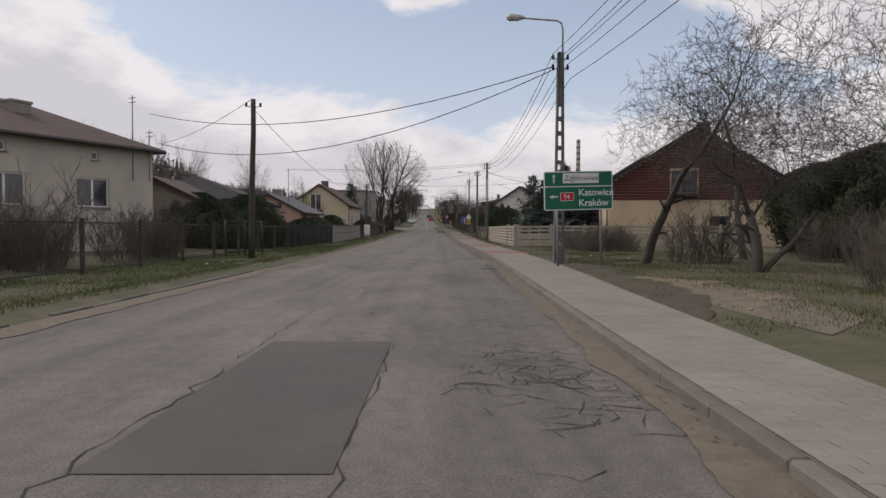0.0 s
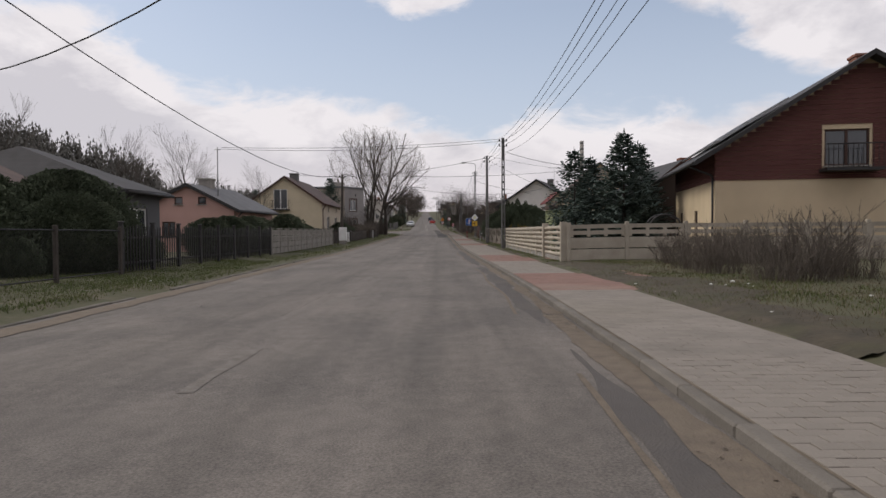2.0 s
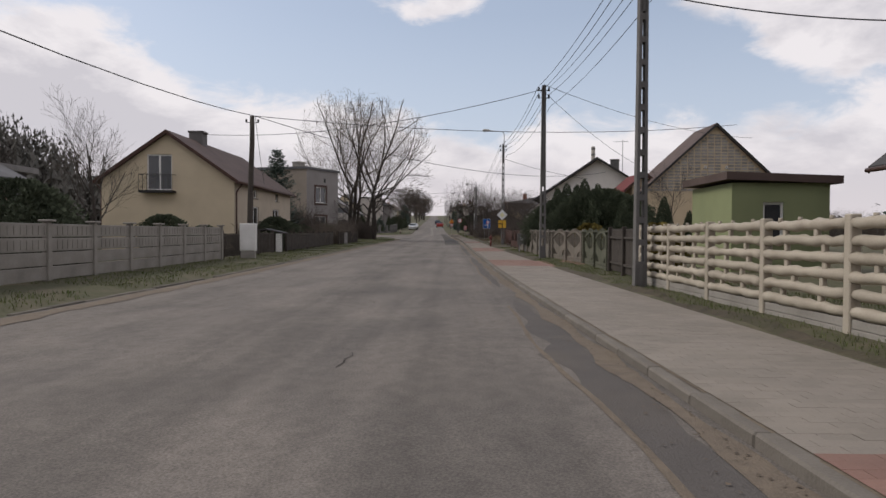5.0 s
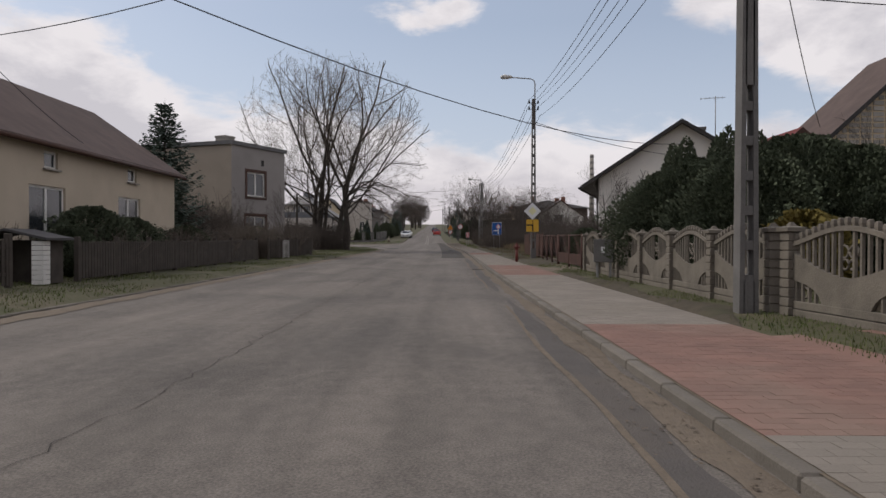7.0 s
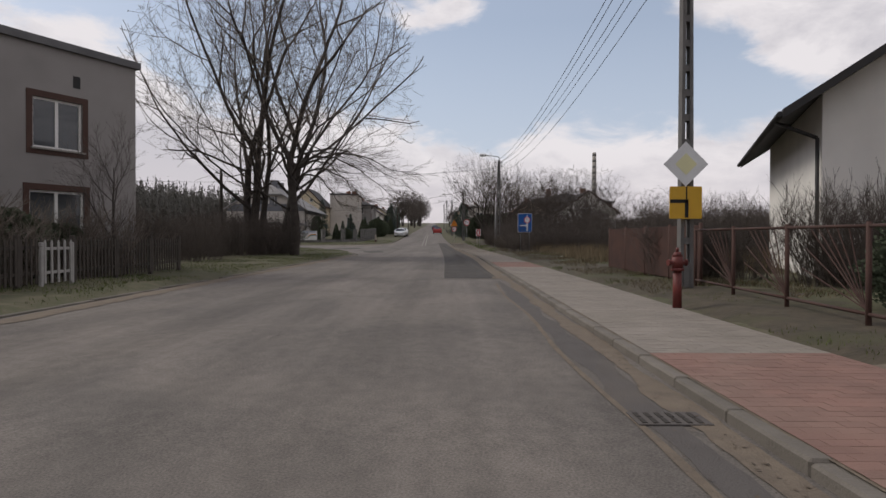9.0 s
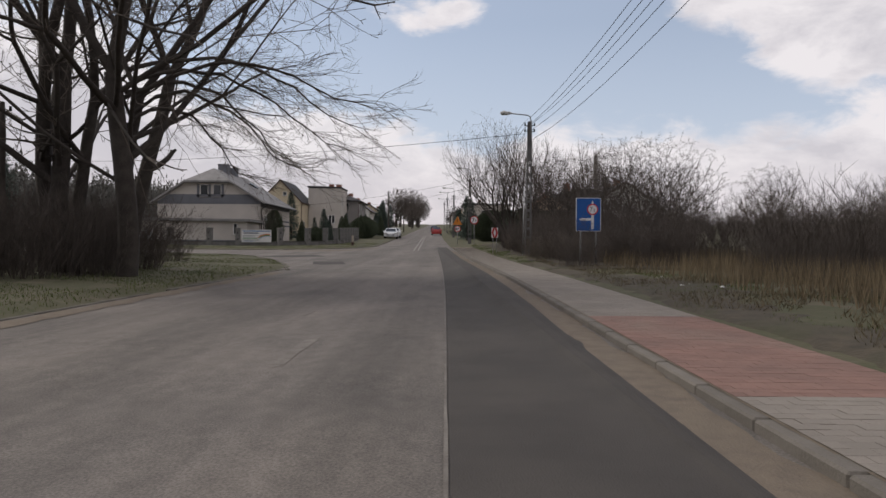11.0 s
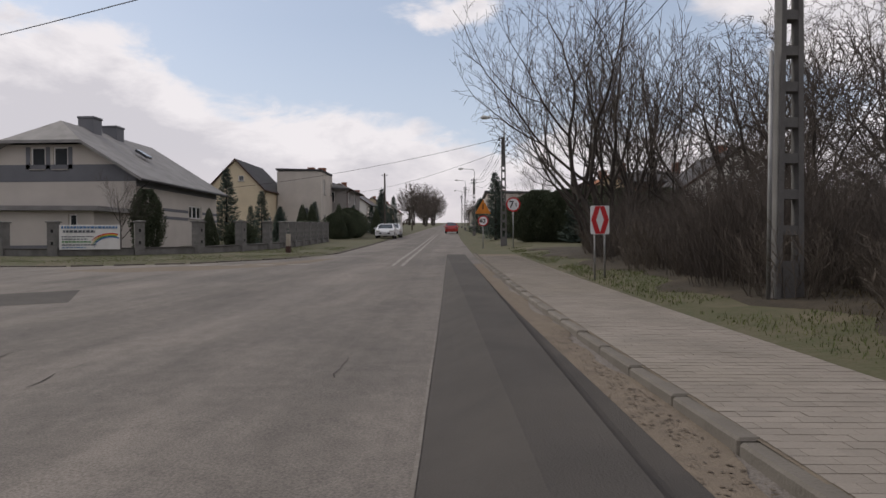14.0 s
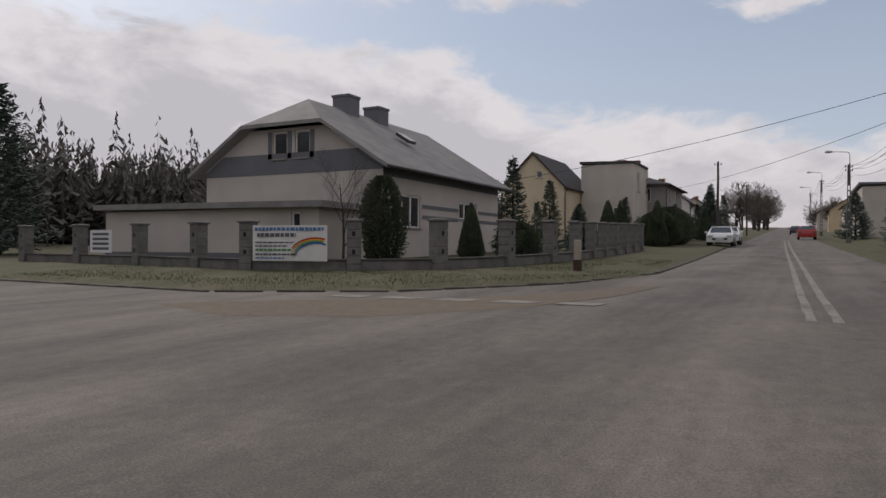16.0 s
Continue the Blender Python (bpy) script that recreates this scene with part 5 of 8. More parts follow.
tops = [(4.2, -25.0, gz(-25) + 7.2)] + [(px_, py_, gh(px_, py_) + ph) for px_, py_, ph in POLES] + [(-1.2, 298.0, gz(298) + 7.5)]
for (x0, y0, z0), (x1, y1, z1) in zip(tops, tops[1:]):
    for dx, dz in ((-0.25, -0.1), (0.25, -0.1), (-0.25, -0.42), (0.25, -0.42), (0.32, -0.9)):
        wire((x0 + dx, y0, z0 + dz), (x1 + dx, y1, z1 + dz), min(1.15, 0.9 * ((y1 - y0) / 40) ** 1.4))
PA, PB, PC, PD, PE, PF = [Vector(t) for t in tops[1:7]]
LN, L2 = Vector((-7.1, 26.4, 5.75)), Vector((-8.2, 79.3, 5.95))
wire(PA + Vector((-0.2, 0, -0.5)), (-16.0, 39.3, 7.3), 1.15, r=0.016)
wire(PA + Vector((-0.2, 0, -0.6)), (-15.8, 40.3, 5.8), 1.5, r=0.016)
wire(LN, (-15.9, 40.3, 5.8), 0.25)
wire(LN + Vector((0, 0, -0.2)), L2, 1.5, r=0.014)
wire((-13.1, 61.8, 6.2), PB + Vector((0, 0, -0.1)), 0.25)
wire((-13.1, 61.8, 6.1), PB + Vector((0, 0, -0.25)), 0.3)
wire((-14.9, 91.1, 6.85), PC + Vector((0, 0, -0.2)), 0.7, r=0.014)
wire(L2, (16.5, 90.0, 7.4), 0.55, r=0.014)
wire(L2, (13.0, 107.0, 6.2), 1.2, r=0.014)
wire(L2, (-11.2, 92.0, 4.0), 0.3)
wire(PC + Vector((0, 0, -0.3)), (13.5, 96.0, 5.2), 0.4)
wire(PB + Vector((0, 0, -0.9)), (10.5, 62.0, 4.8), 0.3, r=0.014)
wire(PD + Vector((0, 0, -1.2)), (17.0, 108.0, 5.5), 0.6, r=0.014)
wire(PC, (20, 96, 7.5), 0.5)
wire(PE + Vector((-0.2, 0, -0.7)), (-48.0, 176.0, 9.0), 0.9, r=0.013)
wire(PF + Vector((0, 0, -0.1)), (-17.0, 186.5, 5.2), 0.35)
wire(PF + Vector((0, 0, -0.8)), (-16.0, 224, 7.5), 0.6)


# ---- signs ----
def text_mesh(txt, size, material, parent, m, name="lettering", bold=0.0):
    cu = bpy.data.curves.new(name, "FONT")
    cu.body, cu.size, cu.extrude, cu.offset = txt, size, 0.001, bold
    cu.align_x, cu.align_y = "LEFT", "BOTTOM_BASELINE"
    tmp = bpy.data.objects.new("tmp", cu)
    scene.collection.objects.link(tmp)
    dg = bpy.context.evaluated_depsgraph_get()
    me = bpy.data.meshes.new_from_object(tmp.evaluated_get(dg))
    bpy.data.objects.remove(tmp)
    me.materials.clear()
    me.materials.append(material)
    ob = new(name, me)
    ob.parent = parent
    ob.matrix_basis = m
    return ob


FACE = Matrix.Rotation(radians(90), 4, "X")      # letters stand up and face -y


def at(x, y, z):
    return Matrix.Translation((x, y, z)) @ FACE


def plate(bm, x0, x1, z0, z1, y, t=0.02, r=0.05):
    pts = []
    for cx, cz, a0 in ((x1 - r, z1 - r, 0), (x0 + r, z1 - r, 90), (x0 + r, z0 + r, 180), (x1 - r, z0 + r, 270)):
        for k in range(4):
            a = radians(a0 + 30 * k)
            pts.append((cx + r * math.cos(a), y, cz + r * math.sin(a)))
    poly(bm, pts, t, (0, 1, 0))
    return bm


def disc(bm, cx, cz, r, y, t=0.01, n=28):
    poly(bm, [(cx + r * math.cos(2 * math.pi * k / n), y, cz + r * math.sin(2 * math.pi * k / n)) for k in range(n)], t, (0, 1, 0))
    return bm


def post(parent, x, y0, h, r=0.035, lab="galvanised steel post"):
    bm = B()
    tube(bm, (x, y0, -0.3), (x, y0, h), r, n=10)
    return part("post", bm, M["steel"], parent, lab)


# green direction sign
gs = thing("direction_sign", 3.79, 22.4, gh(3.8, 22.4), 3, "large green and white direction sign on two steel posts", "road sign")
gs.matrix_basis = pose(3.79, 22.4, gh(3.8, 22.4), 0, -1.6, 3)
sw, s0, s1 = 1.04, 1.66, 2.82
bm = plate(B(), -sw, sw, s0, s1, -0.02, 0.03, 0.06)
board = part("board", bm, M["signwhite"], gs, "white rim of the board")
part("green_field", plate(B(), -sw + 0.03, sw - 0.03, s0 + 0.03, s0 + 0.69, -0.024, 0.004, 0.04), M["signgreen"], board)
part("green_field", plate(B(), -sw + 0.03, sw - 0.03, s0 + 0.72, s1 - 0.03, -0.024, 0.004, 0.04), M["signgreen"], board)
part("name_panel", plate(B(), -0.47, 0.62, s0 + 0.8, s0 + 1.1, -0.028, 0.004, 0.02), M["signwhite"], board)
part("route_panel", plate(B(), -0.55, -0.14, s0 + 0.28, s0 + 0.53, -0.028, 0.004, 0.03), M["signwhite"], board)
part("route_panel", plate(B(), -0.535, -0.155, s0 + 0.295, s0 + 0.515, -0.032, 0.004, 0.025), M["signred"], board)
text_mesh("94", 0.2, M["signwhite"], board, at(-0.46, -0.034, s0 + 0.335))
text_mesh("Ząbkowice", 0.225, M["signblack"], board, at(-0.42, -0.03, s0 + 0.88))
text_mesh("Katowice", 0.28, M["signwhite"], board, at(0.0, -0.026, s0 + 0.43), bold=0.004)
text_mesh("Kraków", 0.28, M["signwhite"], board, at(0.0, -0.026, s0 + 0.12), bold=0.004)
bm = B()
poly(bm, [(-0.76, -0.026, s0 + 0.82), (-0.72, -0.026, s0 + 0.82), (-0.72, -0.026, s0 + 1.0), (-0.67, -0.026, s0 + 0.98), (-0.74, -0.026, s0 + 1.08), (-0.81, -0.026, s0 + 0.98), (-0.76, -0.026, s0 + 1.0)], 0.002, (0, 1, 0))
poly(bm, [(-0.62, -0.026, s0 + 0.385), (-0.62, -0.026, s0 + 0.425), (-0.78, -0.026, s0 + 0.425), (-0.76, -0.026, s0 + 0.475), (-0.88, -0.026, s0 + 0.405), (-0.76, -0.026, s0 + 0.335), (-0.78, -0.026, s0 + 0.385)], 0.002, (0, 1, 0))
part("arrow", bm, M["signwhite"], board)
post(gs, -0.65, 0.05, s1 - 0.1, 0.04)
post(gs, 0.68, 0.05, s1 - 0.1, 0.04)

# blue lane sign
bs = thing("lane_sign", 4.9, 138.6, gh(4.9, 138.6), 2, "blue lane guidance sign with a weight limit roundel", "road sign")
bm = plate(B(), -0.47, 0.47, 1.3, 2.55, -0.02, 0.03, 0.05)
board = part("board", bm, M["signwhite"], bs, "white rim of the board")
part("blue_field", plate(B(), -0.45, 0.45, 1.32, 2.53, -0.024, 0.004, 0.04), M["signblue"], board)
bm = B()
box(bm, 0.1, 0.2, -0.027, -0.024, 1.38, 1.95)
box(bm, -0.22, 0.1, -0.027, -0.024, 1.7, 1.79)
poly(bm, [(-0.22, -0.027, 1.68), (-0.22, -0.027, 1.81), (-0.36, -0.027, 1.745)], 0.003, (0, 1, 0))
part("arrow", bm, M["signwhite"], board)
bm = B()
poly(bm, [(0.11, -0.027, 2.28), (0.19, -0.027, 2.28), (0.19, -0.027, 2.36), (0.15, -0.027, 2.46), (0.11, -0.027, 2.36)], 0.003, (0, 1, 0))
part("arrow", bm, M["signwhite"], board)
part("roundel", disc(B(), 0.15, 2.12, 0.21, -0.03, 0.006), M["signred"], board)
part("roundel_face", disc(B(), 0.15, 2.12, 0.165, -0.034, 0.004), M["signwhite"], board)
text_mesh("7", 0.24, M["signblack"], board, at(0.03, -0.036, 2.04))
text_mesh("t", 0.18, M["signblack"], board, at(0.18, -0.036, 2.04))
post(bs, -0.28, 0.05, 2.5)
post(bs, 0.3, 0.05, 2.5)

# priority road diamond and plate on the lattice pole
ps = thing("priority_sign", 4.33, 106.0, gh(4.3, 106.0), 0, "white and faded yellow priority diamond with a yellow junction plate", "road sign")
bm = B()
poly(bm, [(0, -0.03, 2.0), (0.43, -0.03, 2.43), (0, -0.03, 2.86), (-0.43, -0.03, 2.43)], 0.02, (0, 1, 0))
d = part("diamond", bm, M["signwhite"], ps, "white diamond rim")
bm = B()
poly(bm, [(0, -0.036, 2.22), (0.21, -0.036, 2.43), (0, -0.036, 2.64), (-0.21, -0.036, 2.43)], 0.005, (0, 1, 0))
part("diamond_centre", bm, M["signpale"], d, "sun-faded yellow centre")
p = part("junction_plate", plate(B(), -0.31, 0.31, 1.38, 2.0, -0.03, 0.02, 0.02), M["signyellow"], ps, "yellow junction plate")
bm = B()
box(bm, -0.02, 0.05, -0.034, -0.03, 1.4, 1.74)
box(bm, -0.3, 0.05, -0.034, -0.03, 1.68, 1.75)
box(bm, 0.0, 0.025, -0.034, -0.03, 1.75, 1.99)
part("diagram", bm, M["signblack"], p)

# red and white chevron board
rs = thing("chevron_sign", 2.58, 155.7, gh(2.58, 155.7), 0, "small red and white chevron board on two posts", "road sign")
bm = plate(B(), -0.205, 0.205, 0.95, 1.58, -0.02, 0.02, 0.03)
board = part("board", bm, M["signwhite"], rs)
bm = B()
for sg in (-1, 1):
    for pts in ([(0.1, 0.96), (0.195, 1.265), (0.1, 1.57), (-0.01, 1.57), (0.085, 1.265), (-0.01, 0.96)],):
        pp = [(sg * a if sg > 0 else -a, -0.024, b) for a, b in pts]
        poly(bm, pp, 0.004, (0, 1, 0))
part("chevron", bm, M["signred"], board)
post(rs, -0.11, 0.03, 1.55, 0.022)
post(rs, 0.11, 0.03, 1.55, 0.022)


def roundel(x, y, h, r, txts, label):
    t = thing("limit_sign", x, y, gh(x, y), 8, label, "road sign", "round limit signs")
    b = part("disc", disc(B(), 0, h, r, -0.03, 0.012), M["signred"], t)
    part("face", disc(B(), 0, h, r * 0.8, -0.036, 0.005), M["signwhite"], b)
    for s, dx, sz in txts:
        text_mesh(s, sz, M["signblack"], b, at(dx, -0.038, h - sz * 0.34), bold=0.006)
    post(t, 0, 0.02, h + r * 0.6, 0.03)
    return t


roundel(2.1, 176.4, 2.25, 0.38, [("7", -0.22, 0.5), ("t", 0.1, 0.3)], "round red-rimmed seven tonne limit sign")
t40 = roundel(0.6, 179.2, 1.55, 0.3, [("40", -0.23, 0.36)], "round forty limit sign under an orange warning triangle")
bm = B()
poly(bm, [(-0.45, -0.02, 1.95), (0.45, -0.02, 1.95), (0.0, -0.02, 2.75)], 0.015, (0, 1, 0))
part("warning_triangle", bm, M["orange"], t40, "faded orange warning triangle")
bm = B()
box(bm, -0.03, 0.03, -0.026, -0.02, 2.2, 2.5)
part("symbol", bm, M["signblack"], t40)

# hydrant
hy_ = thing("fire_hydrant", 3.25, 103.2, gh(3.25, 103.2), 10, "dull red cast-iron pillar hydrant", "fire hydrant")
bm = B()
for z0, z1, r0, r1 in ((0, 0.06, 0.1, 0.1), (0.06, 0.62, 0.068, 0.065), (0.62, 0.67, 0.095, 0.095), (0.67, 0.84, 0.085, 0.085), (0.84, 0.91, 0.085, 0.045), (0.91, 0.98, 0.025, 0.025)):
    tube(bm, (0, 0, z0), (0, 0, z1), r0, r1, 14)
part("barrel", bm, M["hydrant"], hy_)
for sg in (-1, 1):
    bm = B()
    tube(bm, (0, 0, 0.75), (sg * 0.13, 0, 0.75), 0.038, n=10)
    tube(bm, (sg * 0.13, 0, 0.75), (sg * 0.155, 0, 0.75), 0.05, n=10)
    part("outlet", bm, M["hydrant"], hy_)


# ---- fences ----
def run(p0, p1, n):
    """Places and heading of n posts from p0 to p1."""
    for k in range(n):
        t = k / (n - 1)
        yield p0[0] + (p1[0] - p0[0]) * t, p0[1] + (p1[1] - p0[1]) * t


def fence_frame(p0, p1):
    return math.degrees(math.atan2(p1[1] - p0[1], p1[0] - p0[0]))


def fence(name, p0, p1, posts, label, post_fn, panel_fn, post_mat, panel_mat, cat="fence", zoff=0.0):
    f = thing(name, p0[0], p0[1], gh(*p0) + zoff, 0, label, cat)
    pts = list(run(p0, p1, posts))
    a = fence_frame(p0, p1)
    z00 = gh(*p0) + zoff
    for x, y in pts:
        bm = B()
        post_fn(bm)
        o = part("post", bm, post_mat, f)
        o.matrix_basis = pose(x - p0[0], y - p0[1], gh(x, y) + zoff - z00, 0, 0, a)
    for i, ((x0, y0), (x1, y1)) in enumerate(zip(pts, pts[1:])):
        L = math.hypot(x1 - x0, y1 - y0)
        za, zb = gh(x0, y0) + zoff - z00, gh(x1, y1) + zoff - z00
        tilt = -math.degrees(math.atan2(zb - za, L))
        m = pose(x0 - p0[0], y0 - p0[1], za, 0, tilt, a)
        for nm, bm, mt in panel_fn(L, i):
            o = part(nm, bm, mt or panel_mat, f)
            o.matrix_basis = m
    return f


def log_rail(bm, L, z, rnd, r=0.075):
    """A cast rail that looks like a knotty log."""
    n = 12
    pipe(bm, [(0.05 + (L - 0.1) * k / n, rnd.uniform(-0.012, 0.012), z + rnd.uniform(-0.014, 0.014)) for k in range(n + 1)], [r * rnd.uniform(0.8, 1.15) for k in range(n + 1)], 8)


rf_ = random.Random(12)


def log_panel(L, i):
    for k in range(6):
        bm = B()
        log_rail(bm, L, 0.235 + k * 0.196, rf_, 0.069)
        yield "rail", bm, None
    for k in range(5):
        for u in (0.28 + rf_.uniform(-0.08, 0.08), 0.66 + rf_.uniform(-0.1, 0.1)):
            bm = B()
            box(bm, L * u, L * u + rf_.uniform(0.07, 0.1), -0.03, 0.03, 0.26 + k * 0.196, 0.41 + k * 0.196, bevel=0.01)
            yield "spacer", bm, None
    for u in (0.2, 0.55, 0.8):
        bm = B()
        tube(bm, (L * u, 0, 1.25), (L * u, 0, 1.32), 0.035, 0.028, 8)
        yield "knot", bm, None
    bm = B()
    box(bm, 0.03, L - 0.03, -0.04, 0.04, -0.05, 0.06, bevel=0.006)
    yield "gravel_board", bm, M["concrete"]
    bm = B()
    box(bm, 0.03, L - 0.03, -0.035, 0.035, 0.065, 0.165, bevel=0.006)
    yield "gravel_board", bm, M["concrete"]


def post_square(w, h, cap=0.03):
    def fn(bm):
        box(bm, -w / 2, w / 2, -w / 2, w / 2, -0.2, h, bevel=0.012)
        if cap:
            box(bm, -w / 2 - cap, w / 2 + cap, -w / 2 - cap, w / 2 + cap, h, h + 0.05, bevel=0.015)
    return fn


fence("log_fence", (4.4, 49.45), (4.42, 66.0), 9, "cream cast-concrete fence of log-shaped rails", post_square(0.13, 1.32, 0), log_panel, M["cream"], M["cream"])
fence("log_gate", (4.45, 45.15), (4.41, 49.2), 2, "cream log-railed gate between two tall posts", post_square(0.24, 1.42, 0.0), lambda L, i: log_panel(L, i), M["cream"], M["cream"], "gate")


def solid_panel(L, i):
    for k in range(2):
        bm = B()
        box(bm, 0.04, L - 0.04, -0.03, 0.03, 0.02 + k * 0.42, 0.42 + k * 0.42 - 0.012, bevel=0.01)
        yield "slab", bm, None
    for k in range(2):
        bm = B()
        z0 = 0.88 + k * 0.22
        box(bm, 0.04, L - 0.04, -0.028, 0.028, z0 + 0.055, z0 + 0.2)
        for j in range(4):
            u = 0.06 + (L - 0.24) * j / 3
            box(bm, u, u + 0.12, -0.026, 0.026, z0 - 0.02, z0 + 0.1)
        yield "slotted_slab", bm, None


fence("panel_fence", (4.62, 45.0), (18.9, 43.6), 8, "cream precast panel fence with slotted top boards", post_square(0.14, 1.38, 0.0), solid_panel, M["cream"], M["cream"])


def grey_panel(L, i):
    for k in range(4):
        bm = B()
        z0 = 0.02 + k * 0.31
        box(bm, 0.05, L - 0.05, -0.03, 0.03, z0, z0 + 0.29, bevel=0.01)
        if k > 1:
            for j in range(9):
                u = 0.12 + (L - 0.3) * j / 8
                box(bm, u, u + 0.07, -0.045, 0.045, z0 + 0.05, z0 + 0.24)
        yield "slab", bm, None


fence("panel_fence", (-8.55, 55.0), (-8.9, 77.0), 12, "grey precast concrete panel fence with capped posts", post_square(0.15, 1.28, 0.06), grey_panel, M["concrete"], M["concrete"])


def picket_panel(h, gap, w, arch=0.0, mt=None):
    def fn(L, i):
        bm = B()
        for zz in (0.25, h * 0.78):
            box(bm, 0.02, L - 0.02, -0.025, 0.025, zz, zz + 0.06)
        yield "rail", bm, mt
        n = int(L / gap)
        for k in range(n):
            u = 0.08 + (L - 0.16) * k / max(n - 1, 1)
            hh = h + arch * math.sin(math.pi * u / L)
            b = B()
            box(b, u - w / 2, u + w / 2, -0.045, -0.025, 0.06, hh - 0.06)
            poly(b, [(u - w / 2, -0.045, hh - 0.06), (u + w / 2, -0.045, hh - 0.06), (u, -0.045, hh)], 0.02, (0, 1, 0))
            yield "slat", b, mt
    return fn


def tube_post(r, h):
    def fn(bm):
        tube(bm, (0, 0, -0.2), (0, 0, h), r, n=8)
    return fn


fence("metal_fence", (-8.5, 38.5), (-8.5, 54.6), 9, "dark metal picket fence with gates along the verge", post_square(0.1, 1.35, 0.02), picket_panel(1.2, 0.17, 0.05, 0.12), M["black"], M["black"])
fence("picket_fence", (-8.95, 77.3), (-8.8, 84.6), 4, "grey wooden picket fence behind the cabinet", post_square(0.12, 1.1, 0.0), picket_panel(1.0, 0.13, 0.07), M["wood"], M["wood"])
fence("board_fence", (-8.7, 87.0), (-8.9, 103.0), 9, "dark weathered board fence in front of the yellow house", post_square(0.12, 1.05, 0.0), picket_panel(0.95, 0.14, 0.115), M["wood"], M["wood"])
fence("picket_fence", (-8.6, 104.0), (-8.4, 113.5), 6, "dark picket fence in front of the grey house", post_square(0.1, 1.05, 0.0), picket_panel(0.98, 0.15, 0.06), M["wood"], M["wood"])
fence("picket_fence", (-8.5, 106.6), (-8.48, 107.7), 2, "short white picket stretch", post_square(0.08, 0.9, 0.0), picket_panel(0.95, 0.2, 0.07), M["curtain"], M["curtain"])


def mesh_panel(h, mt=None):
    def fn(L, i):
        bm = B()
        for zz in (0.1, h):
            tube(bm, (0, 0, zz), (L, 0, zz), 0.018, n=5)
        yield "rail", bm, mt
        bm = B()
        n = int(L / 0.11)
        for k in range(-int(h / 0.11), n):
            a, b = k * 0.11, k * 0.11 + (h - 0.1)
            for flip in (0, 1):
                u0, u1 = max(a, 0), min(b, L)
                if u1 <= u0:
                    continue
                z0, z1 = 0.1 + (u0 - a), 0.1 + (u1 - a)
                if flip:
                    z0, z1 = h + 0.1 - z0, h + 0.1 - z1
                tube(bm, (u0, 0, z0), (u1, 0, z1), 0.0022, n=3, caps=False)
        yield "wire_mesh", bm, mt or M["steel"]
    return fn


fence("wire_fence", (-8.3, 14.0), (-8.3, 38.0), 9, "sagging dark wire fence along a scrubby garden", post_square(0.09, 1.25, 0.0), mesh_panel(1.15, M["black"]), M["wood"], M["black"])
fence("board_fence", (4.5, 66.3), (4.75, 70.5), 3, "dark upright board fence beside the lattice pole", post_square(0.12, 1.3, 0.0), picket_panel(1.25, 0.125, 0.11), M["wood"], M["wood"])


def ring(bm, cu, cz, r, y0=-0.02, w=0.016, n=12, a0=0.0, a1=6.283):
    """A small cast scroll standing in the panel's plane."""
    pipe(bm, [(cu + r * math.cos(a0 + (a1 - a0) * k / n), y0, cz + r * math.sin(a0 + (a1 - a0) * k / n)) for k in range(n + 1)], w, 5)
    return bm


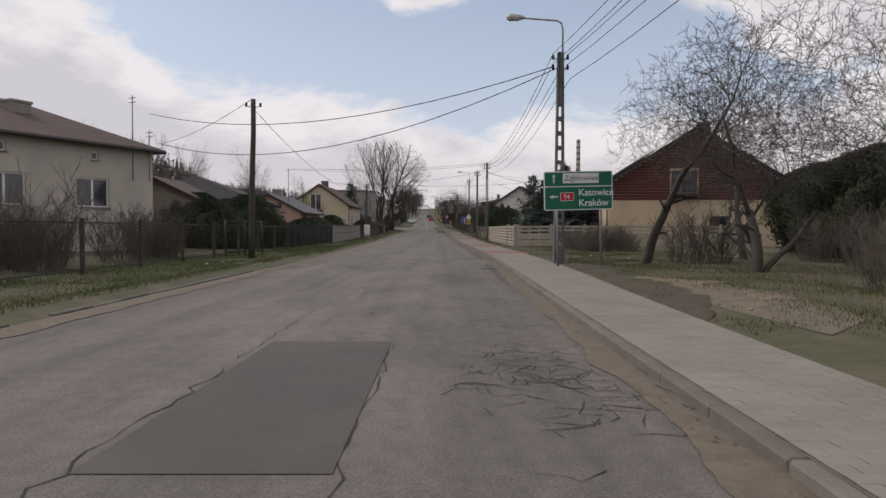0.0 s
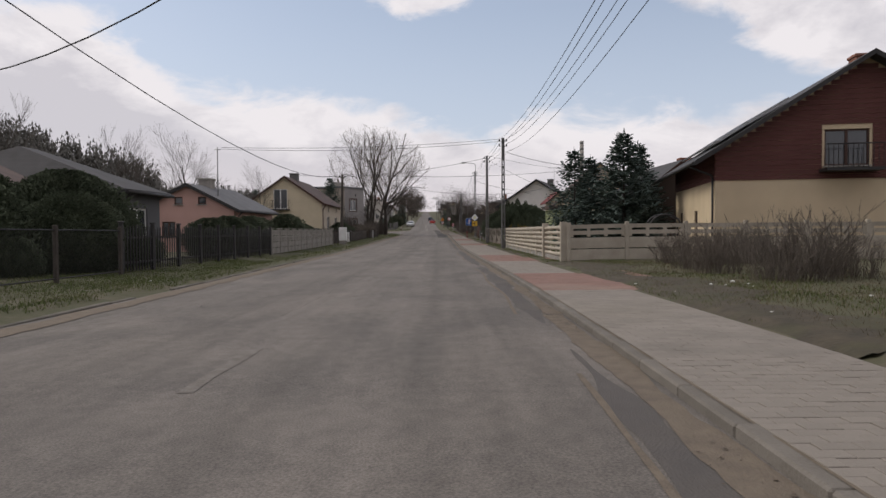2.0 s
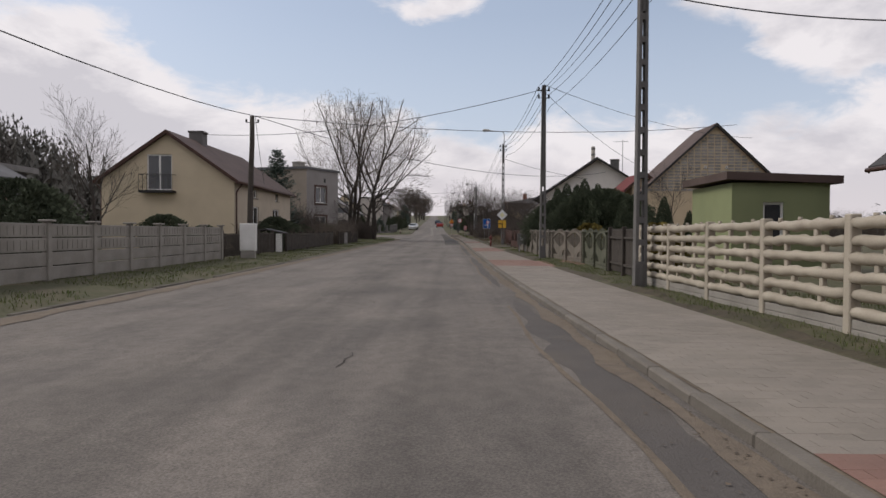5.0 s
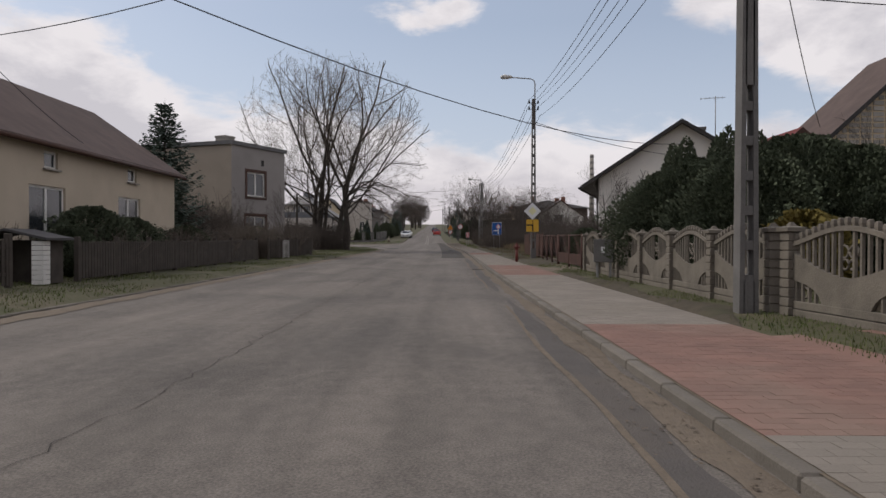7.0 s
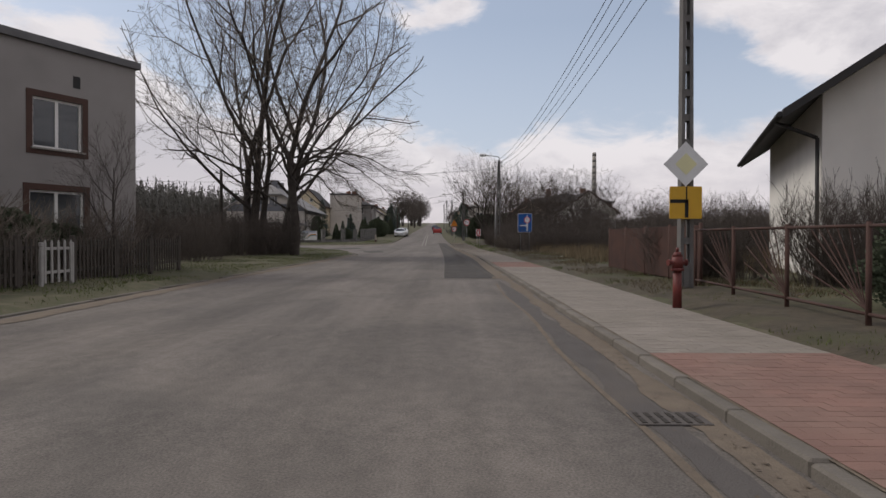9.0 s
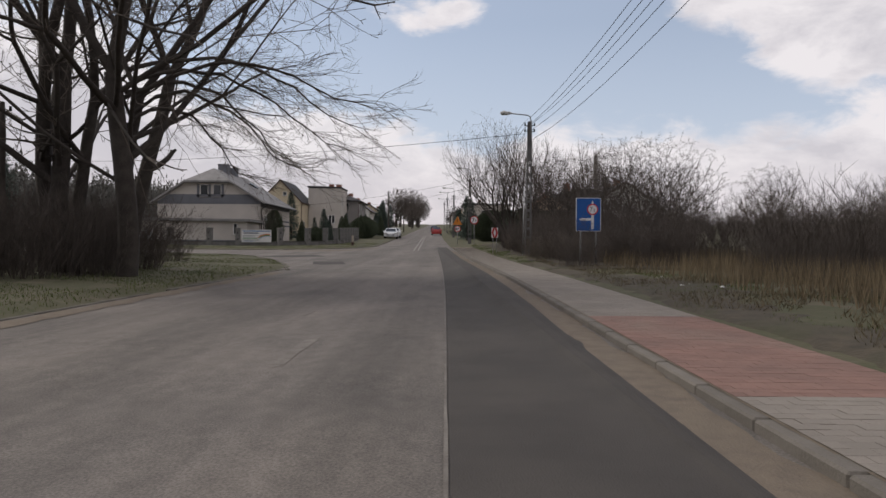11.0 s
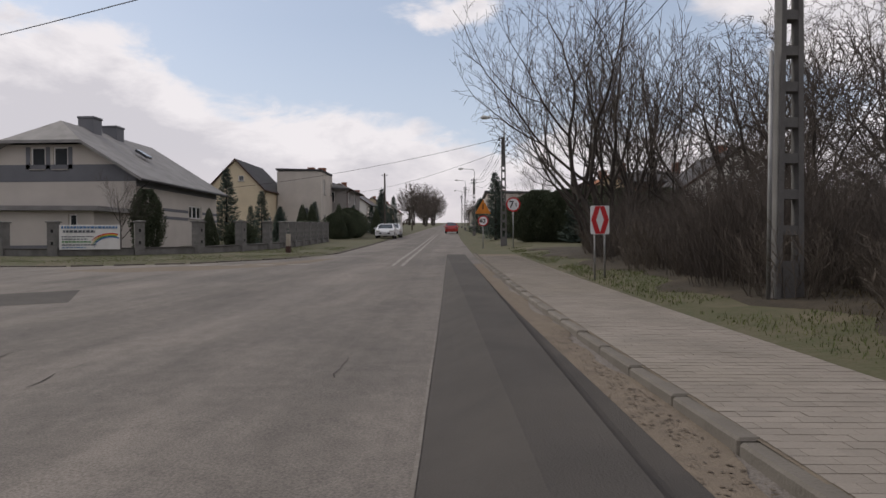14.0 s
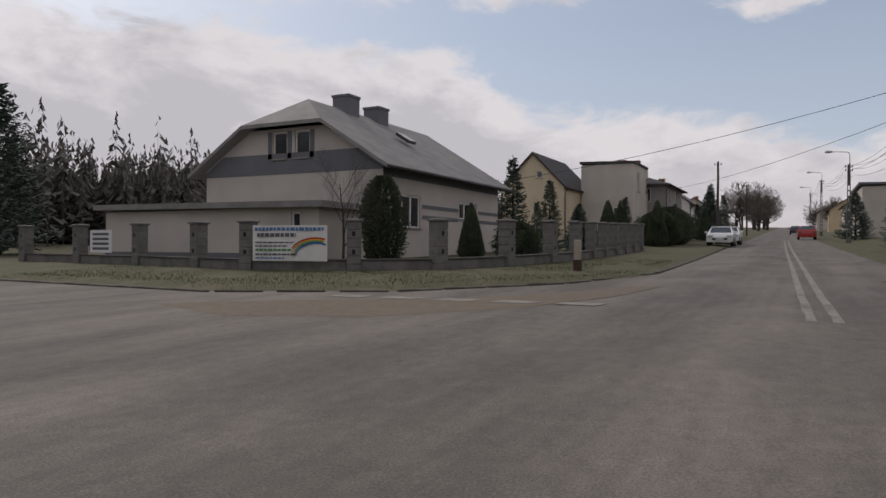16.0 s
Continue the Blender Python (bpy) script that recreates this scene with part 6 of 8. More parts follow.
def ornate_panel(L, i):
    """Stone-faced cast panel: arched picket opening above, half-round grilles at the lower corners."""
    n = 30
    us = [0.06 + (L - 0.12) * k / n for k in range(n + 1)]
    gw = 0.3 * L

    def seat_(u):
        return 0.55 + 0.33 * min(1.0, abs(2 * u / L - 1)) ** 1.6

    def arch(u):
        return 0.97 + 0.2 * math.cos(math.pi * (u / L - 0.5)) ** 1.5

    def grille(u):
        e = min(u, L - u) / gw
        return 0.2 + 0.27 * math.sqrt(max(0.0, 1 - e * e)) if e < 1 else 0.2
    bm = B()
    box(bm, 0.05, L - 0.05, -0.04, 0.04, -0.05, 0.09, bevel=0.008)
    yield "plinth", bm, None
    bm = B()
    box(bm, 0.05, L - 0.05, -0.035, 0.035, 0.1, 0.2, bevel=0.008)
    yield "plinth", bm, None
    bm = B()
    poly(bm, [(u, -0.03, grille(u)) for u in us] + [(u, -0.03, seat_(u)) for u in reversed(us)], 0.06, (0, 1, 0))
    yield "slab", bm, None
    rnd = random.Random(i + 40)
    for r_ in range(5):
        m = 7
        for k in range(m):
            cu, cz = L * (k + 0.5 + 0.5 * (r_ % 2) - 0.25) / m, 0.26 + 0.135 * r_
            if cz + 0.055 > seat_(cu) or cz - 0.055 < grille(cu) or not 0.12 < cu < L - 0.12:
                continue
            bm = B()
            poly(bm, [(cu + L / m * 0.47 * math.cos(a_) * rnd.uniform(0.85, 1.08), -0.043, cz + 0.062 * math.sin(a_) * rnd.uniform(0.85, 1.1)) for a_ in [0.5 + 6.283 * q / 7 for q in range(7)]], 0.02, (0, 1, 0))
            yield "stone", bm, (M["ornate"], M["buffstone"], M["buffstone"], M["rosestone"])[rnd.randrange(4)]
    bm = B()
    poly(bm, [(u, -0.04, arch(u) - 0.06) for u in us] + [(u, -0.04, arch(u)) for u in reversed(us)], 0.08, (0, 1, 0))
    yield "top_rail", bm, None
    m = int(L / 0.125)
    for k in range(1, m):
        u = L * k / m
        bm = B()
        stack(bm, [(0, 0.02), (0.05, 0.03), (0.1, 0.026), (0.11, 0.012)])
        bmesh.ops.translate(bm, vec=(u, 0, arch(u) - 0.01), verts=bm.verts)
        yield "picket_tip", bm, None
        if 0.1 < abs(u - L / 2) and arch(u) - seat_(u) > 0.17:
            bm = B()
            box(bm, u - 0.018, u + 0.018, -0.02, 0.02, seat_(u) - 0.01, arch(u) - 0.05)
            yield "baluster", bm, None
    for sg in (-1, 1):
        bm = B()
        ring(bm, L / 2 + sg * 0.085, 0.86, 0.075)
        ring(bm, L / 2 + sg * 0.07, 0.71, 0.06, a0=0.6, a1=5.4)
        yield "scroll", bm, None
        e = L if sg > 0 else 0.0
        for k in range(1, 5):
            u = e - sg * gw * k / 5
            if grille(u) > 0.25:
                bm = B()
                box(bm, u - 0.016, u + 0.016, -0.018, 0.018, 0.19, grille(u) + 0.01)
                yield "grille_bar", bm, None
        bm = B()
        ring(bm, e - sg * gw * 0.42, 0.32, 0.07)
        yield "scroll", bm, None


def stone_post(bm):
    stack(bm, [(-0.2, 0.09)] + block_pillar(0.1, 9, 0.124, 0.035) + [(1.24, 0.02)])


fence("ornamental_gate", (4.95, 75.6), (4.55, 80.1), 3, "grey ornamental cast-concrete gate panels across a drive", stone_post, ornate_panel, M["ornate"], M["ornate"], "gate")
fence("ornamental_fence", (4.78, 70.8), (4.95, 75.2), 3, "mossy ornamental cast-concrete fence beside the drive", stone_post, ornate_panel, M["mossy"], M["mossy"])
fence("ornamental_fence", (4.5, 80.5), (4.5, 93.3), 7, "grey ornamental cast-concrete fence with scalloped tops", stone_post, ornate_panel, M["ornate"], M["ornate"])


def bar_panel(L, i):
    bm = B()
    for zz in (0.15, 1.15):
        tube(bm, (0, 0, zz), (L, 0, zz), 0.022, n=6)
    yield "rail", bm, None
    for k in range(7):
        a = 0.25 + 0.18 * k
        bm = B()
        tube(bm, (0.05, 0, 0.2), (min(L, 0.05 + 1.6 * math.cos(a)), 0, min(1.13, 0.2 + 1.6 * math.sin(a))), 0.008, n=4)
        yield "bar", bm, None


def gate_panel(L, i):
    yield from bar_panel(L, i)
    bm = B()
    corrugated(bm, L, 0.12, 0.5, 0.1, 0.02)
    yield "kick_sheet", bm, None


fence("metal_gate", (4.45, 93.8), (4.4, 98.2), 3, "rust-brown steel double gate with sheet bottoms", tube_post(0.042, 1.2), gate_panel, M["rust"], M["rust"], "gate")
fence("metal_fence", (4.4, 98.4), (4.75, 106.6), 5, "rust-brown steel bar fence in front of the white house", tube_post(0.034, 1.2), bar_panel, M["rust"], M["rust"])


def sheet_panel(L, i):
    bm = B()
    corrugated(bm, L, 0.05, 1.25)
    yield "sheet", bm, None


fence("sheet_fence", (5.0, 107.0), (5.0, 115.0), 5, "dark red corrugated sheet fence", tube_post(0.04, 1.3), sheet_panel, M["rust"], M["rust"])

# pillar fence round the corner lot
PIL = [(-30.2, 169.4), (-26.6, 169.2), (-22.9, 168.8), (-19.5, 168.2), (-17.1, 167.8), (-13.9, 168.5), (-11.9, 169.7), (-10.9, 172.3), (-10.4, 174.9), (-10.2, 177.2), (-10.2, 179.3), (-10.25, 181.4), (-10.3, 183.5), (-10.35, 185.6), (-10.4, 187.7), (-10.5, 190.0)]
pf_ = thing("pillar_fence", -17.1, 167.8, gh(-17.1, 167.8), 0, "grey block-pillar fence on a low coped wall", "fence")
z00 = gh(-17.1, 167.8)
for i, (x, y) in enumerate(PIL):
    z = gh(x, y) - z00 - 0.05
    nxt = PIL[i + 1] if i + 1 < len(PIL) else PIL[i]
    a = fence_frame((x, y), nxt) if nxt != (x, y) else 90
    bm = B()
    stack(bm, [(-0.2, 0.18)] + block_pillar(0.19, 6, 0.235, 0.05))
    o = part("pillar", bm, M["pillar"], pf_)
    o.matrix_basis = pose(x + 17.1, y - 167.8, z, 0, 0, a)
    if nxt != (x, y):
        L = math.hypot(nxt[0] - x, nxt[1] - y)
        zb = gh(*nxt) - z00 - 0.05
        m = pose(x + 17.1, y - 167.8, z, 0, -math.degrees(math.atan2(zb - z, L)), a)
        bm = B()
        box(bm, 0.19, L - 0.19, -0.1, 0.1, -0.2, 0.32)
        part("plinth", bm, M["pillar"], pf_).matrix_basis = m
        bm = B()
        box(bm, 0.19, L - 0.19, -0.14, 0.14, 0.32, 0.37, bevel=0.01)
        part("coping", bm, M["coping"], pf_).matrix_basis = m
    for k in range(2):
        bm = B()
        box(bm, -0.045, 0.045, -0.2, -0.188, 0.5 + 0.5 * k, 0.63 + 0.5 * k)
        part("vent_block", bm, M["signblack"], pf_).matrix_basis = pose(x + 17.1, y - 167.8, z, 0, 0, a)

# banner on the fence
ba = fence_frame((-16.75, 167.75), (-14.2, 168.3))
bn = thing("banner", -16.75, 167.6, gh(-16.7, 167.7) - 0.05, ba, "white printed banner with a rainbow tied to the fence", "banner")
bm = B()
cols = []
for k in range(25):
    u = 2.3 * k / 24
    w = 0.012 * math.sin(5 * u)
    cols.append([bm.verts.new((u, w + o, z)) for o in (0, 0.006) for z in (0.32, 1.32)])
for A, C in zip(cols, cols[1:]):
    for q in ((0, 1), (1, 3), (3, 2), (2, 0)):
        bm.faces.new((A[q[0]], C[q[0]], C[q[1]], A[q[1]]))
sheet = part("sheet", bm, M["white"], bn)
M["printblue"] = mat("print_blue", (0.1, 0.22, 0.42), None, 3, 0.6, 0, 20)
M["printgreen"] = mat("print_green", (0.12, 0.3, 0.12), None, 3, 0.6, 0, 20)
M["printgrey"] = mat("print_grey", (0.12, 0.13, 0.15), None, 3, 0.6, 0, 20)
for z0, z1, u0, u1, mt in ((1.17, 1.26, 0.08, 2.2, "printblue"), (1.0, 1.1, 0.15, 1.35, "printgrey"), (0.82, 0.86, 0.1, 1.3, "printgrey"), (0.72, 0.76, 0.1, 1.1, "printgrey"), (0.6, 0.66, 0.1, 1.2, "printgreen"), (0.48, 0.53, 0.1, 1.4, "printgrey"), (0.38, 0.42, 0.1, 1.0, "printblue")):
    bm = B()
    u = u0
    rr = random.Random(int(z0 * 100))
    while u < u1:
        w = rr.uniform(0.06, 0.16)
        box(bm, u, min(u + w, u1), -0.022, -0.014, z0, z1)
        u += w + 0.03
    part("print_bar", bm, M[mt], sheet)
for k, c in enumerate(("signred", "signyellow", "printgreen", "signblue")):
    bm = B()
    r = 0.75 - 0.06 * k
    pts = [(1.95 + r * math.cos(a) * 1.1, 0.38 + r * math.sin(a) * 0.75) for a in [radians(40 + 10 * j) for j in range(15)]]
    for (a0, b0), (a1, b1) in zip(pts, pts[1:]):
        if max(a0, a1) < 2.28 and min(a0, a1) > 1.2:
            poly(bm, [(a0, -0.02, b0), (a1, -0.02, b1), (a1, -0.02, b1 + 0.045), (a0, -0.02, b0 + 0.045)], 0.004, (0, 1, 0))
    tagged(part("rainbow_band", bm, M[c], sheet), kind="stuff")
# small notice on the far fence bay
nb = thing("notice_board", -25.6, 168.9, gh(-25.6, 168.9) - 0.05, -2, "dark notice board with pale lines tied to the fence", "notice board")
bm = plate(B(), 0, 1.2, 0.45, 1.25, -0.02, 0.02, 0.02)
q = part("board", bm, M["signwhite"], nb)
bm = B()
for k in range(4):
    box(bm, 0.15, 1.05, -0.025, -0.02, 0.55 + 0.17 * k, 0.64 + 0.17 * k)
part("print_bar", bm, M["printgrey"], q)

# cabinets, shelter, marker, bin
cb = thing("utility_cabinet", -8.2, 78.3, gh(-8.2, 78.3), 4, "tall pale grey utility cabinet on a concrete base", "cabinet")
bm = B()
box(bm, -0.32, 0.32, -0.16, 0.16, 0.3, 1.42, bevel=0.02)
part("body", bm, M["white"], cb)
bm = B()
box(bm, -0.28, 0.28, -0.14, 0.14, -0.1, 0.3)
part("base", bm, M["concrete"], cb)
bm = B()
box(bm, -0.3, -0.01, -0.172, -0.16, 0.36, 1.36)
box(bm, 0.01, 0.3, -0.172, -0.16, 0.36, 1.36)
part("door", bm, M["white"], cb)
cc = thing("meter_cabinet", 4.2, 89.5, gh(4.2, 89.5), -20, "grey steel meter cabinet on legs before the fence", "cabinet")
bm = B()
box(bm, -0.26, 0.26, -0.14, 0.14, 0.4, 1.03, bevel=0.015)
part("body", bm, M["polec"], cc)
for sx_ in (-0.17, 0.17):
    bm = B()
    box(bm, sx_ - 0.03, sx_ + 0.03, -0.05, 0.05, -0.1, 0.4)
    part("leg", bm, M["steel"], cc)
bm = B()
box(bm, -0.06, 0.04, -0.146, -0.14, 0.66, 0.82)
part("label_plate", bm, M["signwhite"], cc)
sh = thing("bin_shelter", -9.4, 86.0, gh(-9.4, 86.0), 0, "low brick bin shelter with a dark pitched roof", "shelter")
for sx_ in (-0.6, 0.65):
    for k in range(9):
        bm = B()
        box(bm, sx_ - 0.13, sx_ + 0.13, -0.5, -0.24, k * 0.105, k * 0.105 + 0.095, bevel=0.006)
        part("brick_course", bm, M["white"] if sx_ > 0 else M["brick"], sh)
bm = B()
box(bm, -0.6, 0.6, 0.3, 0.4, 0, 0.95)
box(bm, -0.68, -0.6, -0.3, 0.4, 0, 0.95)
box(bm, 0.62, 0.7, -0.24, 0.4, 0, 0.95)
part("wall", bm, M["wood"], sh)
bm = B()
poly(bm, [(-0.85, -0.6, 1.0), (0, -0.6, 1.2), (0, 0.5, 1.2), (-0.85, 0.5, 1.0)], 0.05)
poly(bm, [(0.9, -0.6, 1.0), (0, -0.6, 1.2), (0, 0.5, 1.2), (0.9, 0.5, 1.0)], 0.05)
part("roof", bm, R_dark, sh)
mk = thing("marker_stone", -8.4, 171.3, gh(-8.4, 171.3), 0, "small yellowish concrete marker post on the verge", "marker post")
bm = B()
box(bm, -0.1, 0.1, -0.1, 0.1, -0.1, 0.3, bevel=0.01)
part("foot", bm, M["rust"], mk)
bm = B()
box(bm, -0.085, 0.085, -0.085, 0.085, 0.3, 0.85, bevel=0.015)
part("shaft", bm, M["cream"], mk)
gt = thing("yard_gate", -8.35, 27.5, gh(-8.35, 27.5), 80, "dark pipe-framed yard gate beside the beige house", "gate")
bm = B()
for zz in (0.15, 1.3):
    tube(bm, (0, 0, zz), (3.2, 0, zz), 0.03, n=6)
for u in (0, 1.6, 3.2):
    tube(bm, (u, 0, -0.1), (u, 0, 1.35), 0.035, n=6)
part("gate_frame", bm, M["black"], gt)


# ---- cars ----
def car(x, y, rz, paint, label):
    c = thing("car", x, y, gz(y) + (0.0 if abs(x) < 6 else 0.06), rz, label, "car", "parked cars")
    prof = [(-2.05, 0.35), (-2.08, 0.62), (-1.95, 0.82), (-1.15, 0.92), (-0.45, 1.38), (0.9, 1.45), (1.55, 1.0), (1.98, 0.92), (2.05, 0.6), (2.02, 0.35)]
    bm = B()
    rings = []
    for px_, pz_ in prof:
        w = 0.86 if pz_ < 0.95 else 0.86 - (pz_ - 0.92) * 0.5
        rings.append([bm.verts.new((sg * w, px_, pz_)) for sg in (-1, 1)] + [px_, pz_, w])
    low = [[bm.verts.new((sg * 0.84, r[2], 0.28)) for sg in (-1, 1)] for r in rings]
    belt = [[bm.verts.new((sg * 0.88, r[2], min(0.9, r[3]))) for sg in (-1, 1)] for r in rings]
    for i in range(len(rings) - 1):
        bm.faces.new((rings[i][0], rings[i][1], rings[i + 1][1], rings[i + 1][0]))
        for s in (0, 1):
            if max(rings[i][3], rings[i + 1][3]) > 0.91:
                try:
                    bm.faces.new((belt[i][s], belt[i + 1][s], rings[i + 1][s], rings[i][s]))
                except ValueError:
                    pass
            bm.faces.new((low[i][s], low[i + 1][s], belt[i + 1][s], belt[i][s]))
    bm.faces.new((low[0][0], low[0][1], belt[0][1], belt[0][0]))
    bm.faces.new((low[-1][0], low[-1][1], belt[-1][1], belt[-1][0]))
    part("body", bm, paint, c)
    for nm, pts in (("windscreen", [(-0.72, -1.1, 0.955), (0.72, -1.1, 0.955), (0.6, -0.5, 1.35), (-0.6, -0.5, 1.35)]), ("rear_window", [(0.7, 1.5, 1.06), (-0.7, 1.5, 1.06), (-0.58, 0.97, 1.42), (0.58, 0.97, 1.42)])):
        bm = B()
        poly(bm, [(a, b, d + 0.015) for a, b, d in pts], 0.012)
        part(nm, bm, M["glass"], c)
    for sg in (-1, 1):
        bm = B()
        poly(bm, [(sg * 0.885, -0.95, 0.95), (sg * 0.885, 1.3, 0.97), (sg * 0.66, 0.8, 1.37), (sg * 0.68, -0.4, 1.33)], 0.01, (sg, 0, 0))
        part("side_window", bm, M["glass"], c)
        bm = B()
        box(bm, sg * 0.62 - 0.18, sg * 0.62 + 0.18, -2.11, -2.02, 0.6, 0.76, bevel=0.02)
        part("headlight", bm, M["lampglass"], c)
        bm = B()
        box(bm, sg * 0.66 - 0.14, sg * 0.66 + 0.14, 2.0, 2.07, 0.65, 0.85, bevel=0.02)
        part("tail_light", bm, M["hydrant"], c)
        bm = B()
        box(bm, sg * 0.98 - 0.09, sg * 0.98 + 0.09, -0.95, -0.8, 0.92, 1.05, bevel=0.02)
        part("mirror", bm, paint, c)
        for wy in (-1.3, 1.25):
            bm = B()
            tube(bm, (sg * 0.68, wy, 0.3), (sg * 0.89, wy, 0.3), 0.31, n=18)
            w = part("wheel", bm, M["rubber"], c)
            bm = B()
            tube(bm, (sg * 0.885, wy, 0.3), (sg * 0.9, wy, 0.3), 0.19, n=12)
            part("rim", bm, M["steel"], w)
    bm = B()
    box(bm, -0.5, 0.5, -2.1, -2.06, 0.42, 0.55)
    part("grille", bm, M["signblack"], c)
    bm = B()
    box(bm, -0.26, 0.26, -2.125, -2.1, 0.44, 0.54)
    part("number_plate", bm, M["signwhite"], c)
    return c


car(-8.0, 206.5, 2, M["carwhite"], "white hatchback parked half on the verge")
car(-8.0, 212.5, 1, M["carwhite"], "white saloon parked behind the hatchback")
car(-2.3, 236, 181, M["carred"], "red hatchback parked beside the far kerb")
car(-3.6, 285, 181, M["cardark"], "dark car far up the hill")


# dark tubular arch over a garden path, behind the panel fence
ga = thing("garden_arch", 8.5, 46.4, gh(8.5, 46.4), 5, "dark tubular garden arch behind the panel fence", "garden arch")
for yo in (-0.18, 0.18):
    bm = B()
    pipe(bm, [(-0.62, yo, 0.0), (-0.62, yo, 1.15)] + [(-0.62 * math.cos(math.pi * k / 10), yo, 1.15 + 0.5 * math.sin(math.pi * k / 10)) for k in range(1, 10)] + [(0.62, yo, 1.15), (0.62, yo, 0.0)], 0.035, 8)
    part("hoop", bm, M["black"], ga)
for k in range(1, 10, 2):
    bm = B()
    cx, cz = -0.62 * math.cos(math.pi * k / 10), 1.15 + 0.5 * math.sin(math.pi * k / 10)
    tube(bm, (cx, -0.18, cz), (cx, 0.18, cz), 0.02, n=6)
    part("rung", bm, M["black"], ga)


# ---- plants ----
def branch_tree(seed, height, r0, levels=4, kids=(9, 7, 6, 5), spread=0.9, up=0.25, lean=(0, 0), first=0.22, ratio=0.55, rmin=0.006, dome=None):
    """Bare branching tree: returns vertices and faces of the wood and of the fine twigs."""
    rnd = random.Random(seed)
    wood, twig = ([], []), ([], [])

    def stick(p, d, length, r, lv):
        V, F = wood if lv < 2 else twig
        n = (7, 5, 4, 3, 3)[min(lv, 4)]
        segs = (7, 6, 4, 3, 2)[min(lv, 4)]
        nodes = []
        d = d.normalized()
        if dome and lv:
            # keep the crown inside a rounded outline
            room = rnd.uniform(0.72, 1.2)
            for _ in range(9):
                e = p + d * length
                if (e.x / dome[1]) ** 2 + (e.y / dome[1]) ** 2 + ((e.z - dome[0]) / dome[2]) ** 2 < room:
                    break
                length *= 0.84
        q = p.copy()
        for k in range(segs + 1):
            nodes.append((q.copy(), d.copy(), max(r * (1 - 0.8 * k / segs), rmin)))
            wob = 0.1 if lv == 0 else 0.16
            d = (d + Vector((rnd.uniform(-wob, wob), rnd.uniform(-wob, wob), rnd.uniform(-wob, wob) + up * (0.35 if lv else 0.2)))).normalized()
            q = q + d * (length / segs)
        base = len(V)
        for c, dd, rr in nodes:
            a = dd.orthogonal().normalized()
            b = dd.cross(a)
            for i in range(n):
                t = 2 * math.pi * i / n
                V.append(tuple(c + (a * math.cos(t) + b * math.sin(t)) * rr))
        for k in range(segs):
            for i in range(n):
                a0 = base + k * n + i
                a1 = base + k * n + (i + 1) % n
                F.append((a0, a1, a1 + n, a0 + n))
        if lv + 1 >= levels:
            return
        nk = kids[lv]
        for j in range(nk):
            f = (first if lv == 0 else 0.25) + (0.97 - (first if lv == 0 else 0.25)) * (j + rnd.random() * 0.6) / nk
            idx = f * segs
            i0 = min(int(idx), segs - 1)
            fr = idx - i0
            pos = nodes[i0][0].lerp(nodes[i0 + 1][0], fr)
            dd = nodes[i0][1]
            az = j * 2.4 + rnd.uniform(-0.5, 0.5)
            a = dd.orthogonal().normalized()
            b = dd.cross(a)
            tilt = spread * (1 if lv == 0 else 0.78) * rnd.uniform(0.65, 1.1)
            nd = dd * math.cos(tilt) + (a * math.cos(az) + b * math.sin(az)) * math.sin(tilt)
            stick(pos, nd, length * ratio * (1 if lv < 2 else 0.85) * rnd.uniform(0.75, 1.15) * (1.15 - 0.45 * f), nodes[i0][2] * rnd.uniform(0.4, 0.58), lv + 1)

    stick(Vector((0, 0, -0.15)), Vector((lean[0], lean[1], 1)), height, r0, 0)
    return wood, twig


def mesh_raw(name, V, F, material):
    me = bpy.data.meshes.new(name)
    me.from_pydata(V, [], F)
    me.materials.append(material)
    me.polygons.foreach_set("use_smooth", [True] * len(me.polygons))
    me.update()
    return me


def tree(name, x, y, meshes, label, s=1.0, rz=0.0, cat="tree", group="", zoff=0.0):
    t = thing(name, x, y, gh(x, y) + zoff, rz, label, cat, group)
    t.scale = (s, s, s)
    for nm, me in meshes:
        o = new(nm, me)
        o.parent = t
        if nm in ("stem", "brush"):
            tagged(o, kind="stuff")
    return t


def bare(seed, *a, wood_m="bark", twig_m="twig", **k):
    w, t = branch_tree(seed, *a, **k)
    return [("trunk", mesh_raw("trunk", *w, M[wood_m])), ("crown", mesh_raw("crown", *t, M[twig_m]))]


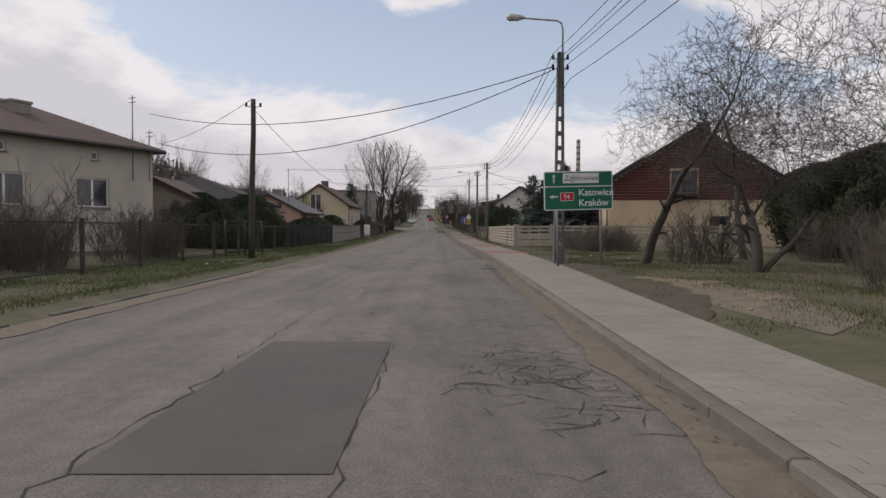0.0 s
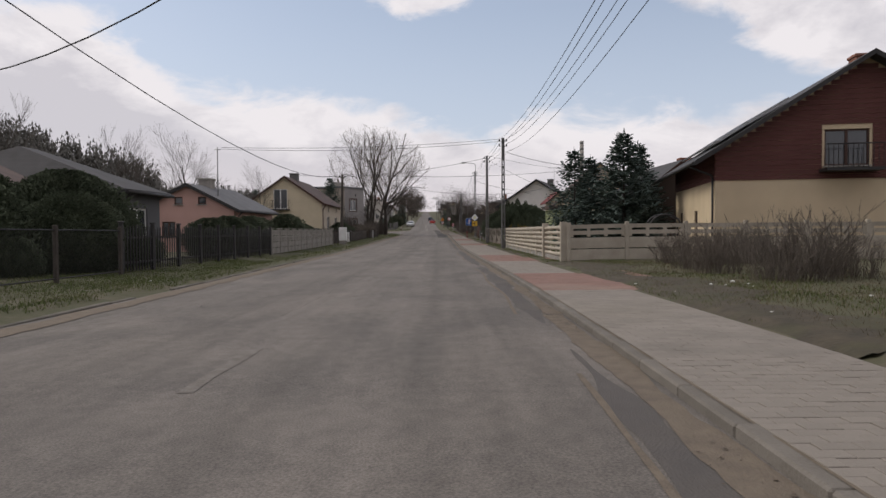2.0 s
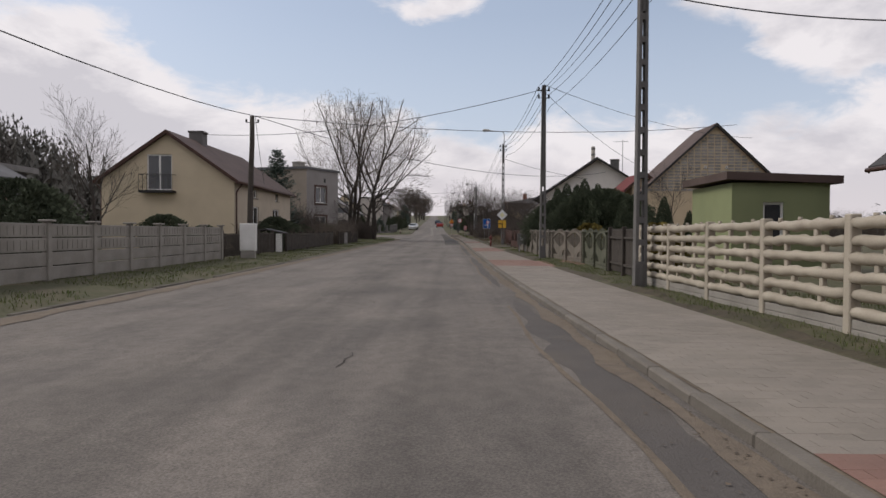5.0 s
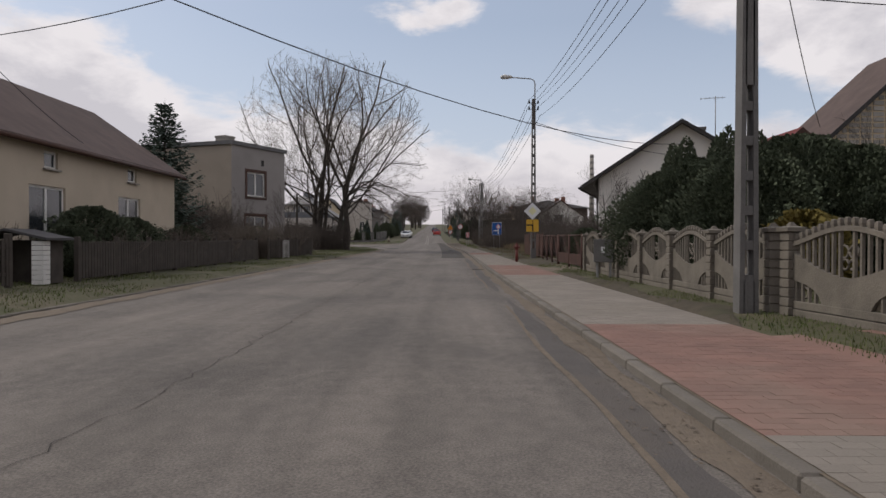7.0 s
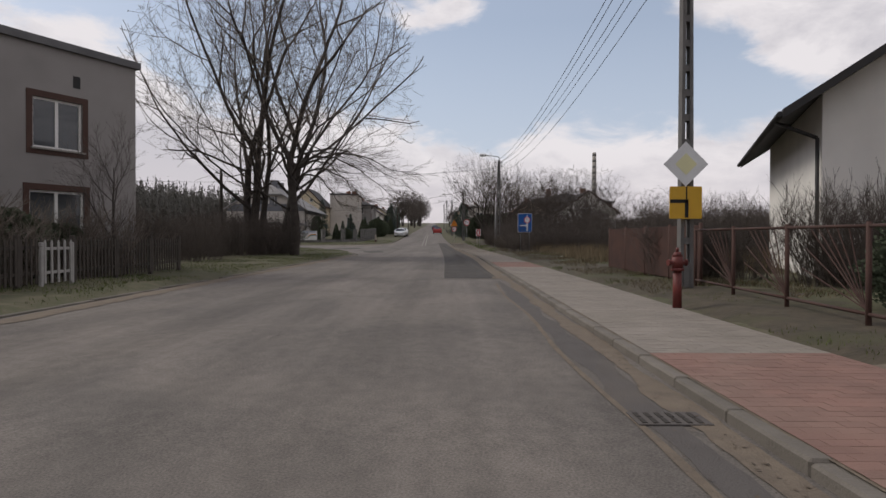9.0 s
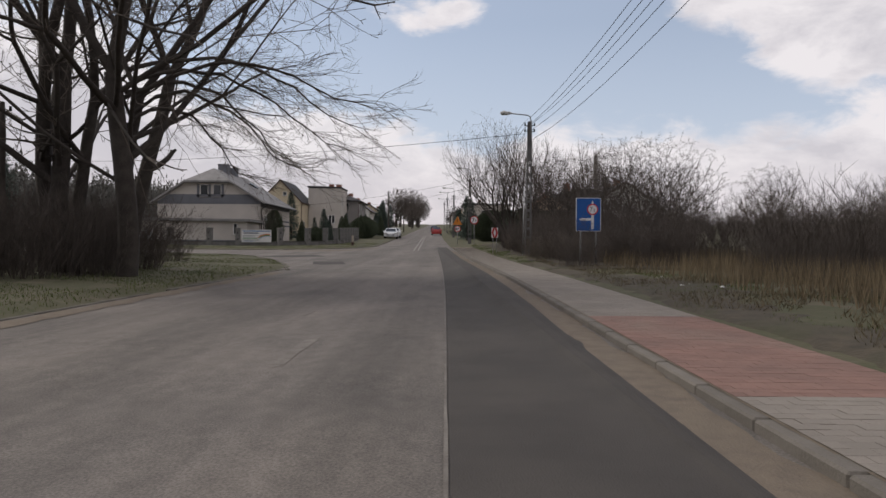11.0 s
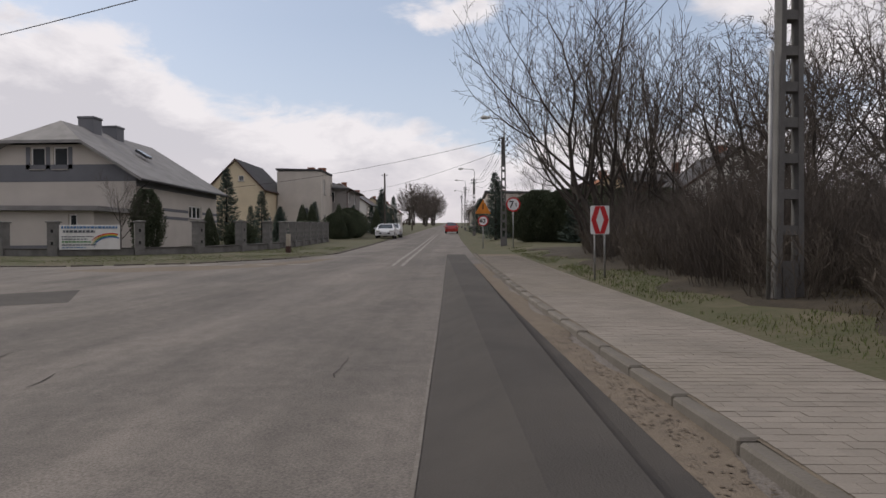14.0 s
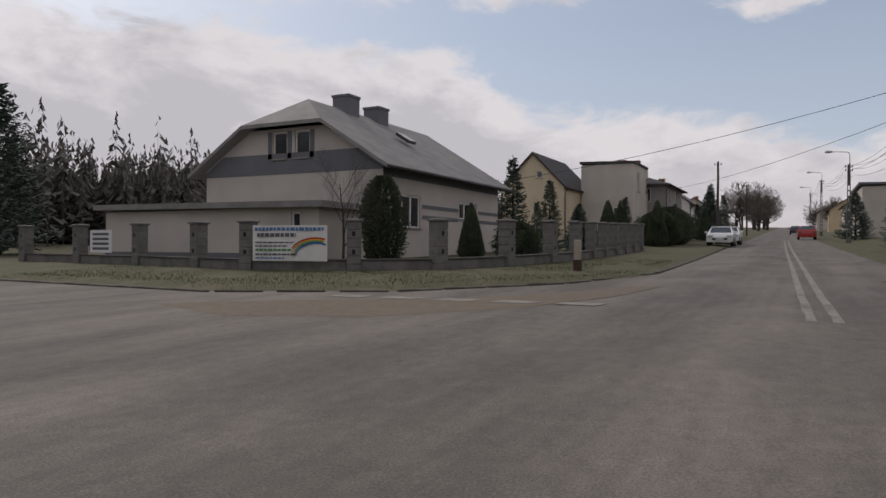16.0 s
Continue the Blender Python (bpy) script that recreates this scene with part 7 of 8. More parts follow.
def fork_tree(seed, stems, dome, levels=8, wob=0.13, up=0.05, shrink=0.82, rmin=0.009, wood_m="bark", twig_m="twig", lateral=1.3, fan=1.0, taper=0.72, low=2, fill=0, limbs=()):
    """A bare tree that forks again and again inside a rounded crown. stems: (x, y, lean x, lean y, first length, radius);
    dome: the crown's centre and half sizes."""
    rnd = random.Random(seed)
    wood, twig = ([], []), ([], [])
    anchors = []
    cen = Vector(dome[:3])

    def out_(q):
        return ((q.x - cen.x) / dome[3]) ** 2 + ((q.y - cen.y) / dome[3]) ** 2 + ((q.z - cen.z) / dome[4]) ** 2

    def turn(d, tilt, az_):
        a_ = d.orthogonal().normalized()
        b_ = d.cross(a_)
        return (d * math.cos(tilt) + (a_ * math.cos(az_) + b_ * math.sin(az_)) * math.sin(tilt)).normalized()

    def grow(p, d, length, r, lv):
        if lv >= levels or length < 0.12 or (lv > 2 and out_(p) > 1.12):
            return
        room = rnd.uniform(0.78, 1.12)
        if lv > 0:
            for _ in range(8):
                if out_(p + d * length) < room:
                    break
                length *= 0.82
        V, F = wood if lv < 3 else twig
        n = 8 if lv == 0 else (6 if lv < 3 else (4 if lv < 5 else 3))
        segs = 5 if lv == 0 else (4 if lv < 4 else (3 if lv < 6 else 2))
        nodes = []
        q = p.copy()
        r1 = max(r * (taper if lv < 5 else 0.5), rmin)
        for k in range(segs + 1):
            nodes.append((q.copy(), d.copy(), max(r + (r1 - r) * k / segs, rmin)))
            d = (d + Vector((rnd.uniform(-wob, wob), rnd.uniform(-wob, wob), rnd.uniform(-wob, wob) * 0.8 + up))).normalized()
            q = q + d * (length / segs)
        if lv > 1:
            anchors.extend(tuple(c) for c, _, _ in nodes[1:])
        base = len(V)
        for c, dd, rr in nodes:
            a_ = dd.cross(Vector((0.31, 0.95, 0.02))).normalized()
            b_ = dd.cross(a_)
            for i in range(n):
                t = 2 * math.pi * i / n
                V.append(tuple(c + (a_ * math.cos(t) + b_ * math.sin(t)) * rr))
        for k in range(segs):
            for i in range(n):
                a0, a1 = base + k * n + i, base + k * n + (i + 1) % n
                F.append((a0, a1, a1 + n, a0 + n))
        end, dd, re_ = nodes[-1]
        az_ = rnd.uniform(0, 6.283)
        grow(end, turn(dd, fan * rnd.uniform(0.1, 0.34), az_), length * shrink * rnd.uniform(0.85, 1.1), re_ * 0.92, lv + 1)
        grow(end, turn(dd, fan * rnd.uniform(0.42, 0.8), az_ + math.pi + rnd.uniform(-0.6, 0.6)), length * shrink * rnd.uniform(0.75, 1.0), re_ * 0.7, lv + 1)
        m_ = int(lateral + rnd.random()) + (low if lv == 0 else 0)
        for _ in range(m_):
            i0 = rnd.randrange(max(1, segs - 3), segs) if lv == 0 else rnd.randrange(0, segs)
            pos = nodes[i0][0].lerp(nodes[i0 + 1][0], rnd.random())
            grow(pos, turn(nodes[i0][1], rnd.uniform(0.65, 1.15) + (0.15 if lv == 0 else 0), rnd.uniform(0, 6.283)), length * rnd.uniform(0.5, 0.8) * (1.25 if lv == 0 else 1), nodes[i0][2] * rnd.uniform(0.32, 0.5), lv + (1 if lv < 2 else 2))

    for sx0, sy0, lx, ly, l0, rr0 in stems:
        grow(Vector((sx0, sy0, -0.2)), Vector((lx, ly, 1)).normalized(), l0, rr0, 0)

    def sprig(p, q, r0, r1):
        """A thin three-sided twig in two bent lengths."""
        V, F = twig
        mid = p.lerp(q, 0.5) + Vector((rnd.uniform(-1, 1), rnd.uniform(-1, 1), rnd.uniform(-0.9, 0.5))) * (q - p).length * 0.1
        base = len(V)
        d = (q - p).normalized()
        a_ = d.orthogonal().normalized()
        b_ = d.cross(a_)
        for c, rr in ((p, r0), (mid, (r0 + r1) * 0.5), (q, r1)):
            for i in range(3):
                V.append(tuple(c + (a_ * math.cos(2.094 * i) + b_ * math.sin(2.094 * i)) * rr))
        for k in range(2):
            for i in range(3):
                a0, a1 = base + k * 3 + i, base + k * 3 + (i + 1) % 3
                F.append((a0, a1, a1 + 3, a0 + 3))
        return mid

    # long arching limbs with drooping twigs: height on the stem, tip
    for z0, tip in limbs:
        V, F = wood
        p, q = Vector((0, 0, z0)), Vector(tip)
        base, pts_ = len(V), []
        side = (q - p).cross(Vector((0, 0, 1))).normalized()
        wave = rnd.uniform(-0.5, 0.5)
        for k in range(13):
            t = k / 12
            c = p.lerp(q, t) + Vector((0, 0, 1.0)) * math.sin(math.pi * min(1, t * 1.15)) + side * wave * math.sin(5 * t) + Vector((rnd.uniform(-0.07, 0.07), rnd.uniform(-0.07, 0.07), rnd.uniform(-0.07, 0.07)))
            pts_.append(c)
            rr = 0.06 * (1 - t) ** 0.8 + 0.009
            for i in range(5):
                V.append(tuple(c + (side * math.cos(1.257 * i) + Vector((0, 0, 1)) * math.sin(1.257 * i)) * rr))
        for k in range(12):
            for i in range(5):
                a0, a1 = base + k * 5 + i, base + k * 5 + (i + 1) % 5
                F.append((a0, a1, a1 + 5, a0 + 5))
        ahead = (q - p).normalized()
        for k in range(3, 13):
            for _ in range(3):
                d = (ahead * rnd.uniform(0.5, 1.0) + side * rnd.uniform(-0.9, 0.9) + Vector((0, 0, rnd.uniform(-0.55, 0.35)))).normalized()
                e = pts_[k] + d * rnd.uniform(0.8, 1.7)
                sprig(pts_[k], e, 0.011, 0.005)
                for t in (0.3, 0.5, 0.7, 0.85, 1.0):
                    b = pts_[k].lerp(e, t)
                    d2 = (d + Vector((rnd.uniform(-0.8, 0.8), rnd.uniform(-0.8, 0.8), rnd.uniform(-0.6, 0.4)))).normalized()
                    e2 = b + d2 * rnd.uniform(0.35, 0.8)
                    sprig(b, e2, 0.0055, 0.0035)
                    for u in (0.45, 0.8):
                        b2 = b.lerp(e2, u)
                        sprig(b2, b2 + (d2 + Vector((rnd.uniform(-0.8, 0.8), rnd.uniform(-0.8, 0.8), rnd.uniform(-0.3, 0.7)))).normalized() * rnd.uniform(0.15, 0.35), 0.004, 0.003)

    # outer twigs grow from the nearest branch until the crown is evenly full
    if fill:
        goals = []
        while len(goals) < fill:
            v = Vector((rnd.gauss(0, 1), rnd.gauss(0, 1), rnd.gauss(0.25, 1))).normalized() * (rnd.uniform(0.25, 1) ** 0.5) * rnd.uniform(0.9, 1.03)
            if v.z > -0.62:
                goals.append((v.length, (cen.x + v.x * dome[3], cen.y + v.y * dome[3], cen.z + v.z * dome[4])))
        goals.sort()
        pts = np.zeros((len(anchors) + 3 * fill, 3))
        pts[:len(anchors)] = anchors
        have = len(anchors)
        for _, goal in goals:
            q = Vector(goal)
            i = int(np.argmin(((pts[:have] - np.array(goal)) ** 2).sum(1) + 0.6 * np.maximum(0, pts[:have, 2] - goal[2]) ** 2))
            p = Vector(pts[i])
            if (q - p).length > 2.6:
                q = p + (q - p).normalized() * 2.6
            mid = sprig(p, q, rmin * 0.75, rmin * 0.4)
            L = (q - p).length
            for t in (0.35, 0.62, 0.85):
                e = p.lerp(q, t)
                d = turn((q - p).normalized() if L > 1e-4 else Vector((0, 0, 1)), rnd.uniform(0.5, 1.0), rnd.uniform(0, 6.283))
                sprig(e, e + d * L * rnd.uniform(0.3, 0.6), rmin * 0.5, rmin * 0.32)
            for c in (mid, q):
                pts[have] = c
                have += 1
    return [("trunk", mesh_raw("trunk", *wood, M[wood_m])), ("crown", mesh_raw("crown", *twig, M[twig_m]))]


tree("bare_tree", -11.3, 132.3, fork_tree(3, [(-0.12, 0, -0.17, 0.05, 5.0, 0.25), (0.05, 0, 0.0, -0.08, 5.6, 0.27), (0.16, 0.05, 0.13, 0.12, 5.2, 0.2)], (-1.3, 0, 10.2, 5.8, 7.5), 8, up=0.05, shrink=0.86, rmin=0.01, fan=1.05, lateral=1.05, low=3, fill=1600), "tall leafless spreading tree at the street corner", group="corner trees")
tree("bare_tree", -10.0, 133.4, fork_tree(5, [(0, 0, 0.02, 0, 6.4, 0.24)], (0.2, 0.5, 11.4, 4.9, 6.4), 8, up=0.05, shrink=0.86, rmin=0.011, fan=1.05, lateral=1.1, fill=900), "slim leafless stem between two big trees", group="corner trees")
tree("bare_tree", -8.7, 130.6, fork_tree(8, [(0, 0, 0.0, 0, 5.4, 0.27), (-0.1, 0.1, -0.14, 0.15, 5.0, 0.16)], (0.7, -0.4, 9.2, 6.3, 7.3), 8, up=0.04, shrink=0.86, rmin=0.008, fan=1.1, lateral=1.05, low=4, fill=1600, limbs=((4.6, (6.3, 0.8, 4.7)), (5.0, (5.2, 2.5, 3.7)), (4.2, (4.3, 1.0, 3.0)), (5.4, (5.5, 4.2, 4.6)), (4.8, (3.0, 6.0, 3.8)), (4.0, (2.2, 3.0, 2.9)))), "tall leafless tree with long level limbs over the road edge", group="corner trees")
MID2 = bare(12, 8.5, 0.15, 4, (12, 9, 7, 5), 0.6, 0.35, (0.05, 0), 0.1, 0.62, twig_m="twigdark")
MID3 = bare(13, 7.0, 0.14, 4, (10, 9, 7, 5), 0.85, 0.2, (0.06, 0.05), 0.2, 0.6, twig_m="twigdark")
rt = random.Random(21)
LEAN = fork_tree(21, [(0, 0, -0.4, 0, 2.3, 0.115), (0.25, 0.1, -0.28, 0.1, 2.6, 0.1), (-0.1, 0.2, -0.55, 0.1, 2.0, 0.08)], (-1.7, 0, 6.1, 3.2, 3.9), 8, up=0.08, rmin=0.006, twig_m="twigdark", lateral=0.75, fill=350)
BROOM = fork_tree(22, [(0, 0, -0.06, 0, 2.6, 0.13), (0.3, 0.1, 0.18, 0, 2.4, 0.09), (-0.25, 0.15, -0.22, 0.1, 2.3, 0.08), (0.1, -0.2, 0.05, -0.2, 2.2, 0.08)], (0.1, 0, 5.9, 3.0, 4.4), 7, up=0.08, rmin=0.008, twig_m="twigdark", lateral=0.8)
SCRUB = fork_tree(23, [(0, 0, 0.12, 0, 1.5, 0.09), (0.2, 0, 0.4, 0.1, 1.5, 0.065), (-0.2, 0, -0.35, 0, 1.5, 0.065)], (0, 0, 3.6, 2.8, 2.7), 7, wob=0.17, up=0.03, rmin=0.008, twig_m="twigdark", lateral=0.7, fan=1.1, fill=450)
for x, y, me, sc_, rz_, lab in ((4.0, 161.8, LEAN, 1.0, 0, "leafless many-stemmed tree leaning over the footway"), (4.7, 163.4, BROOM, 0.92, 0, "upright leafless many-stemmed roadside tree"), (4.4, 165.5, LEAN, 0.88, 14, "leafless many-stemmed tree leaning over the footway"), (6.6, 160.0, SCRUB, 1.1, 10, ""), (7.7, 158.2, SCRUB, 1.05, 130, ""), (6.4, 165.5, BROOM, 0.92, 200, ""), (9.2, 155.5, SCRUB, 1.15, 250, ""), (7.0, 155.2, SCRUB, 0.95, 60, ""), (9.6, 162.0, BROOM, 0.85, 320, ""), (11.5, 158.5, SCRUB, 1.2, 20, ""), (8.6, 150.8, SCRUB, 0.95, 170, ""), (10.4, 152.0, SCRUB, 1.1, 300, ""), (13.0, 154.0, SCRUB, 1.15, 90, ""), (6.4, 169.0, BROOM, 0.8, 140, "")):
    tree("bare_tree", x, y, me, lab or "leafless many-stemmed tree in the thicket", sc_, rz_, group="thicket trees")
for x, y, s in ((12, 150, 0.85), (15, 146, 0.8), (18, 152, 0.9), (14, 156, 0.9), (20, 143, 0.75), (11, 146, 0.65), (23, 148, 0.8), (17, 138, 0.7), (22, 135, 0.7), (26, 140, 0.8), (14, 133, 0.6), (28, 132, 0.75), (19, 129, 0.65), (24, 126, 0.7), (30, 146, 0.9)):
    tree("bare_tree", x, y, SCRUB, "leafless scrub tree in the overgrown field", s * 0.92, rt.uniform(0, 360), group="field trees")
# orchard trees on the right at the start
ORCH = fork_tree(31, [(0, 0, 0.55, 0, 2.2, 0.155)], (2.3, 0, 4.5, 3.2, 2.6), 9, wob=0.22, up=0.02, rmin=0.008, twig_m="twigdark", fan=1.5, taper=0.66, lateral=1.2, fill=1100)
ORCH2 = fork_tree(33, [(0, 0, 0.06, 0, 1.7, 0.15), (0.1, 0, 0.75, 0, 2.0, 0.08)], (0.6, 0, 4.3, 3.1, 2.6), 9, wob=0.22, up=0.02, rmin=0.008, twig_m="twigdark", fan=1.5, taper=0.66, lateral=1.0, fill=1000)
PRUNE = fork_tree(35, [(0, 0, -0.1, 0, 1.1, 0.13)], (0, 0, 2.3, 1.7, 1.45), 6, wob=0.3, up=0.12, rmin=0.011, shrink=0.78, twig_m="bark", lateral=0.9)
for x, y, me, s, a in ((5.7, 22.4, ORCH, 1.0, 0), (7.2, 18.3, ORCH2, 1.0, 0), (10.2, 25.5, ORCH, 0.95, 140), (11.5, 20.0, ORCH2, 1.05, 250), (13.5, 27.0, ORCH, 1.0, 30), (12.0, 32.0, ORCH2, 0.9, 200), (8.6, 21.0, ORCH2, 0.8, 100)):
    tree("fruit_tree", x, y, me, "gnarled leafless fruit tree in rough grass", s, a, group="fruit trees")
for x, y, s in ((13.8, 93.0, 0.55), (-9.4, 111.5, 0.42), (-15.5, 80.0, 0.7), (-19, 72, 0.9), (6.2, 98.0, 0.4), (-15.8, 170.6, 0.38)):
    tree("small_tree", x, y, MID3, "small leafless garden tree", s, rt.uniform(0, 360), group="garden trees")
for x, y, s, a in ((8.0, 97.6, 1.05, 40), (9.2, 98.6, 1.1, 190), (10.6, 98.0, 0.95, 280)):
    tree("fruit_tree", x, y, PRUNE, "pruned gnarled leafless fruit tree by the white house", s, a, group="fruit trees")
for x, y, s in ((-28, 104, 0.9), (-34, 96, 1.0), (-31, 88, 0.9), (-40, 110, 1.1), (-24, 58, 0.7), (-30, 62, 0.8), (4.5, 185, 0.6)):
    tree("bare_tree", x, y, rt.choice((MID2, MID3)), "leafless tree behind the houses", s, rt.uniform(0, 360), group="background trees")


FAR = fork_tree(41, [(0, 0, 0.05, 0, 4.0, 0.3), (0.3, 0, 0.2, 0, 4.0, 0.25)], (0.3, 0, 8.0, 5.2, 6.0), 7, up=0.04, fan=1.2, rmin=0.035, twig_m="twigdark")
for x, y, s in ((-13, 420, 1.05), (-17, 424, 1.2), (-21, 418, 1.25), (-15, 440, 1.2), (-24, 430, 1.3), (-19, 445, 1.35), (-12.5, 400, 0.8), (-13.5, 375, 0.75), (-12.5, 350, 0.6), (1.5, 430, 0.75), (4.0, 410, 0.65), (0.5, 395, 0.5), (5.5, 380, 0.7), (3.0, 360, 0.45), (4.5, 335, 0.55), (3.5, 310, 0.5)):
    tree("bare_tree", x, y, FAR, "round-crowned leafless tree far up the hill", s, rt.uniform(0, 360), group="distant trees")


def leafy(seed, n, shape, size, droop=0.2):
    """A crown of many small leaf clumps set in a volume; shape(rnd) gives place and outward direction."""
    rnd = random.Random(seed)
    V, F = [], []
    for _ in range(n):
        p, d = shape(rnd)
        d = (d + Vector((rnd.uniform(-0.6, 0.6), rnd.uniform(-0.6, 0.6), rnd.uniform(-0.5, 0.5) - droop))).normalized()
        a = d.orthogonal().normalized()
        a = (a * math.cos(1) + d.cross(a) * rnd.uniform(-1, 1)).normalized()
        s = size * rnd.uniform(0.6, 1.35)
        k = len(V)
        V += [tuple(p - a * s * 0.32), tuple(p + d * s * 0.55 + a * s * 0.3), tuple(p + d * s), tuple(p + d * s * 0.5 - a * s * 0.35 + Vector((0, 0, s * 0.2)))]
        F += [(k, k + 1, k + 2), (k, k + 2, k + 3)]
    return V, F


def spruce_mesh(seed, h, r, dens=1.0, sweep=0.2):
    """Whorls of branches with hanging side twigs, each twig a few needle tufts."""
    rnd = random.Random(seed)
    V, F = [], []
    bm = B()
    tube(bm, (0, 0, -0.2), (0, 0, h * 0.98), h * 0.022, 0.01, 7)
    trunk = mesh_from(bm, "trunk", M["bark"])

    def tuft(p, d, L, w):
        s = d.cross(Vector((0, 0, 1)))
        s = s.normalized() * w if s.length > 0.05 else Vector((w, 0, 0))
        s = s + Vector((0, 0, rnd.uniform(-w, w)))
        q = p + d * L
        k = len(V)
        V.extend([tuple(p - s * 0.5), tuple(p + s * 0.5), tuple(p + d * L * 0.6 + s), tuple(q), tuple(p + d * L * 0.6 - s)])
        F.extend([(k, k + 1, k + 2, k + 4), (k + 4, k + 2, k + 3)])
    z = h * 0.05
    while z < h * 0.985:
        f = 1 - z / h
        nb = max(5, int((8 + 10 * f) * dens))
        for j in range(nb):
            az = rnd.uniform(0, 6.283)
            ln = (r * (f ** 0.8) + 0.12) * rnd.uniform(0.55, 1.15)
            rad = Vector((math.cos(az), math.sin(az), 0))
            side = Vector((-rad.y, rad.x, 0))
            n = max(3, int(ln / 0.13))
            z0 = z + rnd.uniform(-0.1, 0.1)
            for k in range(n):
                t = (k + 0.7) / n
                p = rad * ln * t + Vector((0, 0, z0 - 0.3 * ln * t + (0.12 + sweep) * ln * t * t))
                if t < 0.3 and f > 0.25:
                    continue
                for sg in (-1, 1):
                    d = (rad * 0.8 + side * sg * rnd.uniform(0.5, 1.1) + Vector((0, 0, rnd.uniform(-0.45, 0.25)))).normalized()
                    tuft(p, d, (0.12 + 0.3 * (1 - t) * min(1, ln)) * rnd.uniform(0.7, 1.25), 0.035)
            tuft(rad * ln * 0.85 + Vector((0, 0, z0 + (sweep - 0.2) * ln)), (rad + Vector((0, 0, 0.25))).normalized(), 0.25, 0.04)
        z += 0.05 + 0.075 * f
    for k in range(6):
        tuft(Vector((0, 0, h * (0.95 + 0.01 * k))), Vector((rnd.uniform(-0.3, 0.3), rnd.uniform(-0.3, 0.3), 1)).normalized(), 0.25, 0.03)
    return [("trunk", trunk), ("crown", mesh_raw("crown", V, F, M["spruce"]))]


SP1, SP2, SP3 = spruce_mesh(1, 6.2, 2.5), spruce_mesh(2, 5.4, 2.2, 0.6, 0.5), spruce_mesh(3, 7.4, 1.7, 0.8)
SP4 = spruce_mesh(4, 7.4, 2.5, 0.7, 0.35)
for x, y, me, s, a, lab in ((9.6, 56.2, SP1, 1.0, 0, "broad dark green spruce behind the cream fence"), (7.3, 57.6, SP2, 1.0, 40, "bushy pine behind the cream fence"), (8.6, 59.6, SP1, 0.85, 90, "dark green spruce in a garden clump"), (11.0, 58.6, SP1, 0.95, 220, "dark green spruce in a garden clump"), 
                             (-13.1, 102.8, SP4, 0.98, 0, "tall green spruce beside the grey house"),
                             (-18.1, 191.0, SP3, 0.74, 0, "slim spruce beside the corner house"), (-41, 174.5, SP4, 1.25, 60, "tall dark spruce beside the side street"), (-32, 196, SP3, 0.9, 30, "spruce behind the corner house"),
                             (6.1, 180.0, SP1, 0.5, 10, "low broad spruce at a garden edge"), (1.9, 193, SP3, 0.7, 50, "dark spruce at a garden edge"), (-11.5, 232, SP3, 0.8, 0, "dark spruce by the road"), (-12.5, 240, SP1, 0.9, 0, "dark spruce by the road"), (-11.8, 250, SP3, 0.75, 0, "dark spruce by the road"), (2.8, 205, SP3, 0.7, 0, "dark spruce by the road"), (1.5, 225, SP1, 0.7, 0, "dark spruce by the road")):
    tree("spruce", x, y, me, lab, s, a, group="spruces")


def egg(h, r, low=0.0, power=0.5):
    def shape(rnd):
        t = rnd.random()
        az = rnd.uniform(0, 6.283)
        rr = r * (math.sin(math.pi * min(0.98, 0.12 + 0.88 * t)) ** power) * rnd.uniform(0.6, 1.06) * (1 + 0.13 * math.sin(3 * az + 5 * t) + 0.12 * math.sin(7 * az - 9 * t) + 0.09 * math.sin(13 * az + 17 * t) + 0.06 * math.sin(23 * az - 29 * t))
        return Vector((rr * math.cos(az), rr * math.sin(az), low + t * (h - low))), Vector((math.cos(az), math.sin(az), 0.5 * t))
    return shape


def cone(h, r):
    def shape(rnd):
        t = 1 - math.sqrt(rnd.random())
        az = rnd.uniform(0, 6.283)
        rr = r * min(1.0, 4 * t + 0.5) * (1 - t) ** 0.75 * rnd.uniform(0.72, 1.08)
        return Vector((rr * math.cos(az), rr * math.sin(az), 0.03 + t * h)), Vector((math.cos(az), math.sin(az), 0.9))
    return shape


def core(shape_h, r, m):
    bm = B()
    bmesh.ops.create_icosphere(bm, subdivisions=2, radius=1.0)
    for v in bm.verts:
        k = 1 + 0.12 * noise.noise(v.co * 2)
        v.co = Vector((v.co.x * r * 0.5 * k, v.co.y * r * 0.5 * k, shape_h * (0.45 + 0.38 * v.co.z)))
    return mesh_from(bm, "inner_mass", m)


COL = [("crown", mesh_raw("crown", *leafy(15, 14000, egg(2.9, 0.66, 0.05, 0.4), 0.08, -0.3), M["thuja"])), ("inner_mass", core(2.7, 0.66, M["thuja"]))]
THU = [("crown", mesh_raw("crown", *leafy(5, 13000, cone(3.0, 0.75), 0.085, -0.5), M["thuja"])), ("inner_mass", core(2.5, 0.6, M["thuja"]))]
BUSH = [("crown", mesh_raw("crown", *leafy(6, 14000, egg(1.6, 0.95), 0.075, -0.2), M["thuja"])), ("inner_mass", core(1.5, 0.95, M["thuja"]))]
BIGB = [("crown", mesh_raw("crown", *leafy(9, 48000, egg(2.6, 1.5), 0.07, -0.35), M["thuja"])), ("inner_mass", core(2.4, 1.5, M["thuja"]))]
GOLD = [("crown", mesh_raw("crown", *leafy(8, 4200, egg(1.5, 0.8), 0.13), M["golden"])), ("inner_mass", core(1.4, 0.75, M["golden"]))]
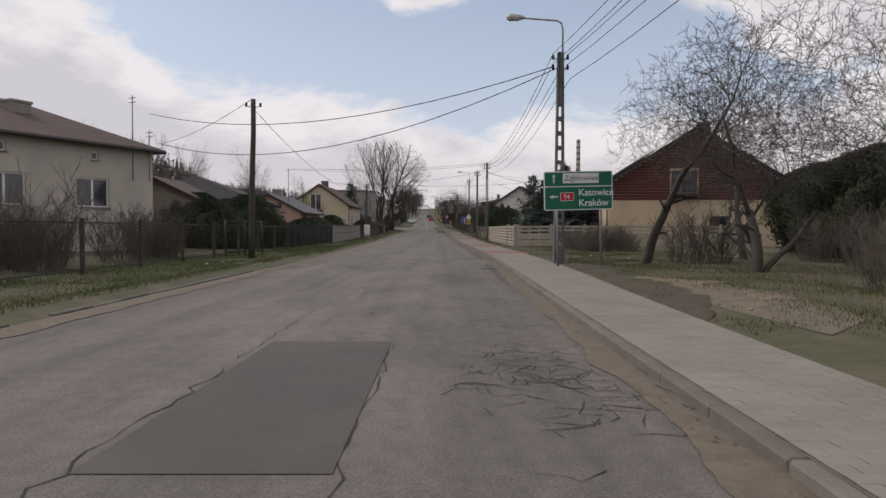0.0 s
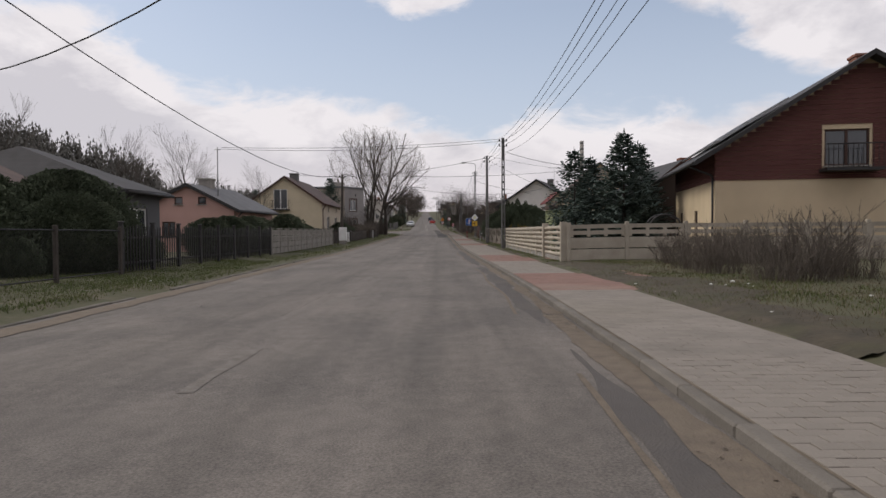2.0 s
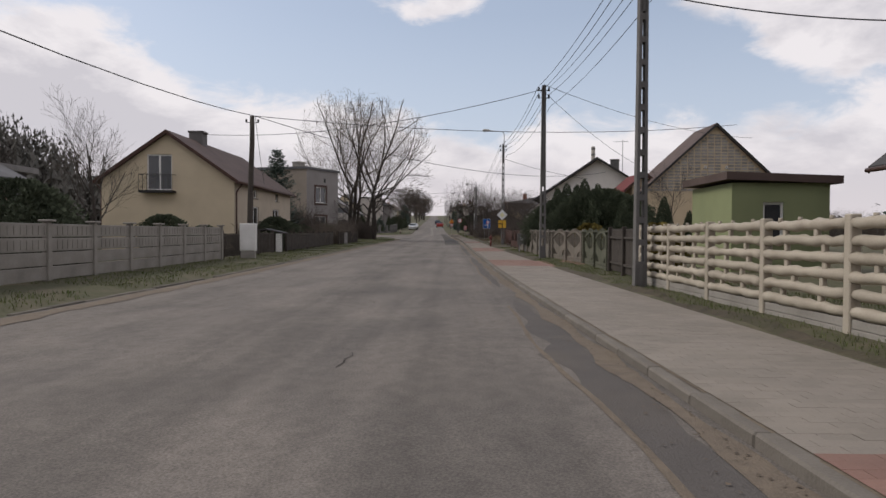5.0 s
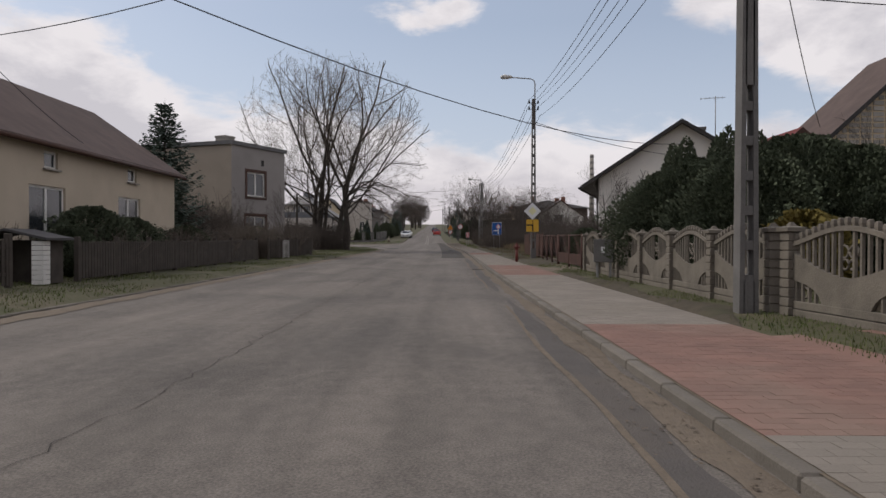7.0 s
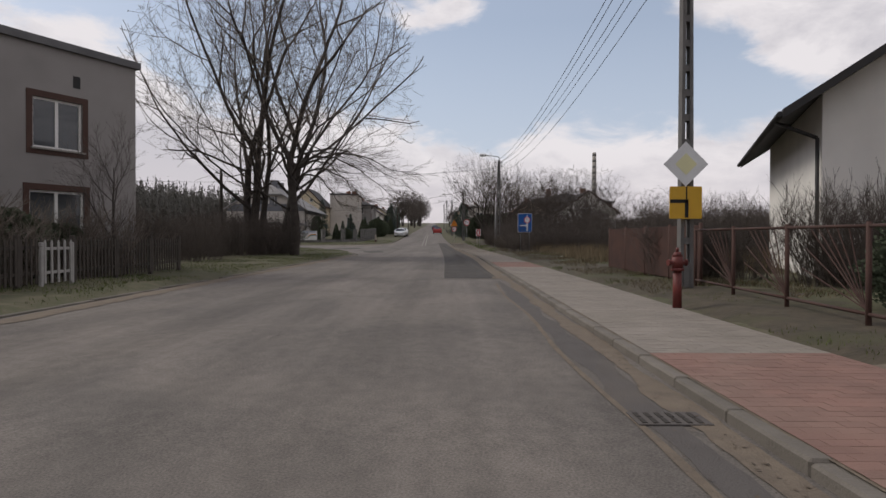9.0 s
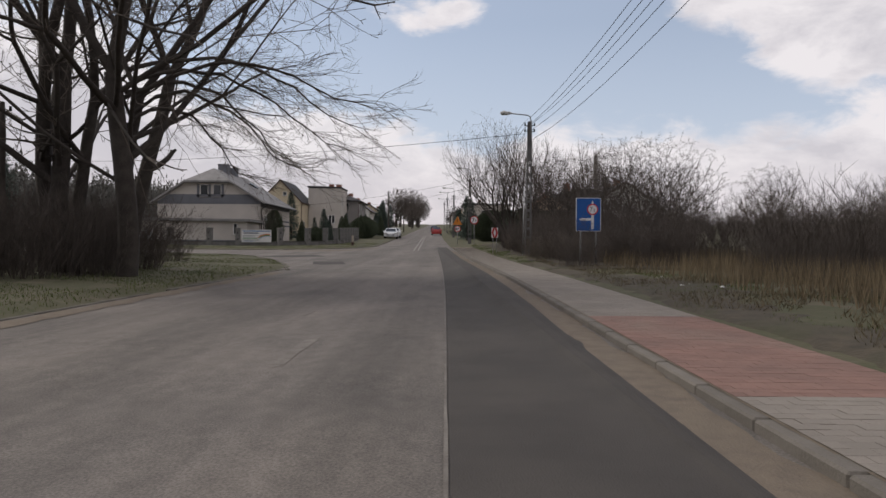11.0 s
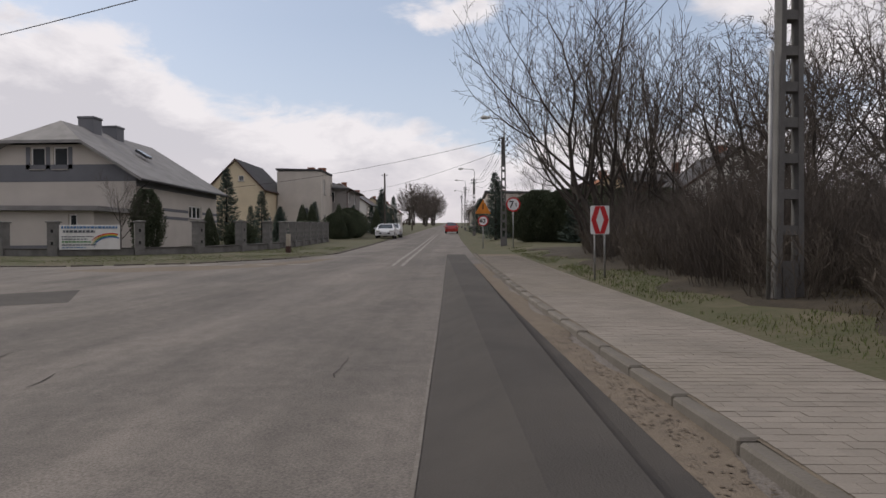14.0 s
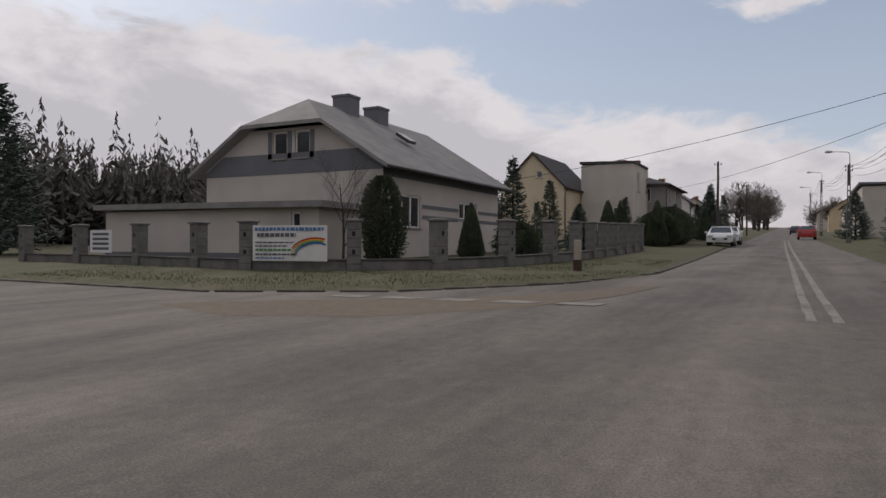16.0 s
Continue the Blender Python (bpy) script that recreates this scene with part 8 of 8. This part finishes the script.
for x, y, s, lab in ((6.3, 90.2, 1.2, ""), (7.0, 91.2, 1.32, ""), (7.9, 90.4, 1.38, ""), (8.8, 91.0, 1.3, ""), (7.3, 89.6, 1.25, ""), (8.4, 89.6, 1.2, ""), (6.5, 86.2, 1.05, ""), (7.2, 86.9, 1.15, ""), (8.0, 86.4, 1.1, ""), (8.7, 87.4, 1.12, ""), (9.5, 88.9, 1.15, ""), (8.0, 82, 0.85, ""), (8.9, 82.6, 0.95, ""), (10.0, 88.4, 0.95, ""), (11.2, 88.8, 0.8, ""), (12.4, 90.0, 1.05, ""), (9.0, 88.0, 0.75, ""), (14.2, 91, 0.8, ""), (15.4, 91, 0.85, ""), (8.8, 93.5, 1.0, ""), (5.6, 72, 0.65, ""), (6.3, 73, 0.7, ""), (-13.6, 175.5, 0.7, ""), (-12.2, 190, 0.9, ""), (-12.4, 194, 0.95, ""), (-11.2, 199, 1.0, ""), (-10.8, 221, 1.0, ""), (-12.3, 62.5, 0.5, "")):
    tree("thuja", x, y, THU, "narrow dark green conical thuja", s, rt.uniform(0, 360), cat="conifer", group="thujas")
for x, y, me, s in ((7.0, 90.2, BIGB, 1.22), (8.6, 90.6, BIGB, 1.25), (7.0, 86.6, BIGB, 1.12), (8.3, 87.4, BIGB, 1.3), (6.0, 88.6, BIGB, 1.08), (7.5, 88.8, BIGB, 1.22), (9.0, 86.2, BIGB, 1.15), (-10.4, 106.8, BUSH, 0.9), (-10.6, 108.6, BUSH, 1.0), (-10.3, 110.4, BUSH, 0.8), (-11.2, 40.8, BIGB, 1.12), (-12.6, 42.2, BIGB, 1.05), (6.2, 101.5, BUSH, 0.9), (6.7, 90.5, BUSH, 1.1), (15.5, 27.5, BIGB, 1.5), (17.6, 29.0, BIGB, 1.7), (19.8, 30.0, BIGB, 1.6), (16.4, 31.5, BIGB, 1.5), (21.5, 32.0, BIGB, 1.7), (14.2, 23.5, BIGB, 1.1), (-12.6, 38.4, BIGB, 1.0), (-13.8, 40.4, BIGB, 1.15), (-11.6, 37.2, BUSH, 1.2),
                    (-10.2, 56.9, BUSH, 1.2), (-10.2, 53.3, BUSH, 1.15), (-10.3, 59.3, BUSH, 1.18), (-10.0, 50.0, BUSH, 1.05), (-10.4, 66.6, BUSH, 1.4), (-11.5, 78, BUSH, 1.05), (-10.8, 80.5, BUSH, 0.8), (-12.4, 72, BUSH, 1.0),
                    (-10.2, 90.5, BUSH, 1.15), (-10.0, 92.5, BUSH, 1.0), (-9.9, 88.8, BUSH, 0.8), (-10.1, 97.5, BUSH, 0.9),
                    (-13.0, 178.5, BUSH, 0.9), (-12.2, 182, BUSH, 1.0), (-13.5, 184, BIGB, 0.75), (-12.6, 187.5, BIGB, 0.8), (-13.6, 191.5, BIGB, 0.95), (-12.0, 196, BIGB, 0.95), (-11.5, 201, BIGB, 0.9), (-11.5, 205, BIGB, 1.0), (-12.0, 209, BIGB, 1.1), (-11.8, 214, BIGB, 1.0), (-11.5, 226, BIGB, 1.1), (4.2, 183, BIGB, 1.2), (5.6, 182, BIGB, 1.2), (7.2, 181, BIGB, 1.25), (9.0, 181.5, BIGB, 1.2), (11, 181, BIGB, 1.2), (3.4, 196, BIGB, 1.0)):
    if x < -11 and y > 180 and int(y * 3) % 2 == 0:
        tree("spruce", x - 0.6, y, SP1 if int(y) % 2 else SP3, "young dark spruce in a front garden", s * 0.45, rt.uniform(0, 360), group="spruces")
        continue
    tree("evergreen_bush", x, y, me, "rounded dense dark evergreen bush", s, rt.uniform(0, 360), cat="bush", group="evergreen bushes")
tree("thuja", -15.3, 172.2, COL, "stout rounded dark thuja beside the annex", 1.0, 20, cat="conifer", group="thujas")
for x, y, s in ((6.0, 70.0, 0.9), (7.0, 84.5, 1.0), (10.3, 86.5, 0.8)):
    tree("golden_shrub", x, y, GOLD, "golden yellow evergreen shrub", s, rt.uniform(0, 360), cat="bush", group="golden shrubs")
for k in range(5, 10):
    tree("hedge_bush", -10.0 - 0.4 * (k % 2), 27.5 + k * 1.9, BIGB if k in (6, 7) else BUSH, "dark tangled evergreen hedge bush", rt.uniform(0.75, 0.9) * (1.05 if k in (6, 7) else 0.75), rt.uniform(0, 360), cat="bush", group="dark hedge")


def shrub_mesh(seed, n, h, r, m):
    rnd = random.Random(seed)
    stems, twigs = ([], []), ([], [])

    def rod(p, q, r0, r1):
        V, F = stems if r0 > 0.0065 else twigs
        d = (q - p).normalized()
        a = d.orthogonal().normalized()
        b = d.cross(a)
        k = len(V)
        for c, rr in ((p, r0), (q, r1)):
            for i in range(3):
                t = 2.094 * i
                V.append(tuple(c + (a * math.cos(t) + b * math.sin(t)) * rr))
        F.extend([(k, k + 1, k + 4, k + 3), (k + 1, k + 2, k + 5, k + 4), (k + 2, k, k + 3, k + 5)])
    for _ in range(n):
        az = rnd.uniform(0, 6.283)
        rr = r * 0.5 * math.sqrt(rnd.random())
        p = Vector((rr * math.cos(az), rr * math.sin(az), -0.05))
        d = Vector((math.cos(az) * rnd.uniform(0, 0.5), math.sin(az) * rnd.uniform(0, 0.5), 1)).normalized()
        L = h * rnd.uniform(0.6, 1.1)
        for s in range(4):
            q = p + d * L / 4
            rod(p, q, 0.012 - 0.0025 * s, 0.0095 - 0.0025 * s)
            for _ in range(3):
                e = (d + Vector((rnd.uniform(-0.9, 0.9), rnd.uniform(-0.9, 0.9), rnd.uniform(-0.2, 0.6)))).normalized()
                w = p.lerp(q, rnd.random())
                t1 = w + e * L * rnd.uniform(0.1, 0.24)
                rod(w, t1, 0.006, 0.004)
                for _ in range(2):
                    e2 = (e + Vector((rnd.uniform(-0.8, 0.8), rnd.uniform(-0.8, 0.8), rnd.uniform(-0.1, 0.6)))).normalized()
                    rod(w.lerp(t1, rnd.uniform(0.4, 1)), t1 + e2 * L * rnd.uniform(0.06, 0.13), 0.004, 0.003)
            p = q
            d = (d + Vector((rnd.uniform(-0.45, 0.45), rnd.uniform(-0.45, 0.45), 0.05))).normalized()
    return [("stem", mesh_raw("stem", *stems, M[m])), ("brush", mesh_raw("brush", *twigs, M[m]))]


SH1, SH2, SH3 = shrub_mesh(41, 75, 2.6, 2.4, "twigdark"), shrub_mesh(42, 60, 1.4, 1.6, "twig"), shrub_mesh(43, 70, 3.2, 3.2, "twigdark")
rs2 = random.Random(77)


def thicket(n, x0, x1, y0, y1, me, lo, hi, label, group):
    for _ in range(n):
        tree("bare_shrub", rs2.uniform(x0, x1), rs2.uniform(y0, y1), me, label, rs2.uniform(lo, hi), rs2.uniform(0, 360), cat="shrub", group=group)


thicket(30, 6.0, 13.5, 143, 170, SH3, 0.45, 0.85, "dense dark leafless thicket shrub", "roadside thicket")
thicket(34, 4.3, 8.5, 138, 156, SH3, 0.32, 0.6, "dense dark leafless thicket shrub", "roadside thicket")
thicket(34, 3.9, 5.6, 142, 166, SH2, 0.45, 0.85, "low brown leafless shrub at the thicket edge", "roadside thicket")
thicket(24, 9.0, 26.0, 126, 150, SH3, 0.6, 0.85, "dense dark leafless field shrub", "field thicket")
thicket(22, 3.9, 7.0, 145.5, 161, SH3, 0.35, 0.65, "dense dark leafless thicket shrub", "roadside thicket")
thicket(30, 10.5, 32, 120, 146, SH3, 0.55, 0.85, "dense dark leafless field shrub", "field thicket")
thicket(3, 7.5, 8.3, 106.2, 107.0, SH1, 0.68, 0.85, "rounded leafless bush against the white wall", "garden shrubs")
thicket(26, 13, 45, 117, 130, SH3, 0.6, 0.9, "dense dark leafless field shrub", "field thicket")
thicket(34, 14, 60, 128, 175, SH3, 0.7, 1.0, "dense dark leafless field shrub", "field thicket")
thicket(7, 6.4, 10, 30, 43, SH2, 0.55, 0.95, "brown leafless shrub by the fence", "verge shrubs")
thicket(4, 6.4, 10, 41.2, 43.0, SH2, 0.6, 0.85, "brown leafless shrub against the panel fence", "verge shrubs")
thicket(6, 6.5, 13, 13, 25, SH2, 0.8, 1.3, "tangled leafless shrub under the fruit trees", "verge shrubs")
thicket(10, -12.5, -9.2, 13, 30, SH1, 0.5, 0.8, "dark tangled garden shrub", "garden shrubs")
thicket(9, -10.4, -9.3, 103, 114, SH2, 0.8, 1.25, "dark tangled front garden shrub", "garden shrubs")
thicket(12, -14, -9.4, 124, 134, SH1, 0.65, 0.95, "dark brambly shrub under the corner trees", "corner shrubs")
thicket(16, -16, -9.8, 117, 141, SH1, 0.6, 0.95, "dark brambly shrub under the corner trees", "corner shrubs")
thicket(7, -14.5, -10.6, 104.5, 109.0, SH1, 0.85, 1.15, "tall dark leafless shrub before the grey house", "garden shrubs")
thicket(8, -11.0, -9.3, 86, 101, SH2, 0.7, 1.0, "dark tangled front garden shrub", "garden shrubs")
thicket(6, 5.3, 7.5, 107, 116, SH1, 0.5, 0.75, "reddish leafless shrub in a front garden", "garden shrubs")


def blades(name, n, area, h, w, material, label, lean=0.35, test=None, seed=1):
    rnd = random.Random(seed)
    V, F = [], []
    k = 0
    tries = 0
    while k < n and tries < n * 6:
        tries += 1
        x, y = area(rnd)
        if test and not test(x, y):
            continue
        z = gh(x, y) - 0.01
        az = rnd.uniform(0, 6.283)
        hh = h * rnd.uniform(0.5, 1.25)
        dx, dy = math.cos(az) * w, math.sin(az) * w
        lx, ly = rnd.uniform(-lean, lean) * hh, rnd.uniform(-lean, lean) * hh
        i = len(V)
        V += [(x - dx, y - dy, z), (x + dx, y + dy, z), (x + lx, y + ly, z + hh)]
        F.append((i, i + 1, i + 2))
        k += 1
    return tagged(raw(name, V, F, material), label, "grass", kind="stuff")


def clump(rnd, x0, x1, y0, y1):
    return rnd.uniform(x0, x1), rnd.uniform(y0, y1)


def green_spot(x, y):
    if x > 0 and (100 < y < 142 or y < 45) and noise.noise((x * 0.8, y * 0.5, 7)) < (0.12 if y > 99 else -0.12):
        return False
    if x > 0 and y > 137 and x > ko(y) + 1.15 + 0.35 * math.sin(y * 0.9):
        return False
    return street_depth(x, y) < -0.25 and noise.noise((x * 0.45, y * 0.45, 3)) > -0.12 - 0.35 * abs(noise.noise((x * 3.1, y * 3.1, 4)))


def right_verge(r):
    y = r.uniform(6, 176)
    return ko(y) + 0.12 + 3.8 * r.random(), y


blades("verge_grass", 60000, lambda r: (kl(0) - 0.4 - 4.2 * r.random() ** 1.3, r.uniform(2, 136)), 0.06, 0.009, M["grass"], "short patchy spring grass along the verge", test=green_spot, seed=2)
blades("verge_grass", 85000, right_verge, 0.06, 0.007, M["grass"], "ragged grass beside the footway", test=green_spot, seed=3)
blades("verge_grass", 60000, lambda r: (r.uniform(-24, -6.5), r.uniform(136, 180)), 0.05, 0.008, M["grass"], "grass on the street corners", test=green_spot, seed=4)
blades("verge_grass", 70000, lambda r: (kl(0) - 0.5 - 3.4 * r.random(), 4 + 44 * r.random() ** 1.2), 0.045, 0.006, M["grass"], "thin short grass on the verge", test=lambda x, y: street_depth(x, y) < -0.3, seed=12)
blades("verge_grass", 20000, lambda r: (3.6 + 5.5 * r.random(), 8 + 38 * r.random() ** 1.2), 0.035, 0.005, M["grass"], "thin short grass under the fruit trees", test=lambda x, y: x > ko(y) + 0.3 and noise.noise((x * 0.7, y * 0.6, 21)) > -0.1, seed=13)
blades("dry_grass", 40000, lambda r: (4.0 + 6.5 * r.random(), 9 + 35 * r.random()), 0.075, 0.005, M["deadgrass"], "matted straw-coloured dead grass", 0.9, seed=5)
blades("reeds", 15000, lambda r: (5.3 + 9.5 * r.random() ** 0.8, r.uniform(113, 152)), 0.62, 0.011, M["drygrass"], "standing straw-coloured dead reeds", 0.3, test=lambda x, y: x > 5.2 + 0.9 * math.sin(y * 0.7) * 0.5 and noise.noise((x * 0.3, y * 0.3, 9)) > -0.25, seed=6)

blades("dry_grass", 30000, lambda r: (ko(125) + 0.35 + 7 * r.random(), r.uniform(104, 150)), 0.12, 0.008, M["deadgrass"], "matted straw-coloured dead grass", 0.95, test=lambda x, y: noise.noise((x * 0.5, y * 0.35, 11)) > -0.05, seed=15)


def earth_strip(y0, y1, wf, seed, off=-0.02, material=None):
    """Trodden bare earth along the outer edge of the footway."""
    rnd = random.Random(seed)
    V, F = [], []
    n_ = int((y1 - y0) / 0.35)
    for k in range(n_ + 1):
        yy = y0 + (y1 - y0) * k / n_
        w = wf(yy) * rnd.uniform(0.75, 1.25) * min(1, 0.1 + 1.2 * min(k, n_ - k) / 6)
        for c in range(6):
            x = ko(yy) + off + w * c / 5
            V.append((x, yy, gh(x, yy) + (0.0 if c in (0, 5) else 0.024) + (0.002 if c == 0 else 0)))
    for k in range(n_):
        for c in range(5):
            q = k * 6 + c
            F.append((q, q + 1, q + 7, q + 6))
    return tagged(raw("bare_earth", V, F, material or M["earth"], ground, True), "trodden bare brown earth beside the footway")


tv, tf = [], []
cols_ = 16
rows_ = [136 + 0.8 * k for k in range(46)]
for yy in rows_:
    inner = ko(yy) + 1.0 + 0.35 * math.sin(yy * 0.9) + 0.25 * math.sin(yy * 2.3)
    for c in range(cols_ + 1):
        x = inner + 9.0 * (c / cols_) ** 1.5
        tv.append((x, yy, gh(x, yy) + (0.0 if c == 0 else 0.035 + 0.02 * noise.noise((x * 2, yy * 2, 5)))))
for r_ in range(len(rows_) - 1):
    for c in range(cols_):
        q = r_ * (cols_ + 1) + c
        tf.append((q, q + 1, q + cols_ + 2, q + cols_ + 1))
tagged(raw("leaf_litter", tv, tf, M["litterfloor"], ground, True), "dark brown leaf litter under the thicket")
earth_strip(10, 24, lambda y: 1.1 + 0.4 * math.sin(y), 1)
earth_strip(10.5, 16.8, lambda y: 1.15 + 0.25 * math.sin(1.7 * y), 7, 0.75, M["sandy"])
earth_strip(26, 45, lambda y: 1.6 + 0.5 * math.sin(0.8 * y), 2)
earth_strip(53, 74, lambda y: 0.35 + 0.12 * math.sin(1.3 * y), 3)
earth_strip(79, 93, lambda y: 0.5 + 0.2 * math.sin(1.1 * y), 4)
earth_strip(98, 143, lambda y: 1.9 + 0.7 * math.sin(0.5 * y), 5)

# dead leaves and crumbs gathered along the kerb
lv_, lf_ = [], []
rl = random.Random(61)
for y0, y1, cnt in ((28, 37, 700), (44, 60, 360), (66, 80, 600), (86, 100, 300), (136, 149, 1100), (2, 24, 300)):
    for _ in range(cnt):
        yy = rl.uniform(y0, y1)
        xx = kr(yy) - 0.07 - abs(rl.gauss(0, 0.2))
        a_, r_ = rl.uniform(0, 6.283), rl.uniform(0.005, 0.018)
        k = len(lv_)
        for q in range(4):
            lv_.append((xx + r_ * rl.uniform(0.6, 1.3) * math.cos(a_ + 1.57 * q), yy + r_ * rl.uniform(0.6, 1.3) * math.sin(a_ + 1.57 * q), gz(yy) + 0.012 + rl.uniform(0, 0.006)))
        lf_ += [(k, k + 1, k + 2), (k, k + 2, k + 3)]
tagged(raw("dead_leaves", lv_, lf_, M["leaf"]), "brown dead leaves and crumbs along the kerb", "leaves", kind="stuff")

# litter on the verge
for i in range(34):
    rr = random.Random(900 + i)
    x, y = (rr.uniform(3.9, 6.5), rr.uniform(24, 34)) if i < 18 else ((rr.uniform(3.6, 5.5), rr.uniform(126, 142)) if i < 30 else (rr.uniform(-8, -6.6), rr.uniform(20, 40)))
    bm = B()
    s = rr.uniform(0.02, 0.055)
    bmesh.ops.create_icosphere(bm, subdivisions=1, radius=s)
    for v in bm.verts:
        v.co = Vector((v.co.x * rr.uniform(0.7, 1.4), v.co.y * rr.uniform(0.6, 1.1), v.co.z * 0.4 * rr.uniform(0.6, 1.2)))
    ob = new("litter", mesh_from(bm, "litter", M["white"]))
    ob.matrix_basis = pose(x, y, gh(x, y) + s * 0.3, 0, 0, rr.uniform(0, 360))
    tagged(ob, "crumpled pale scrap of rubbish on the verge", "litter", "verge litter")

# far woods on the left hill
fv, ff = [], []
rw = random.Random(55)
for i in range(7600):
    x, y = -58 - 100 * rw.random() ** 1.6, rw.uniform(60, 330)
    near = False
    if i >= 6900:
        x, y = rw.uniform(-58, -26), rw.uniform(80, 126)
    elif i > 5900:
        x, y = rw.uniform(-75, -46), rw.uniform(85, 140)
        if street_depth(x, y) > -3:
            continue
    elif i > 4300:
        x, y, near = rw.uniform(-82, -42), rw.uniform(186, 240), True
    elif i > 1900:
        y = rw.uniform(130, 330)
        x = -0.2 * y - 12 - 60 * rw.random()
        if street_depth(x, y) > -12 or (x > -46 and y < 225):
            continue
    z, h = gh(x, y) - 0.3, rw.uniform(5.6, 7.0) if near else rw.uniform(4.5, 7.4) if i >= 6900 else rw.uniform(8.0, 12.0)
    r = h * (rw.uniform(0.16, 0.24) if near else rw.uniform(0.1, 0.17))
    b0 = len(fv)
    fv += [(x - 0.08, y, z), (x + 0.08, y, z), (x, y, z + h * 0.95)]
    ff.append((b0, b0 + 1, b0 + 2))
    for k in range(170 if near else 45):
        t = 1 - rw.random() ** 0.8
        a, q = rw.uniform(0, 6.283), r * (1.02 - t) * rw.uniform(0.5, 1.2) + 0.1
        zc = z + h * (0.12 + 0.86 * t)
        ca, sa = math.cos(a), math.sin(a)
        w = (0.05 + 0.1 * (1 - t)) if near else 0.12 + 0.2 * (1 - t)
        b0 = len(fv)
        fv += [(x + ca * 0.1 * q, y + sa * 0.1 * q, zc + 0.25), (x + ca * q - sa * w, y + sa * q + ca * w, zc - 0.3 * rw.random()), (x + ca * q + sa * w, y + sa * q - ca * w, zc - 0.1 - 0.4 * rw.random())]
        ff.append((b0, b0 + 1, b0 + 2))
woods = mat("far_conifers", (0.118, 0.118, 0.108), (0.132, 0.124, 0.11), 0.3, 0.95, 0, 10, spec=0.05, island=0.2)
tagged(raw("far_woods", fv, ff, woods), "dark conifer wood on the far hillside", "woods", kind="stuff")
dv, df = [], []
for i in range(420):
    x, y = (rw.uniform(18, 90), rw.uniform(175, 420)) if i < 260 else (rw.uniform(-60, -26), rw.uniform(235, 480))
    z, h = gh(x, y) - 0.2, rw.uniform(2.5, 6)
    for k in range(26):
        az, t = rw.uniform(0, 6.283), rw.random()
        L = h * rw.uniform(0.5, 1.0)
        ex, ey = math.cos(az) * L * 0.35, math.sin(az) * L * 0.35
        b0 = len(dv)
        dv += [(x + ex * 0.1 - 0.05, y + ey * 0.1, z), (x + ex * 0.1 + 0.05, y + ey * 0.1, z), (x + ex, y + ey, z + L), (x + ex * 0.6 + 0.5 * math.sin(az), y + ey * 0.6, z + L * 0.8)]
        df += [(b0, b0 + 1, b0 + 2), (b0, b0 + 1, b0 + 3)]
tagged(raw("far_scrub", dv, df, M["twigdark"]), "brown leafless scrub in the distance", "scrub", kind="stuff")

# far works chimney
ch = thing("works_chimney", 497, 2433, gz(1900), 0, "tall pale banded works chimney in the distance", "chimney")
bm = B()
tube(bm, (0, 0, -5), (0, 0, 281.0), 9.0, 6.6, 16)
part("shaft", bm, M["concrete"], ch)
for k in range(13):
    bm = B()
    tube(bm, (0, 0, k * 20 + 30), (0, 0, k * 20 + 37), 8.95 - 0.17 * k, 8.9 - 0.17 * k, n=14)
    part("band", bm, M["polec"], ch)
